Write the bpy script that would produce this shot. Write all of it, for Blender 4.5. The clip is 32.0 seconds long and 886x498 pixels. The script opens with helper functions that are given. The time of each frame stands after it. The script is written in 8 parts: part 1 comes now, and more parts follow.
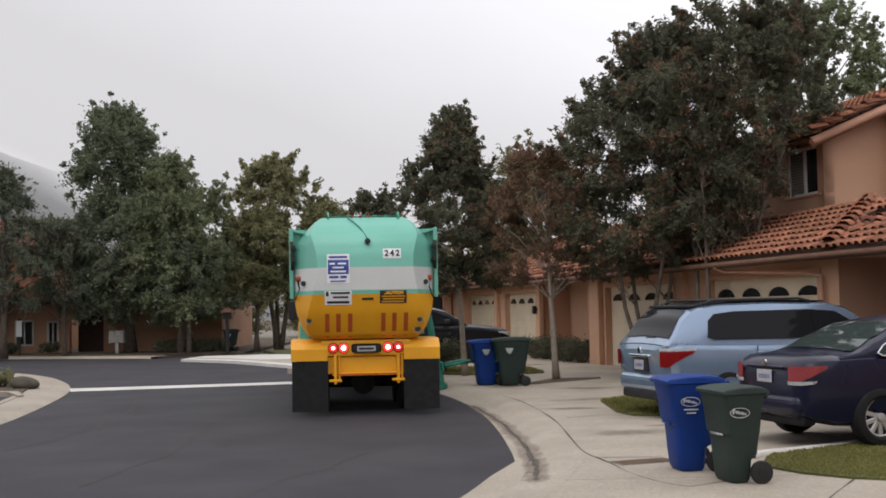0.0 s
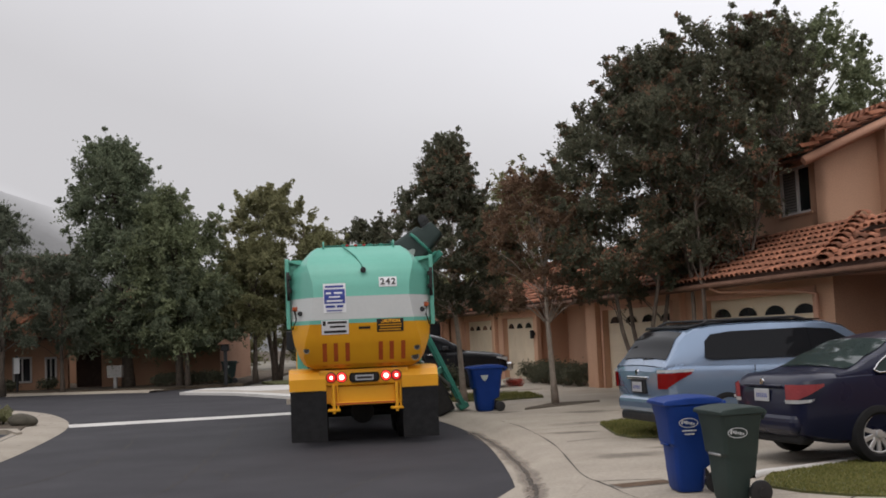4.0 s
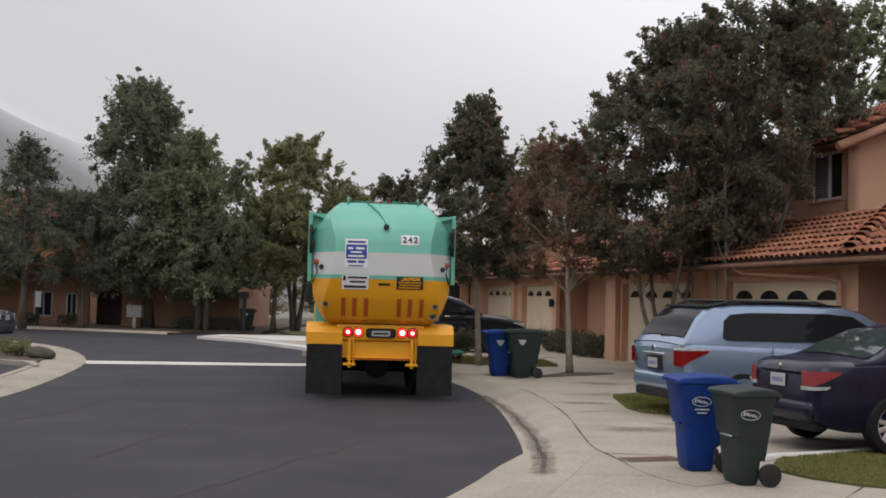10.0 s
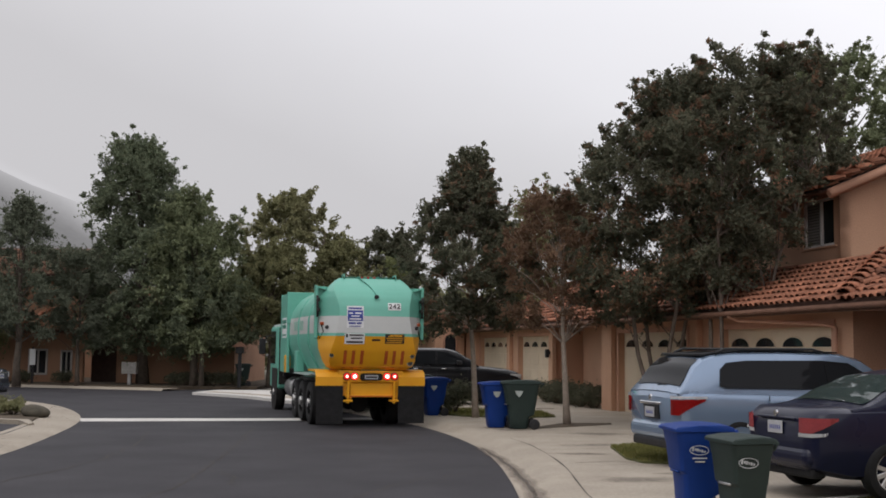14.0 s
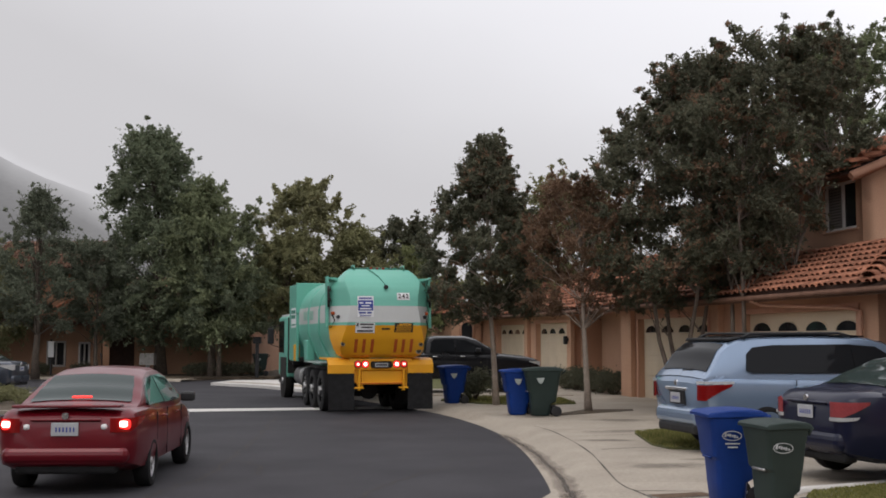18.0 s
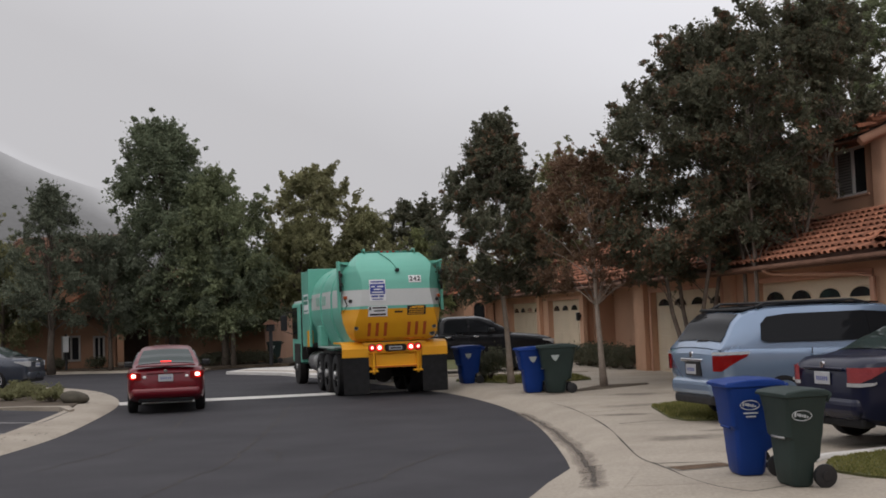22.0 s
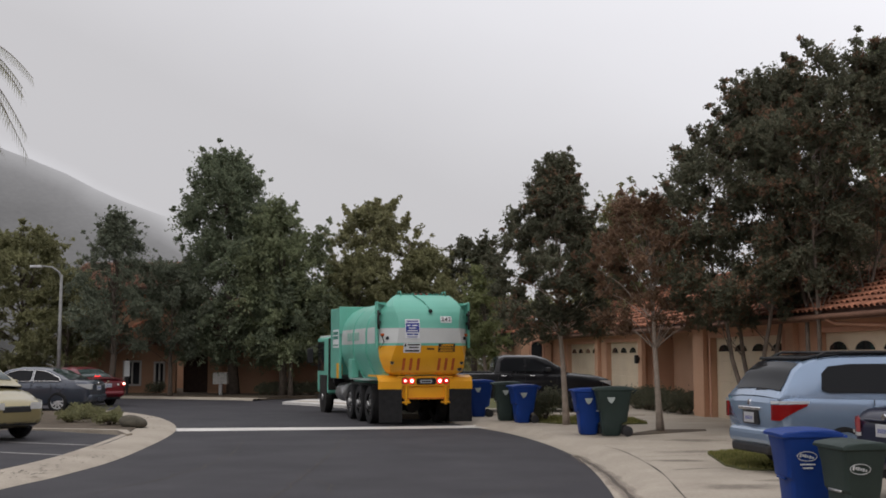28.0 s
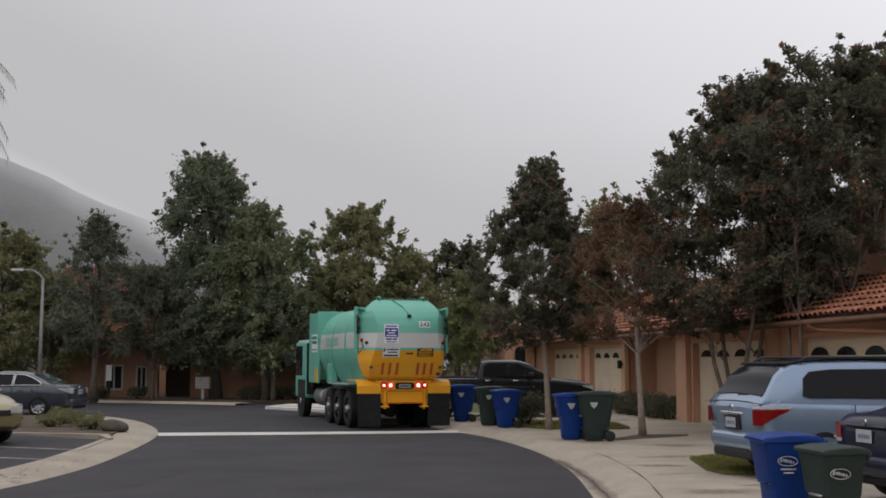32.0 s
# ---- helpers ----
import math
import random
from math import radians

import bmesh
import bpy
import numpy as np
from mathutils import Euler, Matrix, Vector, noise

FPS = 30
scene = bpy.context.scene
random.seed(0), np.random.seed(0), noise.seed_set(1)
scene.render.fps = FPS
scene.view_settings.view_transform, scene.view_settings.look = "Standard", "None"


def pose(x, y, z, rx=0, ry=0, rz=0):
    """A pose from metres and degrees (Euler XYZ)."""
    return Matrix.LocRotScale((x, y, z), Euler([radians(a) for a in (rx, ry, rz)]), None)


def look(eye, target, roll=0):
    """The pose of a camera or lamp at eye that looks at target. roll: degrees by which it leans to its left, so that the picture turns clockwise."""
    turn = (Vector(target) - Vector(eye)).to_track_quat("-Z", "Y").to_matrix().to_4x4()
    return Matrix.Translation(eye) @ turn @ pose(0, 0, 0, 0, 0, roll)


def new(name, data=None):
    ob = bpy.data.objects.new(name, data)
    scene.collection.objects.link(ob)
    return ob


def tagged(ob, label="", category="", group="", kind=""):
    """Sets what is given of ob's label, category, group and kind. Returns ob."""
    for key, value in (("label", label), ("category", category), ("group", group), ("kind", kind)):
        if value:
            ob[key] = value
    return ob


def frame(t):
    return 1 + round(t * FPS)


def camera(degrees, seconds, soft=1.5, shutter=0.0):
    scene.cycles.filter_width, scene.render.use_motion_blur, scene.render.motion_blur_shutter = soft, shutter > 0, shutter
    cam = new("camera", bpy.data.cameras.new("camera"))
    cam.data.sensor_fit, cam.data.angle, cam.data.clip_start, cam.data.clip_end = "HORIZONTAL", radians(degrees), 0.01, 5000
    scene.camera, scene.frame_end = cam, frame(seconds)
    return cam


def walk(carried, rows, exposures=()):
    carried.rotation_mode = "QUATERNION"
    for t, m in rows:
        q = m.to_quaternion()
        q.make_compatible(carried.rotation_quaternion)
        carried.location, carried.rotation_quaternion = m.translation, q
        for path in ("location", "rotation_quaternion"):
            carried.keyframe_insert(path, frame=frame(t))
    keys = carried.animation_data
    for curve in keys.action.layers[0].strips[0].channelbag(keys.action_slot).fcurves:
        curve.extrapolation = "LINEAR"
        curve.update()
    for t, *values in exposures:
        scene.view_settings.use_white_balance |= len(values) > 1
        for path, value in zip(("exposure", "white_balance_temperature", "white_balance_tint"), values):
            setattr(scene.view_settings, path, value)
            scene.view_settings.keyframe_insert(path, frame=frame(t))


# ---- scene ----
cam = camera(42.9, 32.0, soft=1.75)
# seconds, eye x y z, yaw, pitch, roll
PATH = [
    (0, 0.042, -0.011, 1.840, 0.00, 3.01, -1.07),
    (0.5, 0.065, -0.029, 1.843, 0.01, 3.33, -0.72),
    (1, 0.080, -0.056, 1.845, -0.35, 3.95, -1.01),
    (1.5, 0.067, -0.065, 1.829, -0.51, 4.21, -0.99),
    (2, 0.069, -0.055, 1.837, -0.42, 3.73, -1.01),
    (2.5, 0.065, -0.058, 1.841, 0.10, 4.00, -1.35),
    (4.5, 0.073, -0.061, 1.844, 0.02, 4.36, -2.94),
    (5, 0.092, -0.041, 1.833, 2.87, 4.02, -1.09),
    (5.5, 0.084, -0.029, 1.831, 1.89, 3.43, 0.17),
    (6, 0.080, -0.017, 1.834, 1.13, 2.94, 1.04),
    (6.5, 0.085, -0.013, 1.838, 0.52, 3.01, 0.73),
    (7, 0.091, -0.001, 1.824, -0.18, 3.07, 0.55),
    (7.5, 0.089, 0.003, 1.828, -0.70, 2.86, 0.42),
    (8, 0.081, -0.015, 1.840, -0.64, 2.73, 0.65),
    (8.5, 0.069, -0.011, 1.835, 0.96, 2.78, 1.01),
    (9, 0.081, -0.013, 1.826, 0.99, 2.62, 1.35),
    (9.5, 0.075, -0.005, 1.824, 0.34, 2.50, 1.78),
    (10, 0.076, 0.008, 1.838, 1.02, 2.43, 1.46),
    (10.5, 0.075, -0.005, 1.828, 1.83, 3.10, 1.03),
    (11, 0.065, -0.007, 1.836, 1.99, 3.17, 1.17),
    (11.5, 0.079, -0.014, 1.837, 2.27, 3.52, 0.31),
    (12, 0.079, -0.011, 1.835, 2.41, 3.82, 0.03),
    (12.5, 0.082, -0.017, 1.835, 1.96, 3.94, 0.26),
    (13, 0.068, -0.021, 1.843, 1.67, 4.47, 0.33),
    (13.5, 0.080, -0.022, 1.833, 1.39, 5.19, 0.61),
    (14, 0.080, -0.040, 1.833, 0.81, 5.08, 0.65),
    (14.5, 0.078, -0.029, 1.825, 1.09, 4.35, 0.57),
    (16.5, 0.055, -0.051, 1.846, 0.04, 3.17, -0.87),
    (17, 0.009, 0.026, 1.855, -0.89, 3.31, -0.01),
    (17.5, -0.059, 0.044, 1.838, 0.97, 3.61, -0.43),
    (18, -0.088, 0.025, 1.830, 1.42, 4.47, 0.03),
    (18.5, -0.094, 0.050, 1.854, 1.99, 5.26, -1.19),
    (19, -0.099, 0.036, 1.847, 4.04, 3.69, -0.35),
    (19.5, -0.077, 0.002, 1.826, 4.07, 4.79, -0.11),
    (20, -0.086, 0.011, 1.830, 2.54, 5.58, 0.83),
    (20.5, -0.094, 0.010, 1.838, 1.76, 6.48, 0.97),
    (21, -0.112, 0.001, 1.824, 0.89, 6.27, 0.69),
    (21.5, -0.129, 0.032, 1.827, 0.58, 5.02, -0.01),
    (22, -0.106, 0.046, 1.818, 1.91, 3.54, -2.06),
    (22.5, -0.079, 0.041, 1.804, 2.14, 4.71, -0.95),
    (23, -0.058, 0.066, 1.809, 0.47, 3.38, -1.01),
    (23.5, -0.071, 0.067, 1.812, -0.34, 3.39, -0.81),
    (24, -0.060, 0.084, 1.799, 0.39, 2.97, -0.65),
    (24.5, -0.087, 0.093, 1.809, 1.57, 2.34, -0.76),
    (26.5, -0.075, 0.035, 1.817, 2.67, 2.53, -0.51),
    (27, -0.073, 0.029, 1.831, 3.91, 3.22, -0.50),
    (27.5, -0.063, 0.028, 1.820, 4.00, 4.05, -0.44),
    (28, -0.069, 0.008, 1.824, 4.96, 5.45, -0.02),
    (28.5, -0.053, 0.010, 1.817, 4.70, 6.01, -0.04),
    (29, -0.080, -0.021, 1.825, 4.31, 5.52, -0.16),
    (29.5, -0.058, -0.001, 1.821, 4.37, 4.73, -0.28),
    (30, -0.059, 0.021, 1.830, 4.13, 4.71, -0.35),
    (30.5, -0.063, 0.019, 1.825, 4.15, 4.62, 0.61),
    (31, -0.063, -0.001, 1.826, 4.65, 5.68, 0.81),
    (31.5, -0.037, 0.000, 1.823, 4.29, 5.82, 1.16),
    (32, -0.054, 0.015, 1.818, 4.15, 5.70, 0.10),
]


def aim(x, y, z, yaw, pitch, roll):
    a, b = radians(yaw), radians(pitch)
    way = (-math.sin(a) * math.cos(b), math.cos(a) * math.cos(b), math.sin(b))
    return look((x, y, z), (x + 2 * way[0], y + 2 * way[1], z + 2 * way[2]), roll)


walk(cam, [(t, aim(*row)) for t, *row in PATH], [(0, 0.24), (0.8, 0.13), (2.5, 0.12), (5, 0.0), (7, 0.1), (12, 0.1), (14, 0.0), (17, 0.1), (18, 0.05), (19, -0.08), (20, -0.1), (21, -0.28), (22.5, 0.0), (24, 0.12), (27, 0.18), (28, -0.04), (29, -0.24), (32, -0.22)])

# ---- light: an overcast morning with low cloud ----
world = bpy.data.worlds.new("overcast_sky")
scene.world = world
world.use_nodes = True
wn, wl = world.node_tree.nodes, world.node_tree.links
wn.clear()
w_out, w_bg = wn.new("ShaderNodeOutputWorld"), wn.new("ShaderNodeBackground")
w_co = wn.new("ShaderNodeTexCoord")
w_sep = wn.new("ShaderNodeSeparateXYZ")
w_ramp = wn.new("ShaderNodeValToRGB")
w_noise, w_map = wn.new("ShaderNodeTexNoise"), wn.new("ShaderNodeMapping")
w_mix, w_sky, w_add = wn.new("ShaderNodeMix"), wn.new("ShaderNodeTexSky"), wn.new("ShaderNodeMix")
w_sky.sky_type, w_sky.sun_disc, w_sky.sun_elevation, w_sky.sun_rotation = "NISHITA", False, radians(48), radians(200)
w_sky.dust_density, w_sky.air_density = 5.0, 1.0
w_ramp.color_ramp.elements[0].position, w_ramp.color_ramp.elements[0].color = 0.0, (0.50, 0.49, 0.50, 1)
w_ramp.color_ramp.elements[1].position, w_ramp.color_ramp.elements[1].color = 1.0, (0.98, 0.96, 1.0, 1)
for at, c in ((0.09, 0.68), (0.20, 0.84), (0.42, 0.90)):
    e = w_ramp.color_ramp.elements.new(at)
    e.color = (c * 1.0, c * 0.985, c * 1.025, 1)
wl.new(w_co.outputs["Generated"], w_sep.inputs[0])
wl.new(w_sep.outputs["Z"], w_ramp.inputs[0])
w_map.inputs["Scale"].default_value = (1.0, 1.0, 4.0)
wl.new(w_co.outputs["Generated"], w_map.inputs[0])
wl.new(w_map.outputs[0], w_noise.inputs["Vector"])
w_noise.inputs["Scale"].default_value, w_noise.inputs["Detail"].default_value = 2.2, 5.0
w_mix.data_type, w_mix.blend_type = "RGBA", "OVERLAY"
w_mix.inputs[0].default_value = 0.22
# the cloud is thinner towards +x
w_thin, w_mul = wn.new("ShaderNodeMapRange"), wn.new("ShaderNodeMix")
w_thin.inputs["From Min"].default_value, w_thin.inputs["From Max"].default_value = -0.5, 0.4
w_thin.inputs["To Min"].default_value, w_thin.inputs["To Max"].default_value = 0.94, 1.05
wl.new(w_sep.outputs["X"], w_thin.inputs["Value"])
w_mul.data_type, w_mul.blend_type = "RGBA", "MULTIPLY"
w_mul.inputs[0].default_value = 1.0
wl.new(w_ramp.outputs[0], w_mul.inputs["A"])
wl.new(w_thin.outputs["Result"], w_mul.inputs["B"])
wl.new(w_mul.outputs["Result"], w_mix.inputs["A"])
wl.new(w_noise.outputs["Fac"], w_mix.inputs["B"])
w_add.data_type, w_add.blend_type = "RGBA", "ADD"
w_add.inputs[0].default_value = 0.012
wl.new(w_mix.outputs["Result"], w_add.inputs["A"])
wl.new(w_sky.outputs[0], w_add.inputs["B"])
wl.new(w_add.outputs["Result"], w_bg.inputs["Color"])
w_bg.inputs["Strength"].default_value = 1.05
wl.new(w_bg.outputs[0], w_out.inputs[0])
sun = new("sun", bpy.data.lights.new("sun", "SUN"))
sun.data.energy, sun.data.angle, sun.data.color = 0.6, radians(40), (1.0, 0.96, 0.9)
sun.matrix_world = look((0, 0, 30), (6, 12, 0))


# ---- materials ----
def mat(name, colour, rough=0.6, metal=0.0, vary=0.25, scale=6.0, fine=60.0, bump=0.15, second=None, spec=0.4, coat=0.0, islands=0.0, stain=0.0, distance=0.01, grain=None):
    """A painted or raw surface: two scales of colour change, fine relief, roughness that wanders."""
    m = bpy.data.materials.new(name)
    m.use_nodes = True
    n, l = m.node_tree.nodes, m.node_tree.links
    b = n["Principled BSDF"]
    co = n.new("ShaderNodeTexCoord")
    big, small = n.new("ShaderNodeTexNoise"), n.new("ShaderNodeTexNoise")
    for node, s, d in ((big, scale, 4.0), (small, fine, 3.0)):
        node.inputs["Scale"].default_value, node.inputs["Detail"].default_value = s, d
        l.new(co.outputs["Object"], node.inputs["Vector"])
    c1 = Vector(colour[:3])
    c2 = Vector(second[:3]) if second else c1 * (1 - vary)
    mix = n.new("ShaderNodeMix")
    mix.data_type = "RGBA"
    ramp = n.new("ShaderNodeMapRange")
    ramp.inputs["From Min"].default_value, ramp.inputs["From Max"].default_value = 0.32, 0.68
    l.new(big.outputs["Fac"], ramp.inputs["Value"])
    l.new(ramp.outputs["Result"], mix.inputs[0])
    mix.inputs["A"].default_value, mix.inputs["B"].default_value = (*c1, 1), (*c2, 1)
    speck = n.new("ShaderNodeMix")
    speck.data_type, speck.blend_type = "RGBA", "OVERLAY"
    speck.inputs[0].default_value = min(1.0, 0.15 + vary) if grain is None else grain
    l.new(mix.outputs["Result"], speck.inputs["A"])
    l.new(small.outputs["Fac"], speck.inputs["B"])
    last = speck.outputs["Result"]
    if stain:
        st, sr = n.new("ShaderNodeTexNoise"), n.new("ShaderNodeMapRange")
        st.inputs["Scale"].default_value, st.inputs["Detail"].default_value, st.inputs["Roughness"].default_value = scale * 0.23, 8.0, 0.7
        l.new(co.outputs["Object"], st.inputs["Vector"])
        sr.inputs["From Min"].default_value, sr.inputs["From Max"].default_value = 0.55, 0.75
        sr.inputs["To Max"].default_value = stain
        l.new(st.outputs["Fac"], sr.inputs["Value"])
        dirt = n.new("ShaderNodeMix")
        dirt.data_type, dirt.blend_type = "RGBA", "MULTIPLY"
        dirt.inputs["B"].default_value = (0.45, 0.41, 0.37, 1)
        l.new(sr.outputs["Result"], dirt.inputs[0])
        l.new(last, dirt.inputs["A"])
        last = dirt.outputs["Result"]
    if islands:
        geo, hsv, mr = n.new("ShaderNodeNewGeometry"), n.new("ShaderNodeHueSaturation"), n.new("ShaderNodeMapRange")
        info, plus, wrap = n.new("ShaderNodeObjectInfo"), n.new("ShaderNodeMath"), n.new("ShaderNodeMath")
        wrap.operation = "FRACT"
        l.new(geo.outputs["Random Per Island"], plus.inputs[0])
        l.new(info.outputs["Random"], plus.inputs[1])
        l.new(plus.outputs[0], wrap.inputs[0])
        mr.inputs["To Min"].default_value, mr.inputs["To Max"].default_value = 1 - islands, 1 + islands
        l.new(wrap.outputs[0], mr.inputs["Value"])
        l.new(mr.outputs["Result"], hsv.inputs["Value"])
        l.new(last, hsv.inputs["Color"])
        last = hsv.outputs["Color"]
    l.new(last, b.inputs["Base Color"])
    b.inputs["Metallic"].default_value = metal
    b.inputs["Specular IOR Level"].default_value = spec
    b.inputs["Coat Weight"].default_value = coat
    b.inputs["Coat Roughness"].default_value = 0.06
    rr = n.new("ShaderNodeMapRange")
    rr.inputs["To Min"].default_value, rr.inputs["To Max"].default_value = max(0.02, rough - 0.1), min(1.0, rough + 0.1)
    l.new(big.outputs["Fac"], rr.inputs["Value"])
    l.new(rr.outputs["Result"], b.inputs["Roughness"])
    if bump:
        bp = n.new("ShaderNodeBump")
        bp.inputs["Strength"].default_value, bp.inputs["Distance"].default_value = bump, distance
        l.new(small.outputs["Fac"], bp.inputs["Height"])
        l.new(bp.outputs[0], b.inputs["Normal"])
    return m


def glow(name, colour, strength, base=(0.3, 0.02, 0.02)):
    m = bpy.data.materials.new(name)
    m.use_nodes = True
    b = m.node_tree.nodes["Principled BSDF"]
    b.inputs["Base Color"].default_value = (*base, 1)
    b.inputs["Emission Color"].default_value = (*colour, 1)
    b.inputs["Emission Strength"].default_value = strength
    b.inputs["Roughness"].default_value = 0.25
    return m


def glass_mat(name, colour, rough=0.04, coat=0.0, spec=0.2):
    """Tinted glazing over a dark cabin."""
    m = bpy.data.materials.new(name)
    m.use_nodes = True
    b = m.node_tree.nodes["Principled BSDF"]
    b.inputs["Base Color"].default_value = (*colour, 1)
    b.inputs["Roughness"].default_value = rough
    b.inputs["Specular IOR Level"].default_value = spec
    b.inputs["Coat Weight"].default_value = coat
    return m


def leaf_mat(name, a, b2, c):
    m = bpy.data.materials.new(name)
    m.use_nodes = True
    n, l = m.node_tree.nodes, m.node_tree.links
    b = n["Principled BSDF"]
    geo, ramp = n.new("ShaderNodeNewGeometry"), n.new("ShaderNodeValToRGB")
    ramp.color_ramp.elements[0].color, ramp.color_ramp.elements[1].color = (*a, 1), (*c, 1)
    e = ramp.color_ramp.elements.new(0.55)
    e.color = (*b2, 1)
    l.new(geo.outputs["Random Per Island"], ramp.inputs[0])
    co, no, mix = n.new("ShaderNodeTexCoord"), n.new("ShaderNodeTexNoise"), n.new("ShaderNodeMix")
    no.inputs["Scale"].default_value = 0.55
    l.new(co.outputs["Object"], no.inputs["Vector"])
    mix.data_type, mix.blend_type = "RGBA", "OVERLAY"
    mix.inputs[0].default_value = 0.55
    l.new(ramp.outputs[0], mix.inputs["A"])
    l.new(no.outputs["Fac"], mix.inputs["B"])
    l.new(mix.outputs["Result"], b.inputs["Base Color"])
    b.inputs["Roughness"].default_value = 0.75
    b.inputs["Specular IOR Level"].default_value = 0.15
    tr, ms = n.new("ShaderNodeBsdfTranslucent"), n.new("ShaderNodeMixShader")
    l.new(mix.outputs["Result"], tr.inputs["Color"])
    ms.inputs[0].default_value = 0.38
    l.new(b.outputs[0], ms.inputs[1])
    l.new(tr.outputs[0], ms.inputs[2])
    l.new(ms.outputs[0], n["Material Output"].inputs[0])
    return m


ASPHALT = mat("asphalt", (0.0385, 0.0365, 0.042), 0.88, vary=0.3, scale=0.6, fine=45, bump=0.5, second=(0.029, 0.0275, 0.0325), stain=0.45, distance=0.006)
CONCRETE = mat("concrete", (0.385, 0.338, 0.277), 0.85, vary=0.2, scale=0.8, fine=30, bump=0.25, second=(0.31, 0.27, 0.22), stain=0.6)
CONCRETE_PALE = mat("pale_concrete", (0.62, 0.60, 0.57), 0.8, vary=0.15, scale=0.9, fine=30, bump=0.25, stain=0.4)
CONCRETE_DARK = mat("stained_concrete", (0.2, 0.18, 0.155), 0.85, vary=0.3, scale=1.5, fine=30, bump=0.25)
SEAM = mat("dirt_filled_joint", (0.07, 0.06, 0.05), 0.95, vary=0.4, scale=5)
EARTH = mat("bare_earth", (0.10, 0.075, 0.05), 0.95, vary=0.4, scale=3, fine=25, bump=0.6)
LAWN_SOIL = mat("lawn_soil", (0.11, 0.115, 0.04), 0.95, vary=0.4, scale=3)
STUCCO = mat("peach_stucco", (0.54, 0.32, 0.21), 0.9, vary=0.12, scale=0.6, fine=40, bump=0.5, stain=0.25)
STUCCO_DARK = mat("orange_and_shaded_stucco", (0.36, 0.205, 0.13), 0.9, vary=0.15, scale=0.6, fine=40, bump=0.5, stain=0.3)
TRIM = mat("peach_trim", (0.52, 0.29, 0.20), 0.8, vary=0.12, scale=2)
DOOR_CREAM = mat("cream_paint", (0.66, 0.55, 0.41), 0.6, vary=0.08, scale=1.5, bump=0.05)
WHITE = mat("white_paint", (0.78, 0.77, 0.75), 0.5, vary=0.1, scale=2, bump=0.05)
GREY_BLIND = mat("grey_blind", (0.24, 0.23, 0.22), 0.7, vary=0.1)
LENS_PINK = mat("pinkish_red_lens", (0.52, 0.11, 0.12), 0.15, vary=0.1, coat=0.4)
TILE = mat("terracotta_tile", (0.36, 0.145, 0.082), 0.85, vary=0.3, scale=2.5, fine=30, bump=0.3, second=(0.23, 0.10, 0.062), islands=0.42, stain=0.5)
# terracotta again in a darkened, browner copy, to dim the far house's roofs
TILE_DARKENED = mat("darkened_tile", (0.19, 0.105, 0.07), 0.9, vary=0.3, scale=2.5, fine=30, bump=0.3, islands=0.3, stain=0.5)
TILE_UNDER = mat("roof_underlay", (0.10, 0.05, 0.035), 0.95, vary=0.3, scale=2)
WOOD_DARK = mat("dark_fascia", (0.20, 0.105, 0.07), 0.8, vary=0.25, scale=4)
WINDOW = glass_mat("window_glass", (0.02, 0.022, 0.025))
BARK = mat("grey_bark", (0.17, 0.135, 0.11), 0.95, vary=0.35, scale=6, fine=40, bump=0.8)
BARK_PALE = mat("pale_grey_bark", (0.36, 0.30, 0.25), 0.95, vary=0.3, scale=6, fine=40, bump=0.6)
BARK_DARK = mat("dark_bark", (0.12, 0.095, 0.075), 0.95, vary=0.35, scale=6, fine=40, bump=0.8)
LEAF_DARK = leaf_mat("dark_green_leaves", (0.108, 0.115, 0.079), (0.13, 0.136, 0.091), (0.156, 0.143, 0.098))
# the far trees' leaf colours are lifted to stand in for haze
LEAF_MID = leaf_mat("green_leaves", (0.136, 0.161, 0.106), (0.165, 0.195, 0.124), (0.201, 0.223, 0.144))
LEAF_OLIVE = leaf_mat("olive_leaves", (0.174, 0.176, 0.092), (0.215, 0.215, 0.11), (0.262, 0.251, 0.135))
LEAF_BROWN = leaf_mat("reddish_brown_leaves", (0.181, 0.116, 0.08), (0.22, 0.138, 0.092), (0.242, 0.164, 0.099))
LEAF_FRESH = leaf_mat("fresh_green_leaves", (0.162, 0.187, 0.108), (0.195, 0.222, 0.125), (0.231, 0.254, 0.147))
LEAF_GREY = leaf_mat("grey_green_leaves", (0.13, 0.149, 0.107), (0.155, 0.175, 0.125), (0.182, 0.197, 0.142))
LEAF_PALE = leaf_mat("pale_olive_leaves", (0.201, 0.202, 0.111), (0.245, 0.24, 0.13), (0.294, 0.278, 0.155))
LEAF_LIGHT = leaf_mat("light_green_leaves", (0.167, 0.187, 0.086), (0.2, 0.22, 0.1), (0.239, 0.253, 0.122))
GRASS = leaf_mat("grass_blades", (0.135, 0.14, 0.042), (0.195, 0.195, 0.064), (0.28, 0.25, 0.10))
RED_FLOWER = mat("red_petals", (0.45, 0.05, 0.03), 0.7)
RUBBER = mat("black_rubber", (0.012, 0.012, 0.013), 0.9, vary=0.3, scale=8, bump=0.2)
BLACK = mat("black_plastic", (0.02, 0.02, 0.022), 0.55, vary=0.2, scale=8, bump=0.05)
STEEL = mat("brushed_steel", (0.5, 0.5, 0.5), 0.35, 0.9, vary=0.2, scale=5)
CHASSIS = mat("greasy_black_steel", (0.03, 0.028, 0.026), 0.6, 0.3, vary=0.4, scale=5)
TRUCK_GREEN = mat("mint_green_paint", (0.15, 0.46, 0.36), 0.42, vary=0.10, scale=0.9, fine=20, bump=0.02, coat=0.2, stain=0.18, grain=0.05)
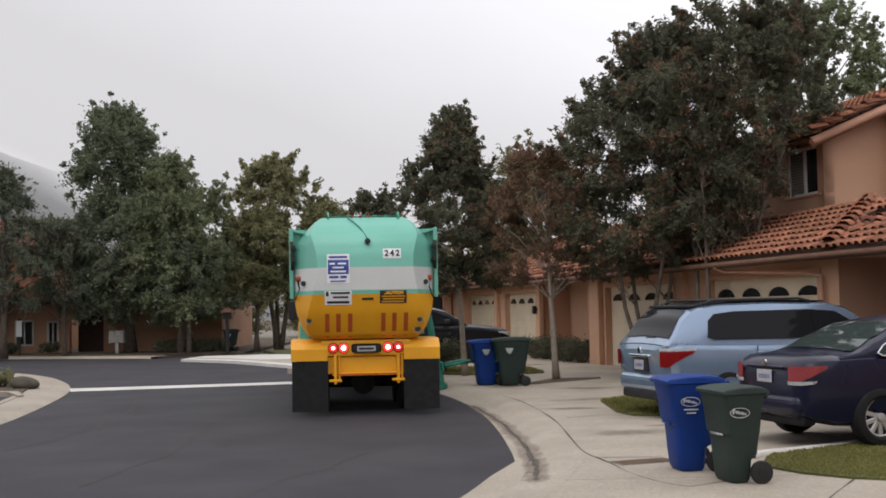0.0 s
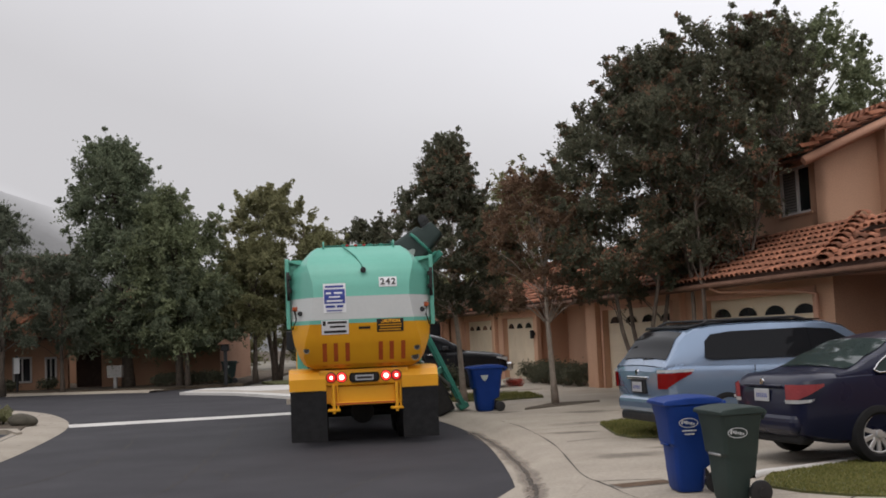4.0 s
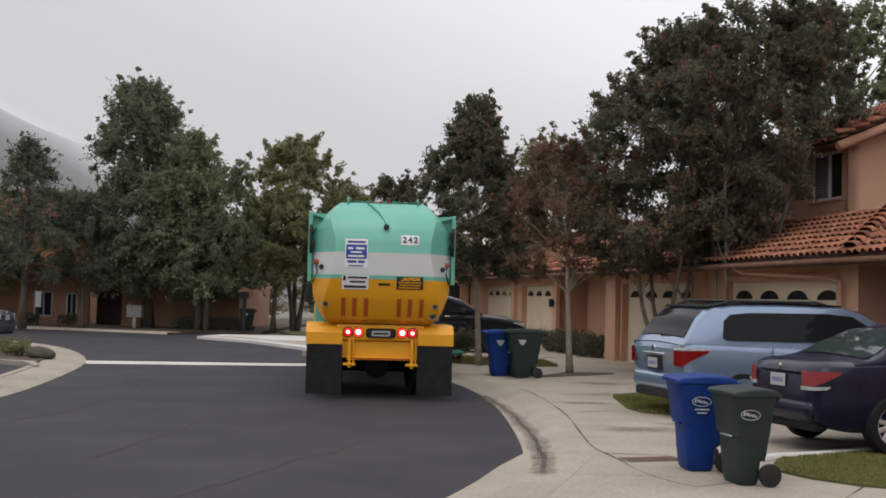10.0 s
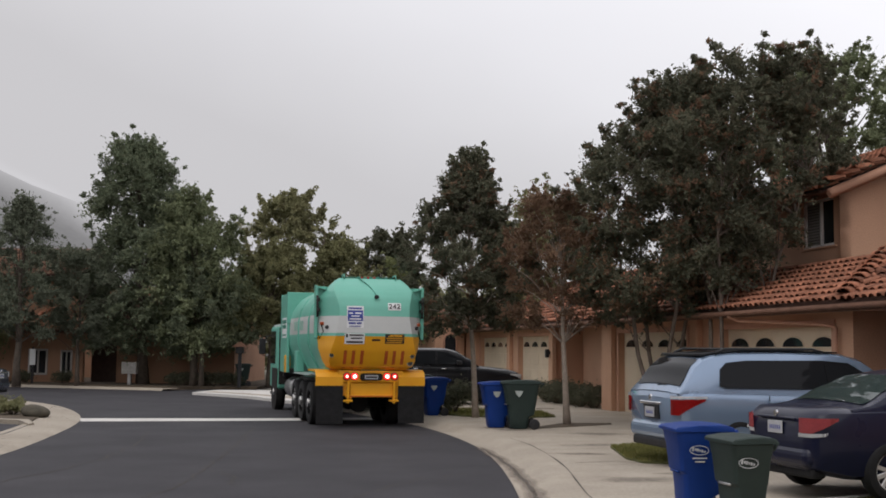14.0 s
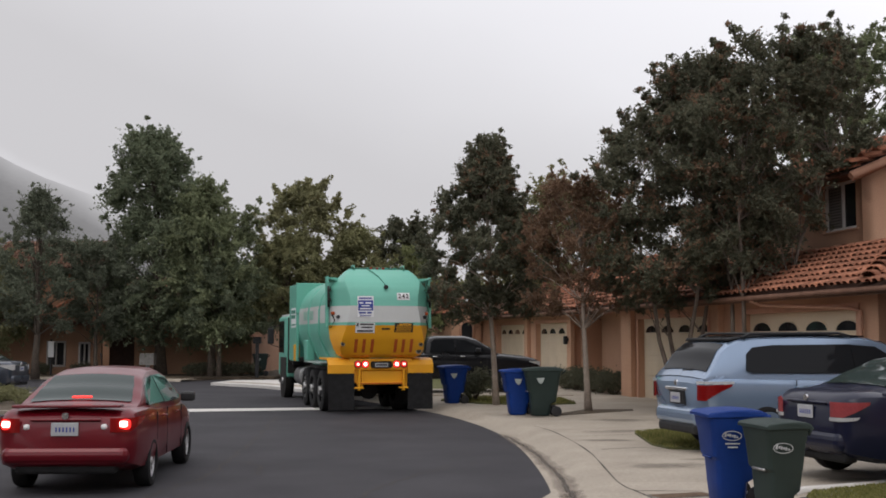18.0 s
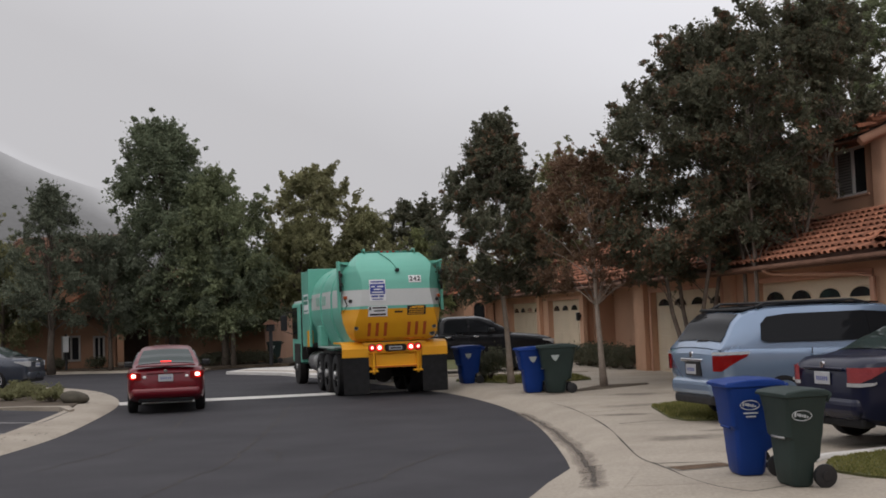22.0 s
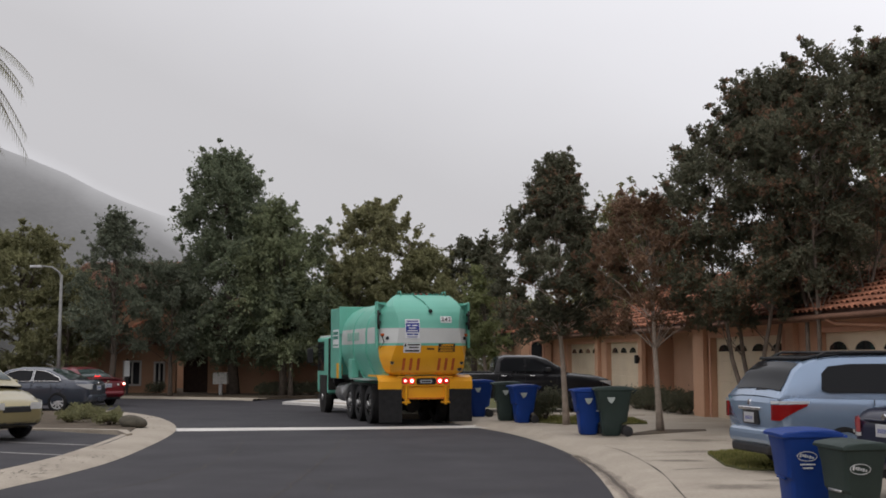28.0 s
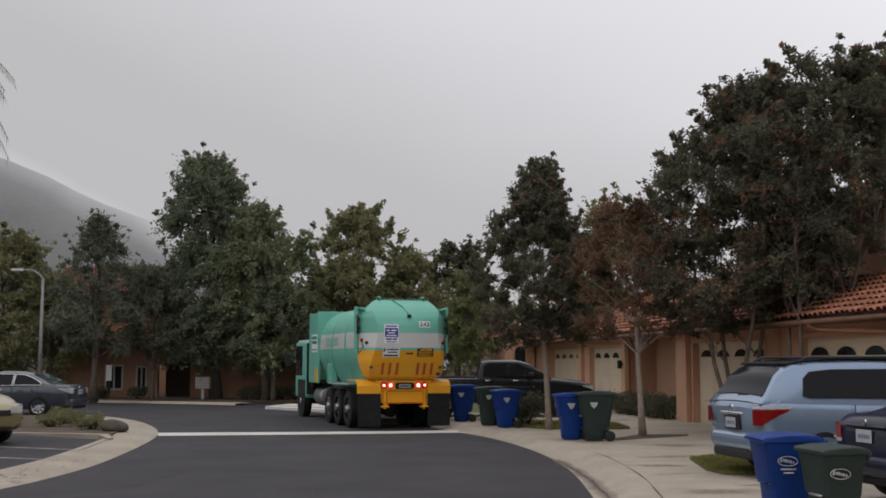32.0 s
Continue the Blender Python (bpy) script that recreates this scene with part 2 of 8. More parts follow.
TRUCK_WHITE = mat("truck_white_paint", (0.58, 0.60, 0.59), 0.45, vary=0.1, scale=0.9, fine=20, bump=0.02, coat=0.2, stain=0.35, grain=0.06)
TRUCK_YELLOW = mat("golden_yellow_paint", (0.80, 0.39, 0.014), 0.45, vary=0.10, scale=0.9, fine=20, bump=0.02, coat=0.15, stain=0.2, grain=0.05, second=(0.72, 0.32, 0.010))
DEEP_GREEN = mat("arm_green_paint", (0.035, 0.22, 0.16), 0.5, vary=0.25, scale=3, stain=0.4)
STRIPE_RED = mat("faded_red_paint", (0.52, 0.10, 0.02), 0.5, vary=0.2, scale=4)
SIGN_WHITE = mat("sign_white", (0.75, 0.76, 0.77), 0.5, vary=0.05)
SIGN_BLUE = mat("sign_blue", (0.03, 0.05, 0.28), 0.5, vary=0.1)
SIGN_BLACK = mat("sign_black", (0.025, 0.022, 0.02), 0.5, vary=0.1)
TAIL_DIM = glow("dim_red_lamp", (1.0, 0.03, 0.02), 0.5, (0.45, 0.015, 0.015))
TAIL_ON = glow("lit_red_lamp", (1.0, 0.025, 0.02), 2.2, (0.5, 0.02, 0.02))
TAIL_HOT = glow("lit_lamp_core", (1.0, 0.72, 0.62), 4.0, (0.5, 0.2, 0.2))
TAIL_OFF = mat("red_lens", (0.38, 0.012, 0.012), 0.15, vary=0.1, coat=0.5)
AMBER = mat("amber_lens", (0.35, 0.07, 0.02), 0.2, vary=0.1, coat=0.4)
CLEAR_LENS = mat("clear_lens", (0.75, 0.75, 0.75), 0.1, 0.0, vary=0.1, coat=0.5)
PLATE = mat("plate_white", (0.42, 0.43, 0.45), 0.5, vary=0.08)
BIN_BLUE = mat("blue_bin_plastic", (0.004, 0.036, 0.21), 0.5, vary=0.15, scale=3, fine=50, bump=0.05, stain=0.2, grain=0.08, spec=0.25)
BIN_GREEN = mat("dark_green_bin_plastic", (0.027, 0.043, 0.039), 0.55, vary=0.15, scale=3, fine=50, bump=0.05, stain=0.2, grain=0.08, spec=0.25)
PAINT_SUV = mat("pale_blue_metallic", (0.24, 0.325, 0.455), 0.24, 0.5, vary=0.05, scale=2, bump=0, coat=1.0, grain=0.02)
PAINT_NAVY = mat("navy_metallic", (0.007, 0.009, 0.028), 0.3, 0.0, vary=0.08, scale=2, bump=0, coat=0.25, grain=0.02, spec=0.25)
PAINT_RED = mat("red_paint", (0.135, 0.003, 0.010), 0.32, 0.2, vary=0.08, scale=2, bump=0, coat=0.4, grain=0.02)
PAINT_GREY = mat("blue_grey_metallic", (0.045, 0.055, 0.078), 0.3, 0.4, vary=0.08, scale=2, bump=0, coat=0.9)
PAINT_GOLD = mat("gold_beige_metallic", (0.29, 0.245, 0.12), 0.3, 0.4, vary=0.08, scale=2, bump=0, coat=0.8)
PAINT_BLACK = mat("black_paint", (0.008, 0.008, 0.010), 0.3, vary=0.1, scale=2, bump=0, coat=0.35, spec=0.25)
CAR_GLASS = glass_mat("tinted_car_glass", (0.014, 0.015, 0.017), spec=0.1)
CAR_GLASS_PALE = glass_mat("pale_car_glass", (0.035, 0.05, 0.048), coat=0.2)
CHROME = mat("chrome", (0.75, 0.75, 0.76), 0.12, 1.0, vary=0.05)
ALLOY = mat("silver_wheel", (0.6, 0.6, 0.61), 0.35, 0.5, vary=0.1)


# ---- builders ----
def part(name, bm, material, parent=None, label=""):
    me = bpy.data.meshes.new(name)
    bm.to_mesh(me)
    bm.free()
    for m in material if isinstance(material, (list, tuple)) else (material,):
        me.materials.append(m)
    ob = new(name, me)
    ob.parent = parent
    return tagged(ob, label)


def raw(name, verts, faces, material, parent=None, label="", smooth=False):
    me = bpy.data.meshes.new(name)
    me.from_pydata([tuple(v) for v in verts], [], [tuple(f) for f in faces])
    me.materials.append(material)
    if smooth:
        me.shade_smooth()
    ob = new(name, me)
    ob.parent = parent
    return tagged(ob, label)


def thing(name, m, label, category, group=""):
    ob = new(name)
    ob.empty_display_size = 0.2
    ob.matrix_basis = m
    return tagged(ob, label, category, group)


def shade(bm, angle=35):
    lim = radians(angle)
    for f in bm.faces:
        f.smooth = True
    for e in bm.edges:
        if len(e.link_faces) == 2 and e.calc_face_angle(0) > lim:
            e.smooth = False
    return bm


def box(x0, x1, y0, y1, z0, z1, bevel=0.0, seg=1, bm=None):
    """A box with rounded edges."""
    own = bmesh.new()
    bmesh.ops.create_cube(own, size=1)
    bmesh.ops.transform(own, matrix=Matrix.LocRotScale(((x0 + x1) / 2, (y0 + y1) / 2, (z0 + z1) / 2), None, (x1 - x0, y1 - y0, z1 - z0)), verts=own.verts)
    if bevel:
        bmesh.ops.bevel(own, geom=own.edges[:], offset=bevel, segments=seg, affect="EDGES", profile=0.5)
    return merge(bm, own)


def merge(bm, own, m=None):
    if m is not None:
        bmesh.ops.transform(own, matrix=m, verts=own.verts)
    if bm is None:
        return own
    me = bpy.data.meshes.new("tmp")
    own.to_mesh(me)
    own.free()
    bm.from_mesh(me)
    bpy.data.meshes.remove(me)
    return bm


def tube(points, radii, sides=8, bm=None, caps=True):
    """A tapered tube along points."""
    bm = bm or bmesh.new()
    rings = []
    pts = [Vector(p) for p in points]
    rr = radii if isinstance(radii, (list, tuple)) else [radii] * len(pts)
    up = Vector((0.13, 0.31, 0.94))
    for i, p in enumerate(pts):
        d = (pts[min(i + 1, len(pts) - 1)] - pts[max(i - 1, 0)]).normalized()
        ref = up if abs(d.dot(up)) < 0.95 else Vector((1, 0, 0))
        a = d.cross(ref).normalized()
        b = d.cross(a)
        rings.append([bm.verts.new(p + rr[i] * (math.cos(k * math.tau / sides) * a + math.sin(k * math.tau / sides) * b)) for k in range(sides)])
    for r0, r1 in zip(rings, rings[1:]):
        for k in range(sides):
            bm.faces.new((r0[k], r0[(k + 1) % sides], r1[(k + 1) % sides], r1[k])).smooth = True
    if caps:
        bm.faces.new(rings[0])
        bm.faces.new(list(reversed(rings[-1])))
    bmesh.ops.recalc_face_normals(bm, faces=bm.faces[:])
    return bm


def disc(x, y, z, r, depth, axis="y", sides=24, bevel=0.0, bm=None):
    """A short cylinder across the given axis."""
    own = bmesh.new()
    bmesh.ops.create_cone(own, cap_ends=True, segments=sides, radius1=r, radius2=r, depth=depth)
    if bevel:
        rim = [e for e in own.edges if abs(e.verts[0].co.z - e.verts[1].co.z) < 1e-6]
        bmesh.ops.bevel(own, geom=rim, offset=bevel, segments=2, affect="EDGES", profile=0.6)
    turn = {"x": pose(x, y, z, 0, 90, 0), "y": pose(x, y, z, 90, 0, 0), "z": pose(x, y, z)}[axis]
    shade(own, 40)
    return merge(bm, own, turn)


def slab(outline, z0, z1, bm=None):
    """A prism over a plan outline."""
    bm = bm or bmesh.new()
    lo = [bm.verts.new((x, y, z0)) for x, y in outline]
    hi = [bm.verts.new((x, y, z1)) for x, y in outline]
    n = len(outline)
    bm.faces.new(hi)
    bm.faces.new(list(reversed(lo)))
    for k in range(n):
        bm.faces.new((lo[k], lo[(k + 1) % n], hi[(k + 1) % n], hi[k]))
    bmesh.ops.recalc_face_normals(bm, faces=bm.faces[:])
    return bm


def smooth_line(points, n=6):
    """A Catmull-Rom line through plan points."""
    p = [Vector((*q, 0)) for q in points]
    out = []
    for i in range(len(p) - 1):
        a, b, c, d = p[max(i - 1, 0)], p[i], p[i + 1], p[min(i + 2, len(p) - 1)]
        for k in range(n):
            t = k / n
            out.append(0.5 * ((2 * b) + (c - a) * t + (2 * a - 5 * b + 4 * c - d) * t * t + (3 * b - a - 3 * c + d) * t * t * t))
    out.append(p[-1])
    return [(v.x, v.y) for v in out]


def offset_line(line, d):
    """The line moved by d to its right."""
    out = []
    for i, (x, y) in enumerate(line):
        x0, y0 = line[max(i - 1, 0)]
        x1, y1 = line[min(i + 1, len(line) - 1)]
        n = math.hypot(x1 - x0, y1 - y0) or 1
        out.append((x + d * (y1 - y0) / n, y - d * (x1 - x0) / n))
    return out


def ribbon(lines, heights):
    """A sheet through several plan lines of equal count, at their heights."""
    bm = bmesh.new()
    rows = [[bm.verts.new((x, y, h)) for x, y in line] for line, h in zip(lines, heights)]
    for a, b in zip(rows, rows[1:]):
        for k in range(len(a) - 1):
            bm.faces.new((a[k], a[k + 1], b[k + 1], b[k]))
    bmesh.ops.recalc_face_normals(bm, faces=bm.faces[:])
    for f in bm.faces:
        f.smooth = True
        if f.normal.z < 0:
            f.normal_flip()
    return bm


# ---- ground, road, kerbs ----
bm = bmesh.new()
bmesh.ops.create_grid(bm, x_segments=8, y_segments=8, size=1200)
bmesh.ops.translate(bm, vec=(0, 300, -0.06), verts=bm.verts)
tagged(part("ground", bm, EARTH), "bare brown earth reaching to the horizon", "ground", kind="structure")

# the street's edges, from near to far
EDGE_R = smooth_line([(-0.7, -14), (-0.7, 4), (-0.55, 8.2), (-0.3, 9.5), (0.01, 10.5), (0.26, 11.35), (0.52, 12.4)], 4) + smooth_line(
    [(0.85, 13.5), (0.86, 14.4), (0.83, 16.2), (0.73, 18.6), (0.5, 21.2), (-0.05, 24.2), (-0.85, 27.1), (-1.8, 29.4), (-3.2, 32.6), (-5.0, 36.4), (-7.5, 40.5), (-10.0, 43.0)], 5)
EDGE_L = smooth_line([(-7.6, -14), (-7.55, 10), (-7.5, 15.3), (-7.43, 16.9), (-7.55, 19.4), (-8.03, 22.5), (-8.64, 25.7), (-9.27, 28.1), (-10.16, 30.5), (-11.5, 33.2), (-13.5, 35.8), (-16, 37.6), (-24, 40)], 5)

road = bmesh.new()
bmesh.ops.create_grid(road, x_segments=40, y_segments=40, size=45)
bmesh.ops.translate(road, vec=(-8, 20, 0), verts=road.verts)
tagged(part("road", road, ASPHALT), "dark grey asphalt street bending to a side road", "road", kind="structure")

# rolled kerb and gutter with the walk behind it
lines = [offset_line(EDGE_R, d) for d in (0.0, 0.28, 0.36, 0.50, 0.62, 0.95)]
tagged(part("kerb_right", ribbon(lines, (0.006, 0.012, 0.03, 0.095, 0.11, 0.115)), CONCRETE), "weathered pale concrete rolled kerb with a gutter", "kerb", kind="structure")
rr_ = random.Random(9)


def kerb_z(x, y):
    """The height of the rolled kerb's surface."""
    d = x - min(EDGE_R, key=lambda p: abs(p[1] - y))[0]
    rows = ((0.0, 0.006), (0.28, 0.012), (0.36, 0.03), (0.50, 0.095), (0.62, 0.11), (0.95, 0.115))
    for (d0, z0), (d1, z1) in zip(rows, rows[1:]):
        if d <= d1:
            return z0 + (z1 - z0) * max(0.0, d - d0) / (d1 - d0)
    return 0.115


def patchy(name, colour, depth, wander, lo, hi):
    """Dirt that thins out towards the rim of its strip in ragged patches; the strip's u runs from -1 to 1 across it."""
    m = bpy.data.materials.new(name)
    m.use_nodes = True
    n, l = m.node_tree.nodes, m.node_tree.links
    b = n["Principled BSDF"]
    b.inputs["Base Color"].default_value, b.inputs["Roughness"].default_value = (*colour, 1), 0.85
    co, uv, sep = n.new("ShaderNodeTexCoord"), n.new("ShaderNodeUVMap"), n.new("ShaderNodeSeparateXYZ")
    l.new(uv.outputs[0], sep.inputs[0])
    total = None
    for scale, weight in ((wander, 1.0), (wander * 5, 0.6)):
        no, ml = n.new("ShaderNodeTexNoise"), n.new("ShaderNodeMath")
        no.inputs["Scale"].default_value, no.inputs["Detail"].default_value = scale, 4.0
        l.new(co.outputs["Object"], no.inputs["Vector"])
        ml.operation, ml.inputs[1].default_value = "MULTIPLY_ADD", weight
        l.new(no.outputs["Fac"], ml.inputs[0])
        if total:
            l.new(total, ml.inputs[2])
        else:
            ml.inputs[2].default_value = 0.0
        total = ml.outputs[0]
    sq, sub_ = n.new("ShaderNodeMath"), n.new("ShaderNodeMath")
    sq.operation, sub_.operation = "MULTIPLY", "SUBTRACT"
    l.new(sep.outputs["X"], sq.inputs[0])
    l.new(sep.outputs["X"], sq.inputs[1])
    l.new(total, sub_.inputs[0])
    l.new(sq.outputs[0], sub_.inputs[1])
    mr = n.new("ShaderNodeMapRange")
    mr.inputs["From Min"].default_value, mr.inputs["From Max"].default_value, mr.inputs["To Max"].default_value = lo, hi, depth
    l.new(sub_.outputs[0], mr.inputs["Value"])
    l.new(mr.outputs["Result"], b.inputs["Alpha"])
    return m


# water stain and dirt that gathers where the gutter turns up into the kerb
flow = smooth_line([(0.86, 10.9), (0.95, 11.6), (1.05, 12.34), (1.04, 13.2), (1.05, 14.2), (1.04, 15.2), (0.98, 16.6), (0.89, 18.3), (0.62, 20.5), (0.4, 21.9)], 14)
for name, label, wide_, lift, m_ in (("gutter_stain", "brownish water stain along the gutter", 0.17, 0.004, patchy("water_stain", (0.24, 0.20, 0.165), 0.6, 2.2, 0.05, 0.75)),
                                     ("gutter_dirt", "dark damp dirt lying in the gutter", 0.065, 0.007, patchy("damp_gutter_dirt", (0.075, 0.062, 0.05), 0.88, 3.0, 0.5, 0.86))):
    strip_ = bmesh.new()
    layer = strip_.loops.layers.uv.new("across")
    last_ = None
    across = (-1.0, -0.5, 0.0, 0.5, 1.0)
    for k, (ax, ay) in enumerate(flow):
        ax += 0.05 * noise.noise(Vector((ay * 1.1, 1.7, 0)))
        q = wide_ * (1.0 + 0.5 * noise.noise(Vector((ay * 1.6, 3.0, 2.0))))
        row = [strip_.verts.new((ax + q * u_, ay, kerb_z(ax + q * u_, ay) + lift)) for u_ in across]
        end_ = max(0.0, 1 - k / 10, 1 - (len(flow) - 1 - k) / 12)
        row = [(v_, math.copysign(math.sqrt(u_ * u_ + end_), u_)) for v_, u_ in zip(row, across)]
        if last_:
            for i_ in range(4):
                quad = (last_[i_], last_[i_ + 1], row[i_ + 1], row[i_])
                face = strip_.faces.new([v_ for v_, _ in quad])
                for loop, (_, u_) in zip(face.loops, quad):
                    loop[layer].uv = (abs(u_), ay)
        last_ = row
    bmesh.ops.recalc_face_normals(strip_, faces=strip_.faces[:])
    tagged(part(name, strip_, m_), label, "dirt", kind="structure")

HOUSE = Matrix.Translation((4.47, 33.1, 0)) @ Matrix(((0.19996, 0.97980, 0, 0), (-0.97980, 0.19996, 0, 0), (0, 0, 1, 0), (0, 0, 0, 1)))


def wall_x(y):
    return 4.47 + 0.2041 * (33.1 - y)


def walk_x(y):
    """The back of the walk."""
    pts = [p for p in offset_line(EDGE_R, 0.93)]
    ys = [p[1] for p in pts]
    k = min(range(len(ys)), key=lambda i: abs(ys[i] - y))
    return pts[k][0]


drive = thing("driveway", Matrix.Identity(4), "pale stained concrete driveway slabs before the garages", "driveway")
drive["kind"] = "structure"
cuts = [-6, -1, 4, 8.2, 11.3, 13.75, 17.4, 21.3, 25.2, 28.4, 32, 36, 41]
for y0, y1 in zip(cuts, cuts[1:]):
    # the near slabs run on under the walk, the far ones leave a joint
    joint = 0.012 if y1 > 13.8 else -0.1
    a0, a1 = walk_x(y0) + joint, walk_x(y1) + joint
    e0, e1 = wall_x(y0) + 0.6, wall_x(y1) + 0.6
    m0, m1 = a0 + (e0 - a0) * 0.45, a1 + (e1 - a1) * 0.45
    for p in (((a0, y0 + 0.007), (m0 - 0.004, y0 + 0.007), (m1 - 0.004, y1 - 0.007), (a1, y1 - 0.007)), ((m0 + 0.004, y0 + 0.007), (e0, y0 + 0.007), (e1, y1 - 0.007), (m1 + 0.004, y1 - 0.007))):
        # the slabs climb gently to the garages
        b = slab(p, 0.0, 0.112)
        for v in b.verts:
            if v.co.z > 0.05:
                v.co.z += max(0.0, 0.03 * (v.co.x - walk_x(v.co.y) - 1.0) / 6.0)
        part("slab", b, CONCRETE, drive)
sub = bmesh.new()
slab([(walk_x(y), y) for y in cuts] + [(wall_x(y) + 0.6, y) for y in reversed(cuts)], -0.02, 0.085, sub)
tagged(part("driveway_base", sub, SEAM), "dirt in the joints between slabs", "ground", kind="structure")


def drive_z(x, y):
    return 0.112 + max(0.0, 0.03 * (x - walk_x(y) - 1.0) / 6.0)


# cast lid of a water meter in the walk
lid = thing("meter_lid", pose(2.2, 12.5, drive_z(2.2, 12.5) + 0.002, 0, 0, 20), "rusty rectangular meter cover set in the concrete", "utility cover")
part("frame", box(-0.36, 0.36, -0.17, 0.17, -0.005, 0.006, 0.003), CONCRETE_DARK, lid)
part("cover", box(-0.32, 0.32, -0.13, 0.13, 0.0, 0.011, 0.003), mat("rusty_iron", (0.16, 0.10, 0.06), 0.8, 0.3, vary=0.4, scale=10), lid)
# faint tyre and oil stains on the drive
OIL = patchy("oil_stain", (0.13, 0.11, 0.09), 0.5, 1.6, 0.3, 1.0)
for x, y, rx, ry, turn in ((2.55, 20.9, 1.1, 0.5, 8), (3.3, 16.2, 0.7, 0.22, 10), (2.2, 19.1, 0.9, 0.35, 5), (3.0, 23.6, 1.3, 0.6, -10), (2.6, 15.4, 0.9, 0.5, 20), (1.3, 24.6, 0.7, 0.5, 0), (4.6, 13.9, 0.9, 0.35, 14)):
    b = bmesh.new()
    layer = b.loops.layers.uv.new("across")
    rings = []
    for q in (0.02, 0.5, 0.8, 1.0):
        ring = []
        for j in range(20):
            a = j * math.tau / 20
            ux, uy = q * rx * math.cos(a), q * ry * math.sin(a)
            px, py = x + ux * math.cos(radians(turn)) - uy * math.sin(radians(turn)), y + ux * math.sin(radians(turn)) + uy * math.cos(radians(turn))
            ring.append((b.verts.new((px, py, drive_z(px, py) + 0.004)), q))
        rings.append(ring)
    for r0, r1 in zip(rings, rings[1:]):
        for j in range(20):
            quad = (r0[j], r1[j], r1[(j + 1) % 20], r0[(j + 1) % 20])
            face = b.faces.new([v for v, _ in quad])
            for loop, (_, q) in zip(face.loops, quad):
                loop[layer].uv = (q, 0.0)
    bmesh.ops.recalc_face_normals(b, faces=b.faces[:])
    tagged(part("oil_stain", b, OIL), "faint dark oil stain on the driveway", "stain", kind="structure")
# cracks on the drive
for pts in (((1.13, 22.2), (1.40, 20.86), (1.60, 18.8), (1.69, 16.9), (1.67, 14.92), (1.66, 13.62), (1.74, 12.95), (1.96, 12.9), (2.46, 12.86)), ((1.74, 12.95), (1.85, 12.3), (1.91, 11.81), (2.08, 11.14), (2.32, 10.73)), ((2.32, 10.73), (2.78, 11.05), (3.3, 11.5)), ((4.08, 11.15), (3.41, 10.0), (3.1, 9.3)), ((1.73, 19.83), (2.2, 20.05), (2.78, 20.3)), ((1.91, 17.55), (2.2, 17.72), (2.63, 17.87), (3.1, 17.5))):
    line = smooth_line(pts, 5)
    w = [0.004 + 0.016 * max(0.0, 0.25 + noise.noise(Vector((p_[1] * 0.7, p_[0] * 0.7, 5.0)))) + 0.005 * rr_.random() for p_ in line]
    b = bmesh.new()
    for k in range(len(line) - 1):
        (ax, ay), (bx, by) = line[k], line[k + 1]
        dx, dy = by - ay, ax - bx
        q = math.hypot(dx, dy)
        dx, dy = dx / q, dy / q
        za, zb = drive_z(ax, ay) + 0.004, drive_z(bx, by) + 0.004
        b.faces.new([b.verts.new(p) for p in ((ax - w[k] * dx, ay - w[k] * dy, za), (ax + w[k] * dx, ay + w[k] * dy, za), (bx + w[k + 1] * dx, by + w[k + 1] * dy, zb), (bx - w[k + 1] * dx, by - w[k + 1] * dy, zb))])
    bmesh.ops.recalc_face_normals(b, faces=b.faces[:])
    tagged(part("crack", b, SEAM), "dark dirt-filled crack in the concrete", "crack", kind="structure")
# fine meandering cracks in the asphalt
for pts in (((-4.6, 26.0), (-4.13, 22.0), (-3.9, 19.5), (-3.73, 17.6), (-3.6, 15.0), (-3.75, 13.6), (-3.9, 12.0)), ((-2.5, 9.8), (-2.24, 10.64), (-1.97, 11.43), (-1.72, 12.47), (-1.41, 12.98), (-0.63, 13.03), (0.3, 12.8)), ((-3.7, 17.0), (-3.1, 16.2), (-2.9, 15.1)),
            ((-1.41, 12.98), (-1.0, 14.6), (-0.4, 16.1), (0.5, 17.0)), ((-6.6, 24.5), (-5.9, 21.0), (-5.7, 17.5), (-6.1, 14.8))):
    line = smooth_line(pts, 14)
    b = bmesh.new()
    vs_ = []
    for k, (px_, py_) in enumerate(line):
        px_ += 0.09 * noise.noise(Vector((k * 0.35, pts[0][0], 0.0))) + 0.03 * rr_.uniform(-1, 1)
        w = max(0.002, 0.011 + 0.012 * noise.noise(Vector((k * 0.5, 4.0, pts[0][1]))))
        vs_.append((b.verts.new((px_ - w, py_, 0.004)), b.verts.new((px_ + w, py_, 0.004))))
    for (a0_, a1_), (b0_, b1_) in zip(vs_, vs_[1:]):
        b.faces.new((a0_, a1_, b1_, b0_))
    bmesh.ops.recalc_face_normals(b, faces=b.faces[:])
    tagged(part("road_crack", b, SEAM), "thin dark crack wandering over the asphalt", "crack", kind="structure")

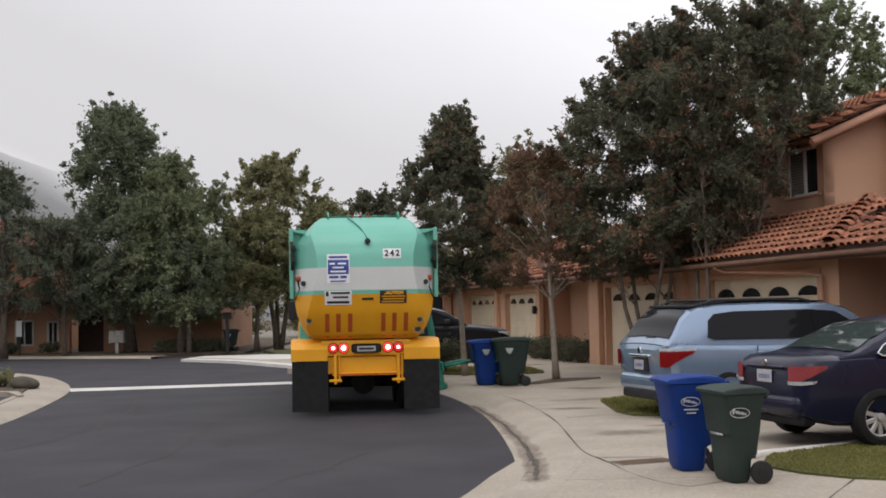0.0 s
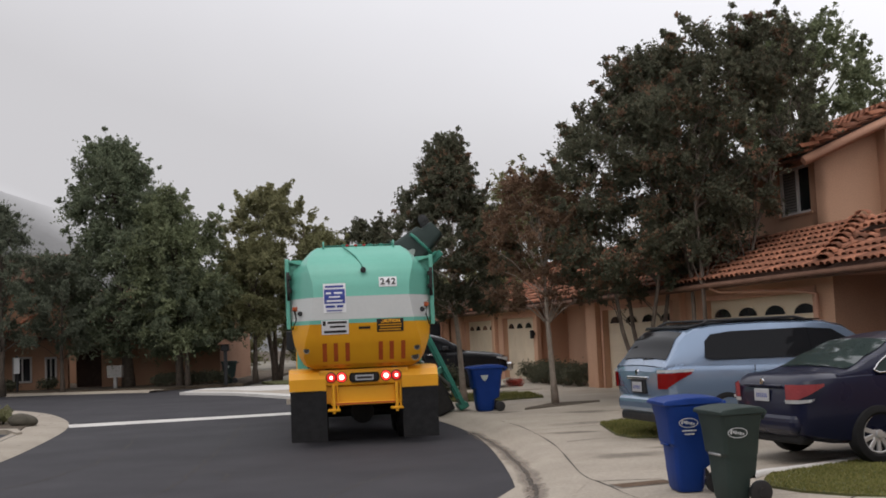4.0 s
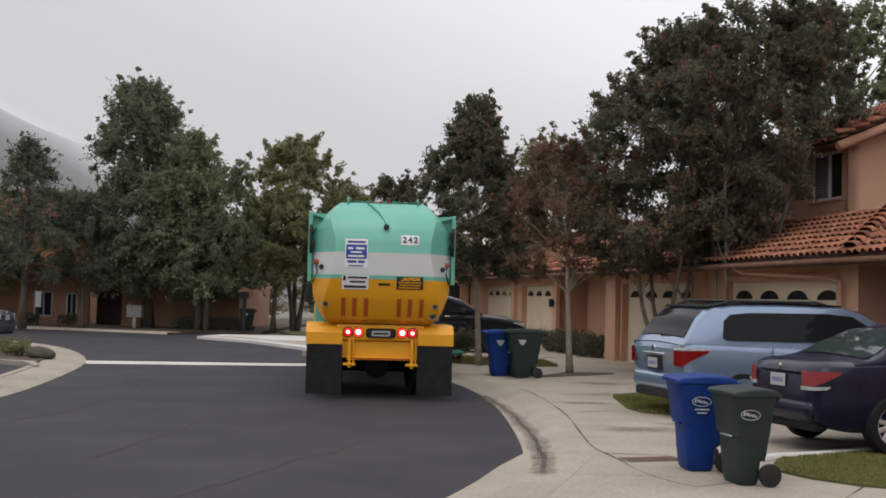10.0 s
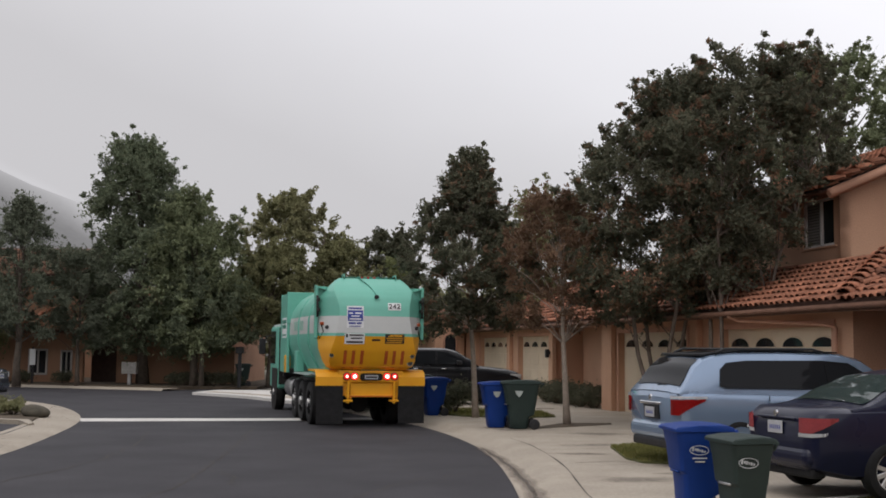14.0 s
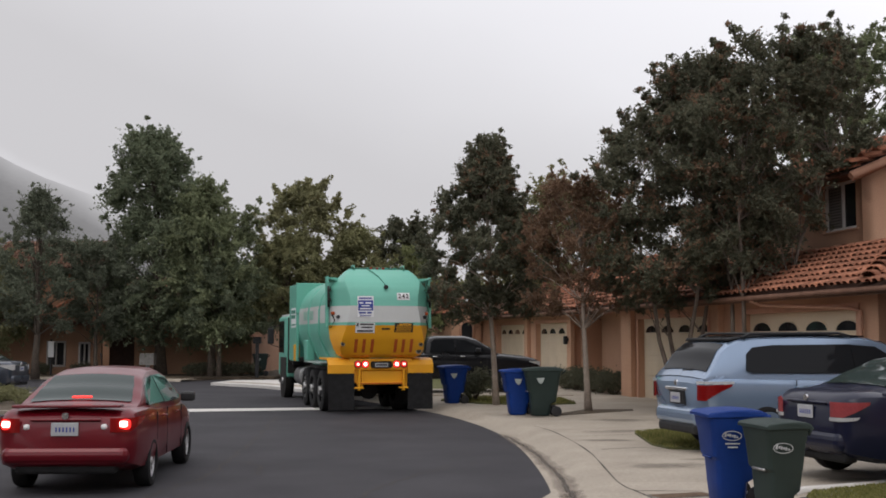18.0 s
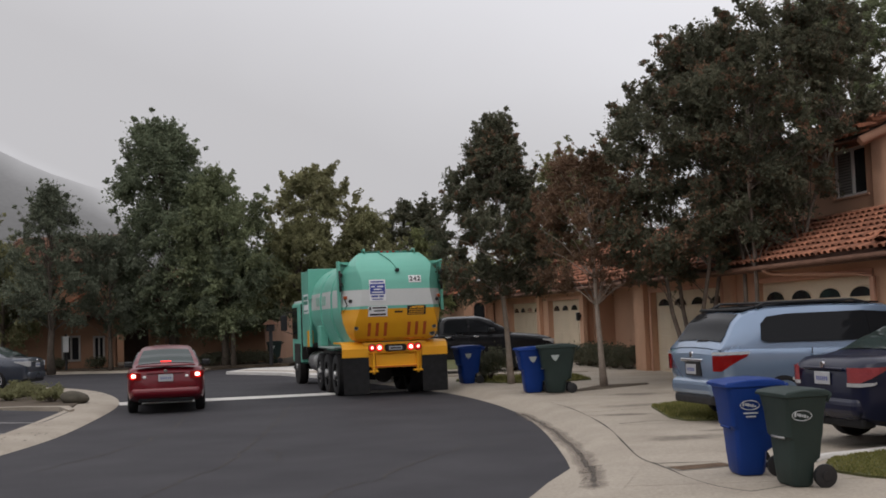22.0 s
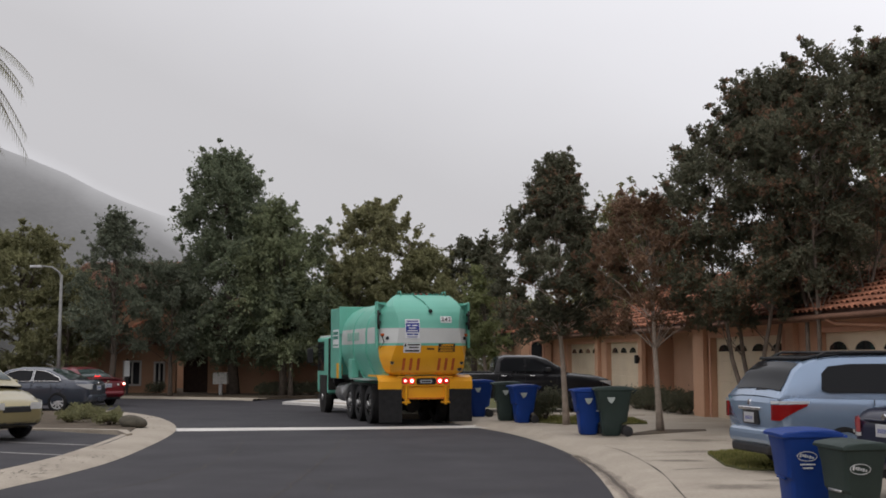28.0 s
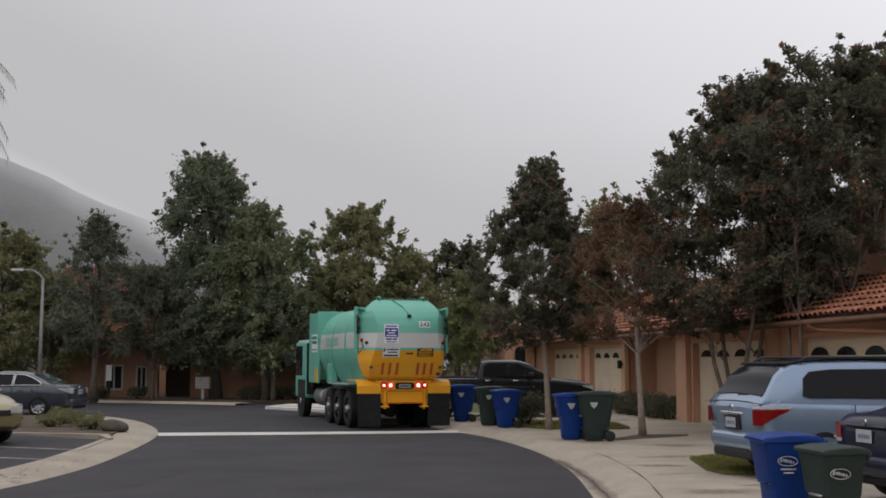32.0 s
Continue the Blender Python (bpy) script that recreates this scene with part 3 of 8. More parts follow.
# pale concrete cross gutter over the street
cg = bmesh.new()
va, vb = smooth_line([(-9.35, 28.3), (-7, 28.75), (-5.2, 29.1), (-3.4, 29.6), (-1.7, 30.15)], 6), smooth_line([(-8.95, 27.15), (-7, 27.6), (-5.1, 28.1), (-3.3, 28.6), (-1.45, 29.2)], 6)
vm = [((a[0] + b[0]) / 2, (a[1] + b[1]) / 2) for a, b in zip(va, vb)]
tagged(part("cross_gutter", ribbon([va, vm, vb], (0.012, 0.007, 0.012)), CONCRETE_PALE), "pale worn concrete cross gutter over the asphalt", "gutter", kind="structure")

# far walk beyond the bend, pale concrete
tip = slab([(-10.0, 43.0), (-7.5, 40.5), (-5.0, 36.45), (-3.2, 32.65), (-1.0, 33.5), (-2.5, 39.0), (-4.5, 44.5), (-6.8, 46.2), (-9.6, 45.6)], 0.0, 0.10)
tagged(part("far_walk", tip, CONCRETE_PALE), "pale concrete walk at the corner beyond the street", "pavement", kind="structure")
far_line = smooth_line([(-60, 56), (-30, 50.6), (-19, 48.6), (-15.8, 47.8), (-13, 46.9), (-12, 46.2)], 5)
tagged(part("kerb_far", ribbon([far_line, offset_line(far_line, -0.05), offset_line(far_line, -0.9)], (0.0, 0.08, 0.09)), CONCRETE), "pale concrete kerb and walk across the street", "kerb", kind="structure")
bed = slab([(-60, 57), (-30, 51.5), (-19, 49.5), (-12, 47.2), (-11, 48.5), (-8.6, 49), (-8.6, 70), (-60, 70)], 0.0, 0.13)
tagged(part("planting_bed_far", bed, EARTH), "dark bare planting bed before the far house", "ground", kind="structure")
lot = slab([(-8.4, 49), (-3.0, 46), (6, 60), (6, 110), (-40, 110), (-8.4, 70)], -0.01, 0.02)
tagged(part("far_lot", lot, mat("far_pale_ground", (0.22, 0.20, 0.16), 0.9, vary=0.3, scale=0.2)), "pale open ground beyond the houses", "ground", kind="structure")
verge = slab([(-6.8, 46.3), (-4.5, 44.6), (-2.6, 39.2), (-1.0, 33.6), (1.2, 33.5), (1.2, 46), (-3, 52), (-8, 50)], 0.0, 0.14)
tagged(part("verge", verge, LAWN_SOIL), "rough green verge beyond the corner", "grass", kind="structure")

# island with a concrete kerb, planter and parking bay
lk = [offset_line(EDGE_L, d) for d in (0.0, -0.12, -0.5, -1.0)]
tagged(part("kerb_left", ribbon(lk, (0.004, 0.05, 0.075, 0.085)), CONCRETE), "broad pale concrete kerb around the island", "kerb", kind="structure")
park = slab([(-8.5, -14), (-8.47, 15.5), (-8.45, 17.2), (-8.5, 18.8), (-8.56, 20.4), (-8.86, 22.6), (-9.25, 24.6), (-13.7, 27.2), (-30, 27.2), (-30, -14)], -0.01, 0.082)
tagged(part("parking_bay", park, ASPHALT), "asphalt parking bay beside the street", "parking", kind="structure")
for x0, y0, x1, y1 in ((-13.8, 23.4, -8.9, 21.8), (-13.0, 21.1, -8.55, 19.6), (-14.5, 19.2, -8.6, 17.2)):
    tagged(part("parking_stripe", slab([(x0, y0), (x1, y1), (x1, y1 + 0.1), (x0, y0 + 0.1)], 0.05, 0.087), mat("worn_road_paint", (0.3, 0.29, 0.28), 0.8, vary=0.4, scale=3, stain=0.6)), "worn white painted parking line", "road marking", kind="structure")
pl = [(-9.3, 24.8), (-9.75, 26.3), (-10.2, 28.1), (-11.3, 30.5), (-12.7, 32.8), (-14.4, 34.8), (-30, 35.2), (-30, 26.5), (-13.7, 26.5), (-10.8, 26.25), (-9.75, 25.95)]
tagged(part("planter_bed", slab(pl, 0.0, 0.115), EARTH), "bare brown planter bed on the island", "planter", kind="structure")
tagged(part("planter_kerb", slab([(-9.2, 24.5), (-9.9, 25.75), (-10.9, 26.05), (-13.7, 26.3), (-30, 26.3), (-30, 26.5), (-13.7, 26.5), (-10.8, 26.25), (-9.75, 25.95), (-9.2, 24.8)], 0.0, 0.125), CONCRETE), "low concrete kerb along the planter", "kerb", kind="structure")

# fallen leaves and dirt on the island's kerb
lf_v, lf_f = [], []
rl_ = random.Random(31)
inner_ = offset_line(EDGE_L, -0.35)
for k in range(34):
    px_, py_ = inner_[rl_.randrange(12, len(inner_) - 12)]
    for _ in range(rl_.choice((1, 1, 2, 7))):
        cx_, cy_, rr2 = px_ + rl_.uniform(-0.4, 0.3), py_ + rl_.uniform(-0.5, 0.5), rl_.uniform(0.012, 0.035)
        n = len(lf_v)
        lf_v += [(cx_ + rr2 * (0.6 + 0.5 * rl_.random()) * math.cos(j * 1.2566), cy_ + rr2 * 1.6 * math.sin(j * 1.2566), 0.092 + 0.004 * rl_.random()) for j in range(5)]
        lf_f.append(tuple(range(n, n + 5)))
tagged(raw("fallen_leaves", lf_v, lf_f, SEAM), "dark fallen leaves and dirt on the kerb", "leaves", kind="stuff")

# ---- lawns ----


def blades(name, outline, z, count, tall, material, label):
    """Grass as one mesh of small blades over a plan outline."""
    r = random.Random(len(name) * 7 + count)
    xs, ys = [p[0] for p in outline], [p[1] for p in outline]
    verts, faces = [], []

    def inside(x, y):
        hit = False
        for (x0, y0), (x1, y1) in zip(outline, outline[1:] + outline[:1]):
            if (y0 > y) != (y1 > y) and x < (x1 - x0) * (y - y0) / (y1 - y0) + x0:
                hit = not hit
        return hit

    while len(faces) < count:
        x, y = r.uniform(min(xs), max(xs)), r.uniform(min(ys), max(ys))
        if not inside(x, y):
            continue
        a, h, w = r.uniform(0, math.tau), tall * r.uniform(0.5, 1.2), 0.012 * r.uniform(0.7, 1.5)
        lean = r.uniform(0.0, 0.6) * h
        zz = z(x, y) if callable(z) else z
        k = len(verts)
        verts += [(x - w * math.cos(a), y - w * math.sin(a), zz), (x + w * math.cos(a), y + w * math.sin(a), zz), (x + lean * math.sin(a * 3), y + lean * math.cos(a * 2), zz + h)]
        faces.append((k, k + 1, k + 2))
    ob = raw(name, verts, faces, material)
    return tagged(ob, label, "grass", kind="stuff")


LAWN = [(3.40, 11.75), (3.46, 12.25), (3.68, 12.72), (4.02, 12.95), (4.48, 13.24), (5.52, 13.9), (9.0, 15.9), (9.0, 10.2), (4.42, 10.72), (3.92, 10.98), (3.58, 11.35)]
tagged(part("lawn_bed", slab(LAWN, 0.0, 0.145), LAWN_SOIL), "soil under a small lawn", "ground", kind="structure")
blades("lawn_grass", LAWN, 0.143, 42000, 0.026, GRASS, "short yellowish green lawn beside the driveway")
edge_ = smooth_line([(3.36, 12.6), (3.62, 12.92), (3.98, 13.1), (4.42, 13.36), (5.47, 14.04), (9.0, 16.1)], 6)
tagged(part("lawn_kerb", ribbon([offset_line(edge_, d) for d in (-0.005, 0.0, 0.11, 0.115)], (0.10, 0.165, 0.165, 0.12)), CONCRETE_PALE), "narrow pale concrete edging along the lawn", "kerb", kind="structure")
STRIP = [(2.82, 20.36), (3.5, 21.0), (5.6, 21.4), (5.8, 18.2), (3.3, 17.5), (2.95, 17.6), (2.78, 18.2)]
tagged(part("strip_bed", slab(STRIP, 0.0, 0.15), LAWN_SOIL), "soil under a grass strip", "ground", kind="structure")
blades("strip_grass", STRIP, 0.148, 13000, 0.045, GRASS, "green grass strip between two driveways")
TREE_BED = [(1.8, 25.0), (3.7, 26.6), (3.75, 27.2), (2.6, 27.0), (1.85, 25.5)]
tagged(part("tree_bed", slab(TREE_BED, 0.0, 0.128), EARTH), "strip of dark bare soil around the young tree", "ground", kind="structure")
BUSH_BED = [(-0.9, 30.6), (0.2, 29.2), (1.4, 28.6), (2.6, 29.2), (2.4, 31.4), (0.6, 32.2), (-0.6, 31.8)]
tagged(part("bush_bed", slab(BUSH_BED, 0.0, 0.15), LAWN_SOIL), "soil of a small front bed", "ground", kind="structure")
blades("bed_grass", BUSH_BED, 0.148, 5000, 0.07, GRASS, "rough grass in a small front bed")


# ---- plants ----
def leaf_cloud(r, centres, per, size, spread):
    """Small folded leaves thrown round clump centres: (x, y, z, radius)."""
    rng = np.random.default_rng(r.randrange(1 << 30))
    c = np.array(centres)
    w = c[:, 3] ** 2
    pick = rng.choice(len(c), size=per, p=w / w.sum())
    d = rng.normal(size=(per, 3))
    d /= np.linalg.norm(d, axis=1)[:, None]
    rad = c[pick, 3] * rng.uniform(0.1, 1.0, per) ** 0.6 * spread * np.where(rng.random(per) < 0.16, rng.uniform(1.0, 1.8, per), 1.0)
    own = rng.uniform(0.55, 1.35, (len(c), 3))[pick]
    p = c[pick, :3] + d * rad[:, None] * own * (1.0, 1.0, 0.8)
    a, b = rng.normal(size=(per, 3)), rng.normal(size=(per, 3))
    a /= np.linalg.norm(a, axis=1)[:, None]
    b -= a * (a * b).sum(1)[:, None]
    b /= np.linalg.norm(b, axis=1)[:, None]
    s = size * rng.uniform(0.6, 1.35, per)[:, None]
    a, b = a * s, b * s * 0.5
    fold = np.cross(a, b) / s * 0.3
    v = np.stack([p - a, p + b + fold, p + a, p - b + fold], 1).reshape(-1, 3)
    f = np.arange(per * 4).reshape(-1, 4)
    return v, f


def sprays(r, centres, leaves, size, up, reach=1.0, per=13, shafts=None):
    """Leaves strung along short twigs that rise out of clump centres: (x, y, z, radius, outward x, outward y)."""
    rng = np.random.default_rng(r.randrange(1 << 30))
    c = np.array(centres)
    w = c[:, 3] ** 2
    n = max(1, leaves // per)
    pick = rng.choice(len(c), size=n, p=w / w.sum())

    def unit(v):
        return v / np.maximum(1e-6, np.linalg.norm(v, axis=-1, keepdims=True))

    rad = c[pick, 3][:, None]
    start = c[pick, :3] + unit(rng.normal(size=(n, 3))) * rad * rng.uniform(0.0, 0.75, (n, 1)) * (1.0, 1.0, 0.7)
    out = np.concatenate([c[pick, 4:6], np.zeros((n, 1))], 1)
    d = unit(out * 0.55 + (0.0, 0.0, up) + unit(rng.normal(size=(n, 3))) * 0.8)
    reach_ = rad * rng.uniform(0.55, 1.35, (n, 1)) * reach
    k = (np.arange(per)[None, :] + rng.uniform(0, 1, (n, per))) / per
    sag = np.zeros((n, per, 3))
    sag[..., 2] = -0.22 * reach_ * k * k
    base = start[:, None, :] + d[:, None, :] * (reach_[:, :, None] * k[:, :, None]) + sag
    size_ = size * rng.uniform(0.65, 1.35, (n, per)) * (1.15 - 0.4 * k)
    pt = base + unit(rng.normal(size=(n, per, 3))) * size_[..., None] * 0.9
    a = unit(d[:, None, :] * 0.5 + unit(rng.normal(size=(n, per, 3))))
    b = unit(np.cross(a, unit(rng.normal(size=(n, per, 3)))))
    fold = np.cross(a, b) * size_[..., None] * 0.28
    a, b = a * size_[..., None], b * size_[..., None] * 0.52
    v = np.stack([pt - a, pt + b + fold, pt + a, pt - b + fold], 2).reshape(-1, 3)
    if shafts is not None:
        for i in range(0, n, 3):
            e = start[i] + d[i] * reach_[i, 0]
            for j in range(3):
                o = 0.006 * np.array((math.cos(j * 2.094), math.sin(j * 2.094), 0.0))
                shafts.append((start[i] + o, e))
    return v, np.arange(n * per * 4).reshape(-1, 4)


def tree(name, x, y, z, tall, bole, crown, clumps, leaves, size, leaf, bark, label, seed, stems=1, thick=0.14, spread=1.0, clump=0.6, lean=(0, 0), accent=None, up=0.45, shoots=0.5, near=False):
    """crown: (height share, radius, dx, dy) rows from the crown's foot to its top. bole: height where the limbs begin."""
    r = random.Random(seed)
    tall = tall * 0.95
    t = thing(name, pose(x, y, z), label, "tree")
    wood = bmesh.new()
    hs = [c[0] for c in crown]

    def at(h):
        h = max(hs[0], min(hs[-1], h))
        for a, b in zip(crown, crown[1:]):
            if h <= b[0]:
                k = (h - a[0]) / max(1e-6, b[0] - a[0])
                return [a[i] + k * (b[i] - a[i]) for i in range(1, 4)]
        return crown[-1][1:]

    tops = []
    for s in range(stems):
        ang = s * math.tau / stems + r.uniform(-0.3, 0.3)
        out = 0.0 if stems == 1 else 0.18 * tall
        top = Vector((at(0.75)[1] + out * math.cos(ang), at(0.75)[2] + out * math.sin(ang), tall * r.uniform(0.72, 0.86)))
        foot = Vector((0.12 * math.cos(ang), 0.12 * math.sin(ang), -0.05)) if stems > 1 else Vector((0, 0, -0.05))
        pts, rad = [], []
        for k in range(8):
            q = k / 7
            p = foot.lerp(top, q) + Vector((r.uniform(-1, 1), r.uniform(-1, 1), 0)) * 0.04 * tall * q * (1 - q)
            p.x += lean[0] * q * (1 - q)
            p.y += lean[1] * q * (1 - q)
            pts.append(p)
            rad.append(thick * (1 - 0.82 * q) * (0.75 if stems > 1 else 1) * (1.25 if k == 0 else 1))
        tube(pts, rad, 8, wood)
        tops.append(pts)
    centres = []
    clumps, clump, leaves, size = int(clumps * 1.35), clump * 0.8, int(leaves * 2.0), size * 0.78
    for k in range(clumps):
        h = hs[0] + (hs[-1] - hs[0]) * (k + r.random()) / clumps
        rad, dx, dy = at(h)
        a = k * 2.39996 + r.uniform(-0.5, 0.5)
        q = rad * math.sqrt(r.uniform(0.10, 1.0)) * r.uniform(0.75, 1.12)
        c = (dx + q * math.cos(a), dy + q * math.sin(a), h * tall + r.uniform(-0.2, 0.2))
        centres.append((*c, clump * r.uniform(0.45, 1.3), math.cos(a) * q / max(rad, 0.1), math.sin(a) * q / max(rad, 0.1)))
        if k % 2 == 0:
            stem = r.choice(tops)
            base = min(stem[2:], key=lambda p: abs(p.z - max(bole, c[2] * 0.72)))
            mid = base.lerp(Vector(c), 0.55) + Vector((0, 0, 0.08 * (Vector(c) - base).length))
            br = thick * 0.2 * r.uniform(0.6, 1.2)
            tube([base, mid, Vector(c)], [br, br * 0.6, br * 0.18], 5, wood, caps=False)
    # leafy shoots that stand out of the crown
    for k in range(int(clumps * shoots)):
        h = hs[0] + (hs[-1] - hs[0]) * r.uniform(0.2, 1.0) ** 0.7
        rad, dx, dy = at(h)
        a = r.uniform(0, math.tau)
        foot = Vector((dx + 0.85 * rad * math.cos(a), dy + 0.85 * rad * math.sin(a), h * tall))
        way = Vector((0.5 * math.cos(a), 0.5 * math.sin(a), r.uniform(0.4, 1.1))).normalized() * clump * r.uniform(0.9, 2.1)
        for q in (0.25, 0.6, 0.95):
            centres.append((*(foot + way * q), clump * (0.52 - 0.3 * q), math.cos(a) * 0.7, math.sin(a) * 0.7))
        tube([foot, foot + way], [0.012, 0.004], 4, wood, caps=False)
    part("trunk", wood, bark, t)
    shafts = [] if near else None
    v, f = sprays(r, centres, leaves, size, up, spread, shafts=shafts)
    raw("crown", v, f, leaf, t)
    if accent:
        own = [c for c in centres if r.random() < 0.3]
        v, f = sprays(r, own, int(leaves * 0.14), size, up, spread * 1.1)
        raw("tip_foliage", v, f, accent, t, "reddish brown leaf tips")
    if near:
        tv, tf = [], []
        for i in range(0, len(shafts), 3):
            n = len(tv)
            tv += [tuple(q[0]) for q in shafts[i:i + 3]] + [tuple(shafts[i][1])]
            tf += [(n, n + 1, n + 3), (n + 1, n + 2, n + 3), (n + 2, n, n + 3)]
        raw("twig_mass", tv, tf, bark, t, "thin bare twigs")["kind"] = "stuff"
    return t


def shrub(name, x, y, z, w, d, h, leaves, leaf, label, seed, size=0.035, category="shrub"):
    r = random.Random(seed)
    t = thing(name, pose(x, y, z), label, category)
    wood = bmesh.new()
    cs = []
    for k in range(16):
        a, q = k * 2.4, math.sqrt(r.uniform(0.05, 1))
        c = Vector((w / 2 * q * math.cos(a) * 0.8, d / 2 * q * math.sin(a) * 0.8, h * r.uniform(0.3, 0.78)))
        cs.append((*c, 0.32 * min(w, d, h * 1.4) * r.uniform(0.7, 1.2)))
        tube([(c.x * 0.2, c.y * 0.2, -0.03), (c.x * 0.6, c.y * 0.6, c.z * 0.5), tuple(c)], [0.015, 0.01, 0.004], 5, wood, caps=False)
    part("stems", wood, BARK_DARK, t)
    v, f = leaf_cloud(r, cs, leaves, size, 1.0)
    v[:, 2] = np.maximum(v[:, 2], 0.01)
    raw("foliage", v, f, leaf, t)
    return t


tree("street_tree", -14.0, 50.5, 0.1, 11.3, 2.2, [(0.15, 2.4, 0.4, 0), (0.3, 3.1, 0.2, 0), (0.5, 2.9, 0.1, 0), (0.66, 2.3, -0.1, 0), (0.8, 1.6, -0.4, 0), (0.92, 0.95, -0.5, 0), (0.985, 0.4, -0.5, 0)],
     105, 36000, 0.105, LEAF_MID, BARK_DARK, "tall dense dark green tree with a pointed crown before a house", 11, thick=0.26, clump=0.95, up=0.3, shoots=0.3)
tree("street_tree", -11.4, 49.3, 0.1, 8.5, 1.8, [(0.2, 1.8, 0.2, 0), (0.36, 2.3, 0.2, 0), (0.6, 2.2, 0.1, 0), (0.82, 1.5, -0.1, 0), (0.94, 0.9, -0.2, 0), (1.0, 0.3, -0.2, 0)],
     72, 24000, 0.10, LEAF_FRESH, BARK_DARK, "rounded fresh green tree crowding a taller one", 12, thick=0.18, clump=0.85, up=0.3, shoots=0.3)
tree("street_tree", -7.7, 52.5, 0.1, 9.2, 2.6, [(0.28, 1.7, 0, 0), (0.48, 2.4, 0, 0), (0.7, 2.5, 0, 0), (0.86, 2.0, 0.0, 0), (0.96, 1.2, -0.3, 0), (1.0, 0.5, -0.4, 0)],
     58, 16000, 0.115, LEAF_PALE, BARK, "airy olive green tree with sky showing through", 13, stems=3, thick=0.17, clump=0.72, up=0.4, shoots=0.4)
tree("street_tree", -18.5, 47.5, 0.1, 8.1, 2.0, [(0.3, 1.5, 0, 0), (0.44, 2.1, 0.1, 0), (0.62, 1.9, 0.1, 0), (0.8, 1.15, 0.0, 0), (0.92, 0.5, 0, 0), (1.0, 0.15, 0, 0)],
     58, 12000, 0.085, LEAF_GREY, BARK_DARK, "thin greyish green conifer-like tree before a stucco house", 14, thick=0.16, clump=0.62, up=0.1, shoots=0.4)
tree("street_tree", -24.3, 51.0, 0.1, 7.6, 1.4, [(0.12, 2.0, 0, 0), (0.4, 2.9, 0, 0), (0.7, 2.6, 0, 0), (0.88, 1.7, 0, 0), (1.0, 0.7, 0, 0)],
     70, 19000, 0.11, LEAF_OLIVE, BARK_DARK, "broad olive green tree behind the street lamp", 15, thick=0.22, clump=0.85, up=0.35, shoots=0.3)
tree("street_tree", -3.3, 55.0, 0.1, 7.6, 2.0, [(0.25, 1.5, 0, 0), (0.5, 2.0, 0, 0), (0.75, 1.7, 0, 0), (0.92, 1.1, 0, 0), (1.0, 0.6, 0.3, 0)],
     42, 10000, 0.12, LEAF_DARK, BARK_DARK, "dark ragged tree far along the street", 16, thick=0.18, clump=0.65, shoots=0.8)
tree("street_tree", -2.4, 47.0, 0.1, 5.5, 1.2, [(0.34, 0.5, 0, 0), (0.5, 0.8, 0, 0), (0.75, 0.75, 0, 0), (1.0, 0.3, 0, 0)],
     30, 6000, 0.09, LEAF_LIGHT, BARK, "small light green tree beyond the corner", 17, thick=0.10, clump=0.55)
tree("front_tree", 0.55, 28.9, 0.14, 6.9, 2.4, [(0.33, 1.2, 0.1, 0), (0.43, 1.85, -0.1, 0), (0.55, 2.0, -0.2, 0), (0.66, 1.5, -0.25, 0), (0.80, 0.75, -0.25, 0), (1.0, 0.12, -0.2, 0)],
     104, 33000, 0.062, LEAF_DARK, BARK_PALE, "slim dark green tree with a pale straight trunk", 18, thick=0.085, clump=0.42, accent=LEAF_BROWN, up=0.6, shoots=0.6, near=True)
tree("young_tree", 2.65, 26.6, 0.14, 5.55, 2.0, [(0.42, 0.9, 0, 0), (0.55, 1.35, -0.05, 0), (0.72, 1.4, -0.15, 0), (0.88, 1.1, -0.2, 0), (1.0, 0.4, -0.3, 0)],
     56, 11500, 0.05, LEAF_BROWN, BARK_PALE, "slim young tree with sparse reddish brown leaves", 19, thick=0.085, clump=0.42, up=0.7, shoots=0.5, near=True)
tree("garden_tree", 4.75, 26.2, 0.13, 8.2, 1.6, [(0.32, 1.1, -0.5, 0), (0.43, 1.8, -0.4, 0), (0.54, 2.4, -0.25, 0), (0.68, 2.2, -0.1, 0), (0.8, 1.6, 0.1, 0), (0.9, 1.0, 0.4, 0), (1.0, 0.5, 0.5, 0)],
     120, 40000, 0.062, LEAF_DARK, BARK, "broad dark green tree with several leaning trunks", 20, stems=4, thick=0.085, clump=0.52, accent=LEAF_BROWN, up=0.65, shoots=0.65, near=True)
tree("garden_tree", 5.8, 24.6, 0.13, 8.45, 1.8, [(0.40, 0.9, -0.2, 0), (0.52, 1.4, 0.25, 0), (0.64, 1.8, 0.55, 0), (0.78, 1.95, 0.75, 0), (0.9, 1.75, 0.85, 0), (1.0, 1.1, 0.85, 0)],
     110, 36000, 0.062, LEAF_DARK, BARK, "tall dark green tree with reddish leaf tips before a garage", 21, stems=3, thick=0.085, clump=0.52, accent=LEAF_BROWN, up=0.7, shoots=0.65, near=True)
tree("rear_tree", 15.2, 46.0, 0, 14.5, 4, [(0.4, 3.0, 0, 0), (0.6, 3.6, 0, 0), (0.8, 3.2, 0, 0), (0.92, 2.4, 0, 0), (1.0, 1.4, 0, 0)],
     70, 17000, 0.13, LEAF_FRESH, BARK_DARK, "tall light green tree rising behind the roofs", 22, thick=0.3, clump=0.85, shoots=1.2)
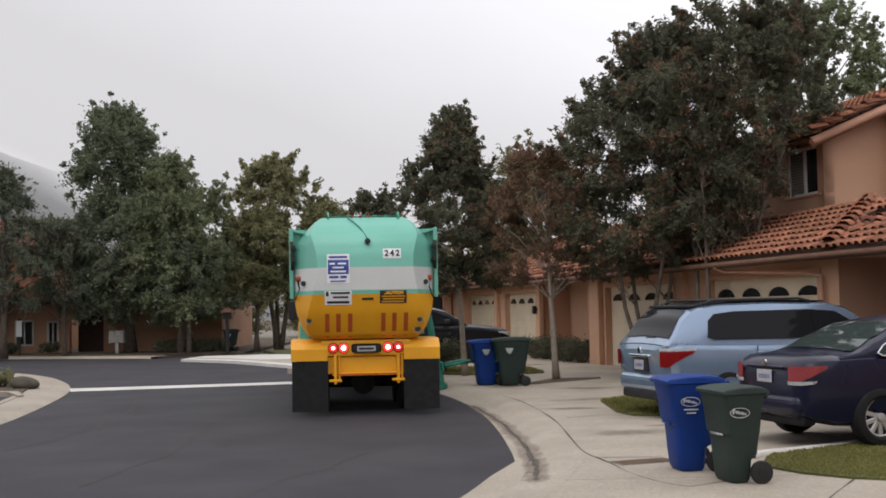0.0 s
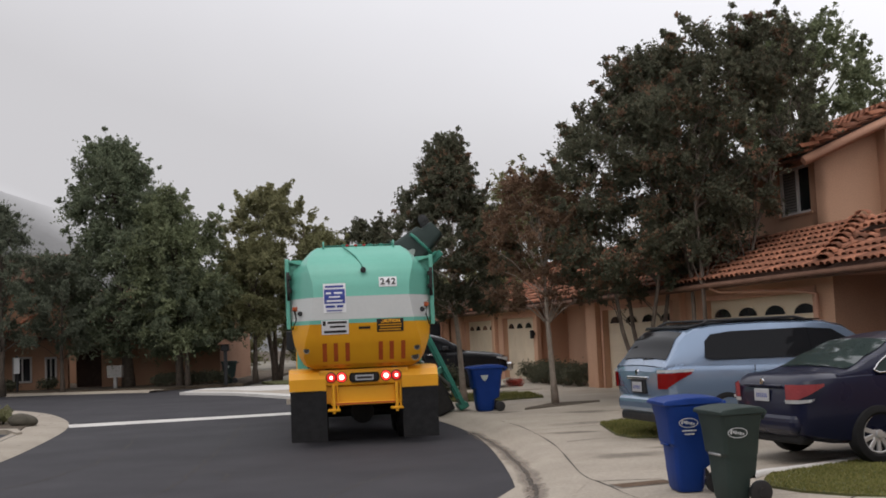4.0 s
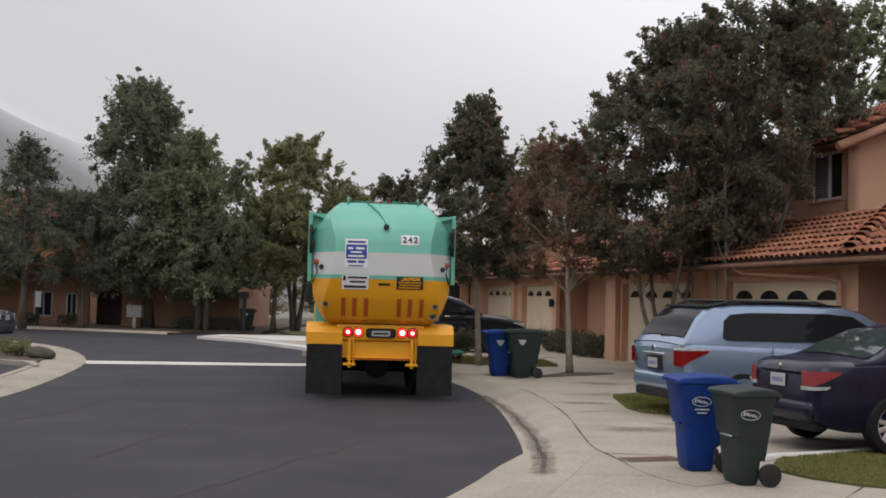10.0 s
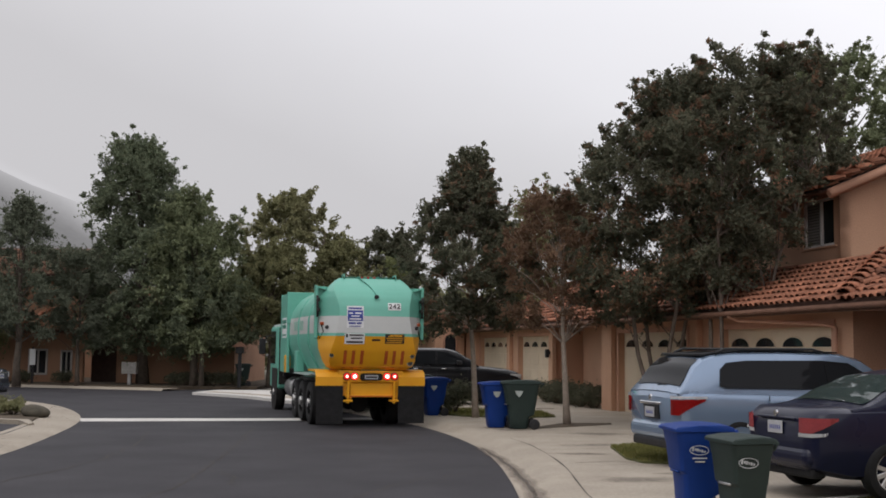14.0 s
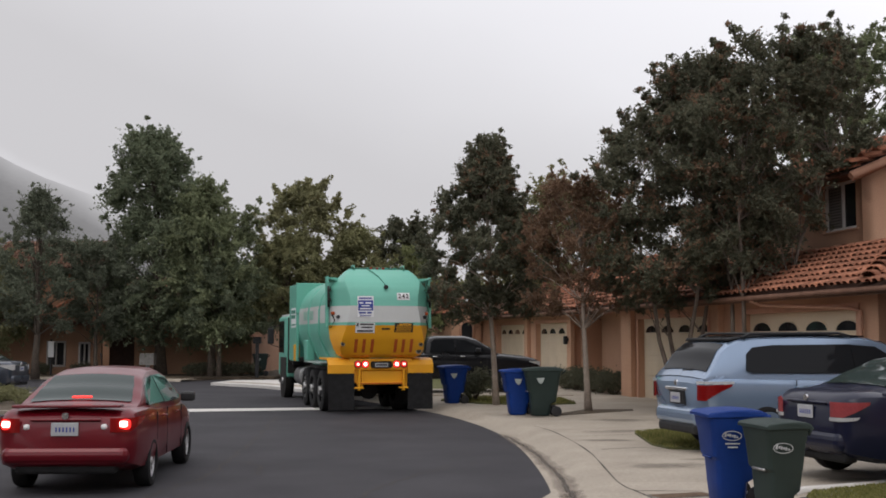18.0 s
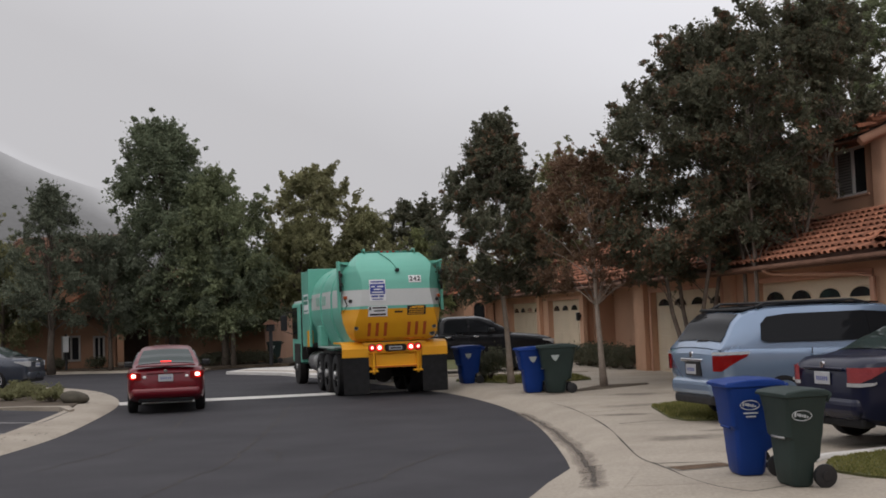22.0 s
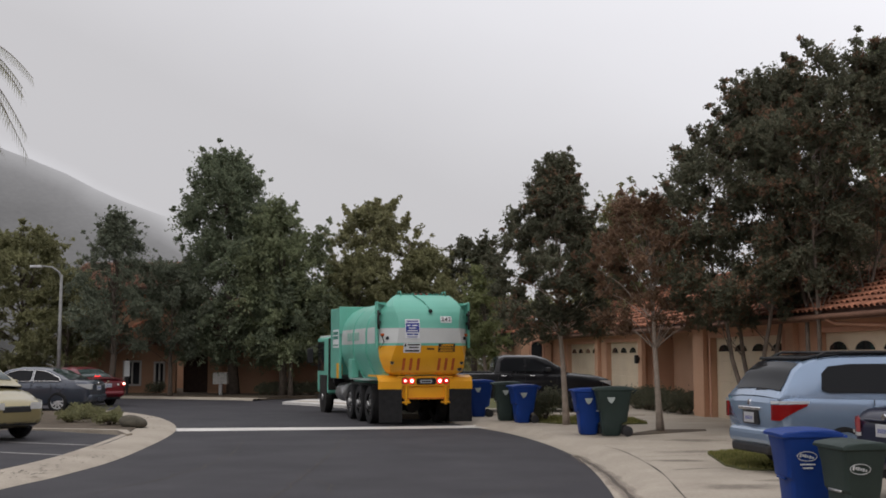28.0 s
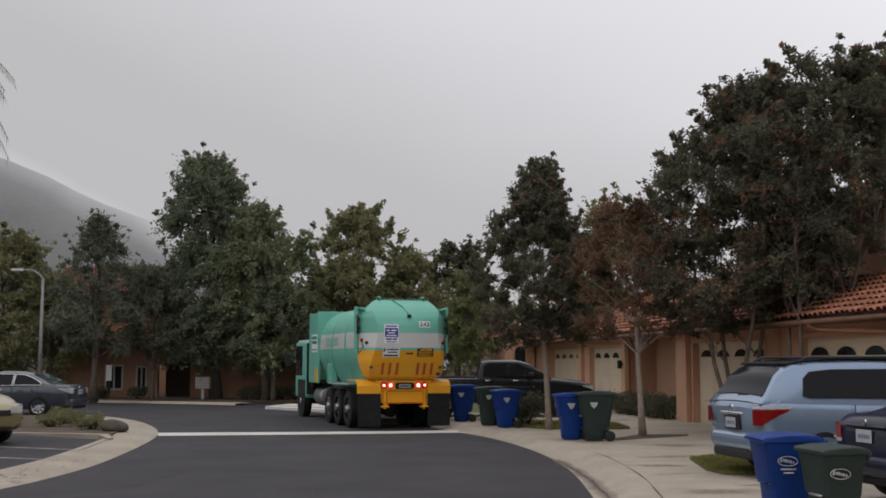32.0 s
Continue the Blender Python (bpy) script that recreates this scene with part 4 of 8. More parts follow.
tree("rear_tree", 4.0, 49.0, 0, 8.5, 3, [(0.35, 2.2, 0, 0), (0.6, 3.0, 0, 0), (0.8, 2.6, 0, 0), (1.0, 1.0, 0, 0)],
     60, 16000, 0.12, LEAF_OLIVE, BARK_DARK, "olive green tree behind the garages", 23, thick=0.25, clump=0.9)

tree("street_tree", -16.3, 48.6, 0.1, 6.0, 1.2, [(0.36, 1.2, 0, 0), (0.55, 1.8, 0, 0), (0.7, 1.6, 0, 0), (0.9, 1.0, 0, 0), (1.0, 0.4, 0, 0)],
     40, 9000, 0.09, LEAF_GREY, BARK_DARK, "drooping grey-green tree hiding a stucco wall", 24, thick=0.1, clump=0.6, up=0.0)
tree("street_tree", -21.4, 49.5, 0.1, 5.6, 1.0, [(0.28, 1.2, 0, 0), (0.48, 1.9, 0, 0), (0.75, 1.4, 0, 0), (1.0, 0.5, 0, 0)],
     40, 9000, 0.10, LEAF_OLIVE, BARK_DARK, "low spreading olive green tree by the street", 25, thick=0.12, clump=0.65)
tree("street_tree", -8.3, 50.3, 0.1, 6.2, 1.0, [(0.40, 1.3, 0, 0), (0.52, 2.0, 0, 0), (0.7, 2.0, 0, 0), (0.9, 1.2, 0, 0), (1.0, 0.5, 0, 0)],
     46, 13000, 0.10, LEAF_OLIVE, BARK_DARK, "bushy olive green tree under a taller one", 26, thick=0.13, clump=0.75)
tree("street_tree", -11.0, 48.9, 0.1, 5.0, 0.8, [(0.36, 1.8, 0, 0), (0.52, 2.3, 0, 0), (0.78, 1.9, 0, 0), (1.0, 0.6, 0, 0)],
     42, 13000, 0.10, LEAF_MID, BARK_DARK, "low dense green tree skirt before the house", 27, thick=0.12, clump=0.75)
tree("street_tree", -5.4, 51.5, 0.1, 6.6, 1.4, [(0.42, 1.2, 0, 0), (0.56, 1.7, 0, 0), (0.75, 1.5, 0, 0), (1.0, 0.5, 0, 0)],
     36, 9000, 0.10, LEAF_OLIVE, BARK_DARK, "middling olive green tree at the street's bend", 28, thick=0.12, clump=0.65, shoots=0.6)
for k in range(5):
    shrub("shrub", 3.05 + 0.27 * k, 37.6 - 0.95 * k, 0.12, 1.1, 0.9, 0.75 + 0.1 * (k % 2), 2600, LEAF_DARK, "dark green shrub along a stucco wall", 40 + k)
shrub("flowers", 2.25, 35.4, 0.11, 0.6, 0.5, 0.3, 700, RED_FLOWER, "low red flowers at the edge of a shrub bed", 50, 0.03, "flowers")
shrub("round_bush", 0.0, 30.4, 0.15, 1.0, 0.9, 0.78, 4200, LEAF_DARK, "clipped round dark green bush", 51)
for k, (x, y, s) in enumerate(((-10.9, 27.9, 0.5), (-11.6, 29.3, 0.6), (-12.6, 30.4, 0.55), (-12.4, 28.9, 0.5), (-13.4, 31.9, 0.6), (-14.3, 30.2, 0.55), (-13.6, 29.0, 0.45))):
    shrub("planter_shrub", x, y, 0.12, s * 1.7, s * 1.5, s * 0.62, 1500, LEAF_OLIVE, "low straggly green shrub in the island planter", 60 + k)
rock = bmesh.new()
bmesh.ops.create_icosphere(rock, subdivisions=3, radius=0.34)
for v in rock.verts:
    v.co *= 0.85 + 0.3 * noise.noise(v.co * 2.2)
    v.co.z *= 0.62
    v.co.x *= 1.25
bmesh.ops.translate(rock, vec=(-10.15, 27.3, 0.22), verts=rock.verts)
shade(rock, 60)
tagged(part("boulder", rock, mat("brown_rock", (0.09, 0.08, 0.06), 0.95, vary=0.35, scale=4, bump=0.8)), "brown rounded boulder at the tip of the planter", "rock")
for k in range(6):
    shrub("far_hedge", -12.4 + 0.55 * k, 49.6, 0.12, 0.8, 0.7, 0.62, 1000, LEAF_DARK, "low clipped hedge before the far house", 80 + k, 0.05, "hedge")
for k in range(3):
    shrub("far_hedge", -17.6 - 1.7 * k, 50.6, 0.12, 1.0, 0.7, 0.55, 900, LEAF_DARK, "low dark shrub at the foot of the far house", 90 + k, 0.05)


for k, (x, y, h) in enumerate(((-14.0, 76.0, 5.6), (-9.5, 80.0, 6.2), (-5.0, 77.0, 5.4), (-0.5, 79.0, 6.0), (4.0, 76.0, 6.4))):
    tree("far_tree", x, y, 0.0, h, 0.8, [(0.12, 2.0, 0, 0), (0.4, 3.0, 0, 0), (0.7, 2.6, 0, 0), (0.9, 1.6, 0, 0), (1.0, 0.6, 0, 0)], 36, 4500, 0.16, LEAF_OLIVE, BARK_DARK, "dull green tree far beyond the corner", 110 + k, thick=0.16, clump=0.95)

# unseen trees and houses, added behind the camera and alongside, to dim side light
for k, (x, y, h) in enumerate(((-13.0, -16.0, 7.5), (-6.5, -21.0, 8.5), (1.0, -19.0, 7.8), (6.5, -15.0, 8.2), (-20.0, -10.0, 7.0), (-24.0, 4.0, 7.5), (-27.0, 15.0, 7.2), (-29.0, 24.0, 7.0))):
    tree("street_tree", x, y, 0.0, h, 1.6, [(0.2, 1.8, 0, 0), (0.45, 2.8, 0, 0), (0.7, 2.5, 0, 0), (0.9, 1.5, 0, 0), (1.0, 0.5, 0, 0)], 30, 3500, 0.2, LEAF_MID, BARK_DARK, "unseen green tree added out of view to dim low sky light", 70 + k, thick=0.2, clump=1.1)
for m, w, d in ((pose(9.6, -2.0, 0.0), 9.0, 26.0), (pose(-34.0, 2.0, 0.0), 9.0, 40.0), (pose(-14.0, -34.0, 0.0), 30.0, 8.0)):
    near = thing("house", m, "unseen peach stucco block with a tile roof, added to dim low sky light", "house")
    part("wall", box(0, w, -d / 2, d / 2, -0.02, 5.0, 0.02), STUCCO, near)
    b = bmesh.new()
    pk = [b.verts.new(p) for p in ((-0.5, -d / 2 - 0.5, 4.95), (w + 0.5, -d / 2 - 0.5, 4.95), (w + 0.5, d / 2 + 0.5, 4.95), (-0.5, d / 2 + 0.5, 4.95), (w / 2, -d / 2 + 2.5, 7.0), (w / 2, d / 2 - 2.5, 7.0))]
    for f in ((0, 1, 2, 3), (0, 1, 4), (1, 2, 5, 4), (2, 3, 5), (3, 0, 4, 5)):
        b.faces.new([pk[q] for q in f])
    bmesh.ops.recalc_face_normals(b, faces=b.faces[:])
    part("roof", b, TILE, near)

# the palm whose fronds hang into view
def palm(x, y, tall):
    t = thing("palm_tree", pose(x, y, 0), "palm tree with long drooping grey-green fronds", "tree")
    b = bmesh.new()
    tube([(0, 0, -0.1), (0.1, 0.05, tall * 0.4), (0.05, 0, tall)], [0.28, 0.22, 0.2], 10, b)
    part("trunk", b, BARK, t)
    r = random.Random(5)
    for k in range(22):
        a = k * 2.39996
        up = r.uniform(-0.5, 0.9)
        verts, faces = [], []
        pts = []
        for q in range(13):
            s = q / 12
            out = 2.3 * s
            z = tall + 1.5 * up * s - 2.1 * s * s
            pts.append(Vector((out * math.cos(a), out * math.sin(a), z)))
        side = Vector((-math.sin(a), math.cos(a), 0))
        for q in range(1, 13):
            for g in (-1, 1):
                for h in (0.0, 0.33, 0.66):
                    p = pts[q - 1].lerp(pts[q], h)
                    d = (pts[q] - pts[q - 1]).normalized()
                    ln = 0.55 * (1 - 0.6 * abs(q / 12 - 0.4))
                    tip_ = p + side * g * ln * 0.6 + d * ln * 0.5 + Vector((0, 0, -ln * 0.65))
                    n = len(verts)
                    verts += [tuple(p), tuple(p + d * 0.035), tuple(tip_)]
                    faces.append((n, n + 1, n + 2))
        fr = raw("frond", verts, faces, LEAF_OLIVE, t)
        tube([tuple(p) for p in pts], [0.03 * (1 - 0.07 * i) for i in range(13)], 4, bb := bmesh.new(), caps=False)
        part("midrib", bb, BARK, fr)


palm(-15.35, 27.0, 9.9)

# ---- the misty hillside ----
hv, hf = [], []
nx, ny = 40, 14
for j in range(ny):
    for i in range(nx):
        x = -330 + 330 * i / (nx - 1)
        y = 235 + 190 * j / (ny - 1)
        q = j / (ny - 1)
        ridge = max(2.0, 45.2 + 0.425 * (-120 - x))
        z = ridge * min(1.0, q * 1.6) + 3 * noise.noise(Vector((x * 0.03, y * 0.03, 0))) * q - 3 * (1 - q)
        hv.append((x, y, z))
for j in range(ny - 1):
    for i in range(nx - 1):
        a = j * nx + i
        hf.append((a, a + 1, a + nx + 1, a + nx))
tagged(raw("backdrop_hill", hv, hf, mat("grey_green_scrub", (0.085, 0.085, 0.083), 1.0, vary=0.3, scale=0.05, fine=0.6, bump=0.0, spec=0.0), smooth=True), "grey-green scrub hillside under low cloud", "hill", kind="structure")
# low cloud hides the hill's crest: painted haze, a glowing sheet far behind trees
GLOWING_MIST = bpy.data.materials.new("glowing_mist")
GLOWING_MIST.use_nodes = True
n_, l_ = GLOWING_MIST.node_tree.nodes, GLOWING_MIST.node_tree.links
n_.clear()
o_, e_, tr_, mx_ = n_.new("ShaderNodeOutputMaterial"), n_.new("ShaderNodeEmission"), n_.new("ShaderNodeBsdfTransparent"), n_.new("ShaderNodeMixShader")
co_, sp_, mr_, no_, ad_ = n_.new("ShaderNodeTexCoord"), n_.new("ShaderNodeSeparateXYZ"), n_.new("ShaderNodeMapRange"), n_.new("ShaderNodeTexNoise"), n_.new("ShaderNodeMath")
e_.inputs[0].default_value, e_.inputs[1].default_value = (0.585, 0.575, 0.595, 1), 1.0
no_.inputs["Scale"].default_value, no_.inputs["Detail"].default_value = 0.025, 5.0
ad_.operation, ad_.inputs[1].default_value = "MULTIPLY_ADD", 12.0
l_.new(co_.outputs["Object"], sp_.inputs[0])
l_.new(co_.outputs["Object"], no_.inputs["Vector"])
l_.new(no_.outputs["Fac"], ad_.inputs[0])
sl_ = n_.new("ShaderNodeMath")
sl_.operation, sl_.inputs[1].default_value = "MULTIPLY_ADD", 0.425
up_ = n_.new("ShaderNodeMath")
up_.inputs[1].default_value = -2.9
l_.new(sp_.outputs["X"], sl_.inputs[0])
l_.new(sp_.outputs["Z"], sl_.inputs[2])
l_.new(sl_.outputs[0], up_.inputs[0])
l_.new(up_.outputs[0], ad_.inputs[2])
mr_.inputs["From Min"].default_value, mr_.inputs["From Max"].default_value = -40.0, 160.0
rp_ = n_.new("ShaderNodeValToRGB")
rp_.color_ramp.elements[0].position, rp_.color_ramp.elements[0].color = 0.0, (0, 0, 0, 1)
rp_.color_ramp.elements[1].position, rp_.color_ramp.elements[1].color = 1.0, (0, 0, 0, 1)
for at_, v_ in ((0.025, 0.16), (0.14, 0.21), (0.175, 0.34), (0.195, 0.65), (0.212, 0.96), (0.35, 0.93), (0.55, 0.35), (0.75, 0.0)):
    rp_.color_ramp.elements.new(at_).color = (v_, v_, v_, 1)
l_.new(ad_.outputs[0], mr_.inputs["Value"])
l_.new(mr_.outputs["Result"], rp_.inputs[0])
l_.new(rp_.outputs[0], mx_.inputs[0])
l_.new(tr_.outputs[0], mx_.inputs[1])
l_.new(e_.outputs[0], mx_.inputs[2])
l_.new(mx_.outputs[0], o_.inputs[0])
glowing_mist = raw("backdrop_glowing_mist", [(-520, 228, -5), (620, 228, -5), (620, 228, 140), (-520, 228, 140)], [(0, 1, 2, 3)], GLOWING_MIST)
glowing_mist.visible_shadow = False
tagged(glowing_mist, "glowing grey sheet painted as low cloud over the hillside", "cloud", kind="structure")


# ---- houses ----
def poly(name, pts, material, parent, label=""):
    return raw(name, pts, [tuple(range(len(pts)))], material, parent, label)


def wall_panel(name, u0, u1, z0, z1, v, thick, openings, material, parent, label=""):
    """A wall of some thickness in the house's frame, facing -v, with rectangular openings (u0, u1, z0, z1) through it."""
    us = sorted({u0, u1, *[a for o in openings for a in o[:2]]})
    zs = sorted({z0, z1, *[a for o in openings for a in o[2:]]})
    b = bmesh.new()
    for ua, ub in zip(us, us[1:]):
        for za, zb in zip(zs, zs[1:]):
            cu, cz = (ua + ub) / 2, (za + zb) / 2
            if any(o[0] < cu < o[1] and o[2] < cz < o[3] for o in openings):
                continue
            box(ua, ub, v, v + thick, za, zb, 0, 1, b)
    bmesh.ops.remove_doubles(b, verts=b.verts, dist=1e-4)
    seen = {}
    for f in b.faces:
        seen.setdefault(tuple(round(c, 3) for c in f.calc_center_median()), []).append(f)
    bmesh.ops.delete(b, geom=[f for fs in seen.values() if len(fs) > 1 for f in fs], context="FACES_ONLY")
    return part(name, b, material, parent, label)


def garage_door(parent, u0, u1, z0, z1, v):
    """Sectional door: four rows of raised panels, the top one with arched lights."""
    d = part("garage_door", box(u0, u1, v, v + 0.05, z0, z1, 0.004), DOOR_CREAM, parent, "cream sectional garage door with arched lights")
    w, h = (u1 - u0) / 4, (z1 - z0) / 4
    for c in range(4):
        for r_ in range(3):
            part("panel", box(u0 + c * w + 0.1, u0 + (c + 1) * w - 0.1, v - 0.014, v - 0.001, z0 + r_ * h + 0.09, z0 + (r_ + 1) * h - 0.09, 0.006), DOOR_CREAM, d)
        a, cz, rw, rh = u0 + (c + 0.5) * w, z0 + 3 * h + 0.16, w * 0.38, 0.22
        arc = [(a + rw * math.cos(math.pi * k / 12), cz + rh * math.sin(math.pi * k / 12)) for k in range(13)]
        b = bmesh.new()
        vs = [b.verts.new((x, v - 0.006, z)) for x, z in arc]
        b.faces.new(vs)
        part("light", b, WINDOW, d, "dark arched glass light")
        b = bmesh.new()
        for (x0, zz0), (x1, zz1) in zip(arc, arc[1:]):
            tube([(x0, v - 0.006, zz0), (x1, v - 0.006, zz1)], 0.018, 5, b, caps=False)
        tube([(arc[0][0], v - 0.006, cz), (arc[-1][0], v - 0.006, cz)], 0.018, 5, b, caps=False)
        part("light_frame", b, DOOR_CREAM, d)
    return d


def tile_mesh(long=0.42, wide=0.20):
    """A barrel tile: lies along +y (up the slope), its crown up."""
    me = bpy.data.meshes.new("tile")
    vs, fs, k = [], [], 5
    for y, s, lift in ((0.0, 1.0, 0.055), (long, 0.82, 0.0)):
        for ring in (1.0, 0.8):
            for i in range(k + 1):
                a = math.pi * i / k
                vs.append((-math.cos(a) * wide / 2 * s * ring, y, math.sin(a) * wide * 0.36 * s * ring + lift))
    n = k + 1
    for i in range(k):
        fs.append((i, i + 1, 2 * n + i + 1, 2 * n + i))
        fs.append((n + i + 1, n + i, i, i + 1)[::-1])
    me.from_pydata(vs, [], fs)
    me.materials.append(TILE)
    me.shade_smooth()
    return me


TILE_ME = tile_mesh()
TV = np.array([v.co[:] for v in TILE_ME.vertices])
TF = [tuple(p.vertices) for p in TILE_ME.polygons]


def tiled(parent, origin, along, up, length, run, cut_lo=0.0, cut_hi=0.0, single=None, seed=1, clay=None):
    """Barrel tiles over a sloping plane: origin at the eave's start, unit vectors along the eave and up the slope. The ends may be cut
    on the slant, by so many metres a metre of run. single: a stretch of the eave whose tiles are objects of their own."""
    r = random.Random(seed)
    along, up = Vector(along).normalized(), Vector(up).normalized()
    nor = along.cross(up).normalized()
    if nor.z < 0:
        nor = -nor
    side = up.cross(nor)
    m3 = Matrix((side, up, nor)).transposed()
    step, course = 0.225, 0.33
    verts, faces = [], []
    for j in range(int(run / course)):
        s0, s1 = cut_lo * j * course, length - cut_hi * j * course
        for i in range(int(length / step)):
            s = (i + 0.5) * step
            if not s0 <= s <= s1:
                continue
            p = Vector(origin) + along * (s + r.uniform(-0.006, 0.006)) + up * (j * course + r.uniform(-0.012, 0.012) - 0.04) + nor * 0.02
            if single and single[0] < s < single[1]:
                ob = new("tile", TILE_ME)
                ob.parent = parent
                ob.matrix_basis = Matrix.Translation(p) @ (m3 @ Euler((0, 0, r.uniform(-0.03, 0.03))).to_matrix()).to_4x4()
            else:
                k = len(verts)
                verts += [tuple(p + m3 @ Vector(v)) for v in TV]
                faces += [tuple(k + a for a in f) for f in TF]
    if verts:
        ob = raw("tiles", verts, faces, clay or TILE, parent, smooth=True)
        ob["kind"] = "stuff"


def ridge(parent, a, b):
    """Ridge or hip tiles, one overlapping the next."""
    a, b = Vector(a), Vector(b)
    d = (b - a).normalized()
    side = d.cross(Vector((0, 0, 1))).normalized()
    nor = side.cross(d)
    m3 = Matrix((side, d, nor)).transposed().to_4x4()
    n = int((b - a).length / 0.36)
    for k in range(n):
        ob = new("ridge_tile", TILE_ME)
        ob.parent = parent
        ob.matrix_basis = Matrix.Translation(a + d * k * 0.36 + nor * 0.05) @ m3 @ Matrix.Diagonal((1.45, 1.0, 1.35, 1))


hs_ = thing("house", HOUSE, "peach stucco house row with terracotta tile roofs and cream garage doors", "house")
FL = 0.24
# front wall with garage openings; the house's u runs towards the street's near end, v into the house
DOORS = [(-16.9, -12.1), (-10.3, -5.6), (0.95, 5.8), (7.75, 12.5)]
wall_panel("wall", 0.0, 13.2, 0.0, 2.62, 0.0, 0.25, [(a, b, 0.0, 2.2 + FL - 0.1) for a, b in DOORS[2:]], STUCCO, hs_)
wall_panel("wall", -20.4, -5.4, 0.0, 2.62, 0.0, 0.25, [(a, b, 0.0, 2.2 + FL - 0.1) for a, b in DOORS[:2]], STUCCO, hs_)
part("wall", box(-5.4, 0.0, 0.9, 1.15, 0.0, 2.6), STUCCO, hs_, "recessed plain stucco wall")
part("wall", box(-5.4, -5.15, 0.25, 0.9, 0.0, 2.6), STUCCO, hs_)
part("wall", box(0.0, 0.25, 0.25, 0.9, 0.0, 2.6), STUCCO, hs_)
part("wall", box(12.95, 13.2, 0.25, 9.0, 0.0, 2.6), STUCCO, hs_, "plain stucco end wall")
for a, b in DOORS:
    garage_door(hs_, a, b, FL - 0.12, 2.2 + FL - 0.1, 0.16)
    part("threshold", box(a, b, -0.02, 0.2, 0.0, FL - 0.12), CONCRETE, hs_)
    fr = bmesh.new()
    for x0, x1, z0, z1 in ((a - 0.12, a, 0.1, 2.42), (b, b + 0.12, 0.1, 2.42), (a - 0.12, b + 0.12, 2.34, 2.46)):
        box(x0, x1, -0.03, 0.02, z0, z1, 0.006, 1, fr)
    part("door_surround", fr, TRIM, hs_)
for u in (0.08, 0.5, 6.5, -5.5, -11.4, -17.4):
    part("pilaster", box(u - 0.22, u + 0.22, -0.16, 0.0, 0.05, 2.6, 0.02, 2), STUCCO, hs_, "projecting stucco pilaster")
part("soffit", box(-20.8, 13.8, -0.5, 1.2, 2.60, 2.66), TRIM, hs_)
part("soffit", box(13.8, 17.6, -0.5, 3.0, 2.60, 2.66), TRIM, hs_)
# the porch's shade is put into the darker stucco of these two walls
part("wall", box(13.2, 17.6, 2.6, 2.85, 0.0, 2.6), STUCCO_DARK, hs_, "back wall of the porch, its shade put into a darker stucco")
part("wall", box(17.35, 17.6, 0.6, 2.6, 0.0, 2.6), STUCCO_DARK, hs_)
part("porch_post", box(17.3, 17.6, -0.1, 0.2, 0.0, 2.6, 0.01), STUCCO, hs_)
part("porch_floor", box(13.2, 17.6, 0.0, 2.6, 0.0, 0.14), CONCRETE, hs_)
part("fascia", box(-20.8, 17.6, -0.56, -0.5, 2.56, 2.72, 0.008), WOOD_DARK, hs_, "brown fascia board under the tiles")
part("fascia", box(13.9, 17.6, 0.55, 0.62, 3.08, 3.36, 0.008), WOOD_DARK, hs_, "brown board under the porch's upper roof")
gut2 = bmesh.new()
tube([(-20.8, -0.62, 2.66), (17.6, -0.62, 2.64)], 0.055, 8, gut2)
part("gutter", gut2, WOOD_DARK, hs_, "brown eaves gutter")
dp = bmesh.new()
tube([(9.4, -0.62, 2.6), (9.45, -0.4, 2.5), (12.2, -0.1, 2.38), (12.75, -0.08, 2.3), (12.75, -0.08, 0.3)], 0.04, 8, dp)
part("downpipe", dp, TRIM, hs_)
sl = math.tan(radians(23.6))
# lower roof: a deck under barrel tiles
poly("roof_deck", [(-20.8, -0.6, 2.70), (13.9, -0.6, 2.70), (11.2, 2.1, 2.70 + 2.7 * sl), (-20.8, 2.1, 2.70 + 2.7 * sl)], TILE_UNDER, hs_)
poly("roof_deck", [(13.9, -0.6, 2.70), (13.9, 9.0, 2.70), (11.2, 9.0, 2.70 + 2.7 * sl), (11.2, 2.1, 2.70 + 2.7 * sl)], TILE_UNDER, hs_)
lower = part("roof", box(-20.8, 13.8, -0.45, 2.0, 2.665, 2.69), TILE_UNDER, hs_, "terracotta barrel tile roof over the garages")
c23, s23 = math.cos(radians(23.6)), math.sin(radians(23.6))
tiled(lower, (-20.8, -0.6, 2.71), (1, 0, 0), (0, c23, s23), 34.7, 2.95, 0, c23, single=(28.5, 34.7), seed=3)
tiled(lower, (13.9, -0.6, 2.71), (0, 1, 0), (-c23, 0, s23), 7.0, 2.95, c23, 0, seed=4)
poly("roof_deck", [(13.9, -0.6, 2.70), (17.6, -0.6, 2.70), (17.6, 0.6, 2.70 + 1.2 * sl), (13.9, 0.6, 2.70 + 1.2 * sl)], TILE_UNDER, hs_)
poly("roof_deck", [(13.4, 0.45, 3.36), (17.6, 0.45, 3.36), (17.6, 4.0, 4.9), (13.4, 4.0, 4.9)], TILE_UNDER, hs_)
tiled(lower, (13.9, -0.6, 2.71), (1, 0, 0), (0, c23, s23), 3.7, 1.2, single=(0, 3.7), seed=14)
tiled(lower, (13.4, 0.45, 3.37), (1, 0, 0), (0, c23, s23), 4.2, 3.0, single=(0, 4.2), seed=15)
ridge(lower, (13.85, -0.55, 2.76), (11.2, 2.1, 2.76 + 2.7 * sl))
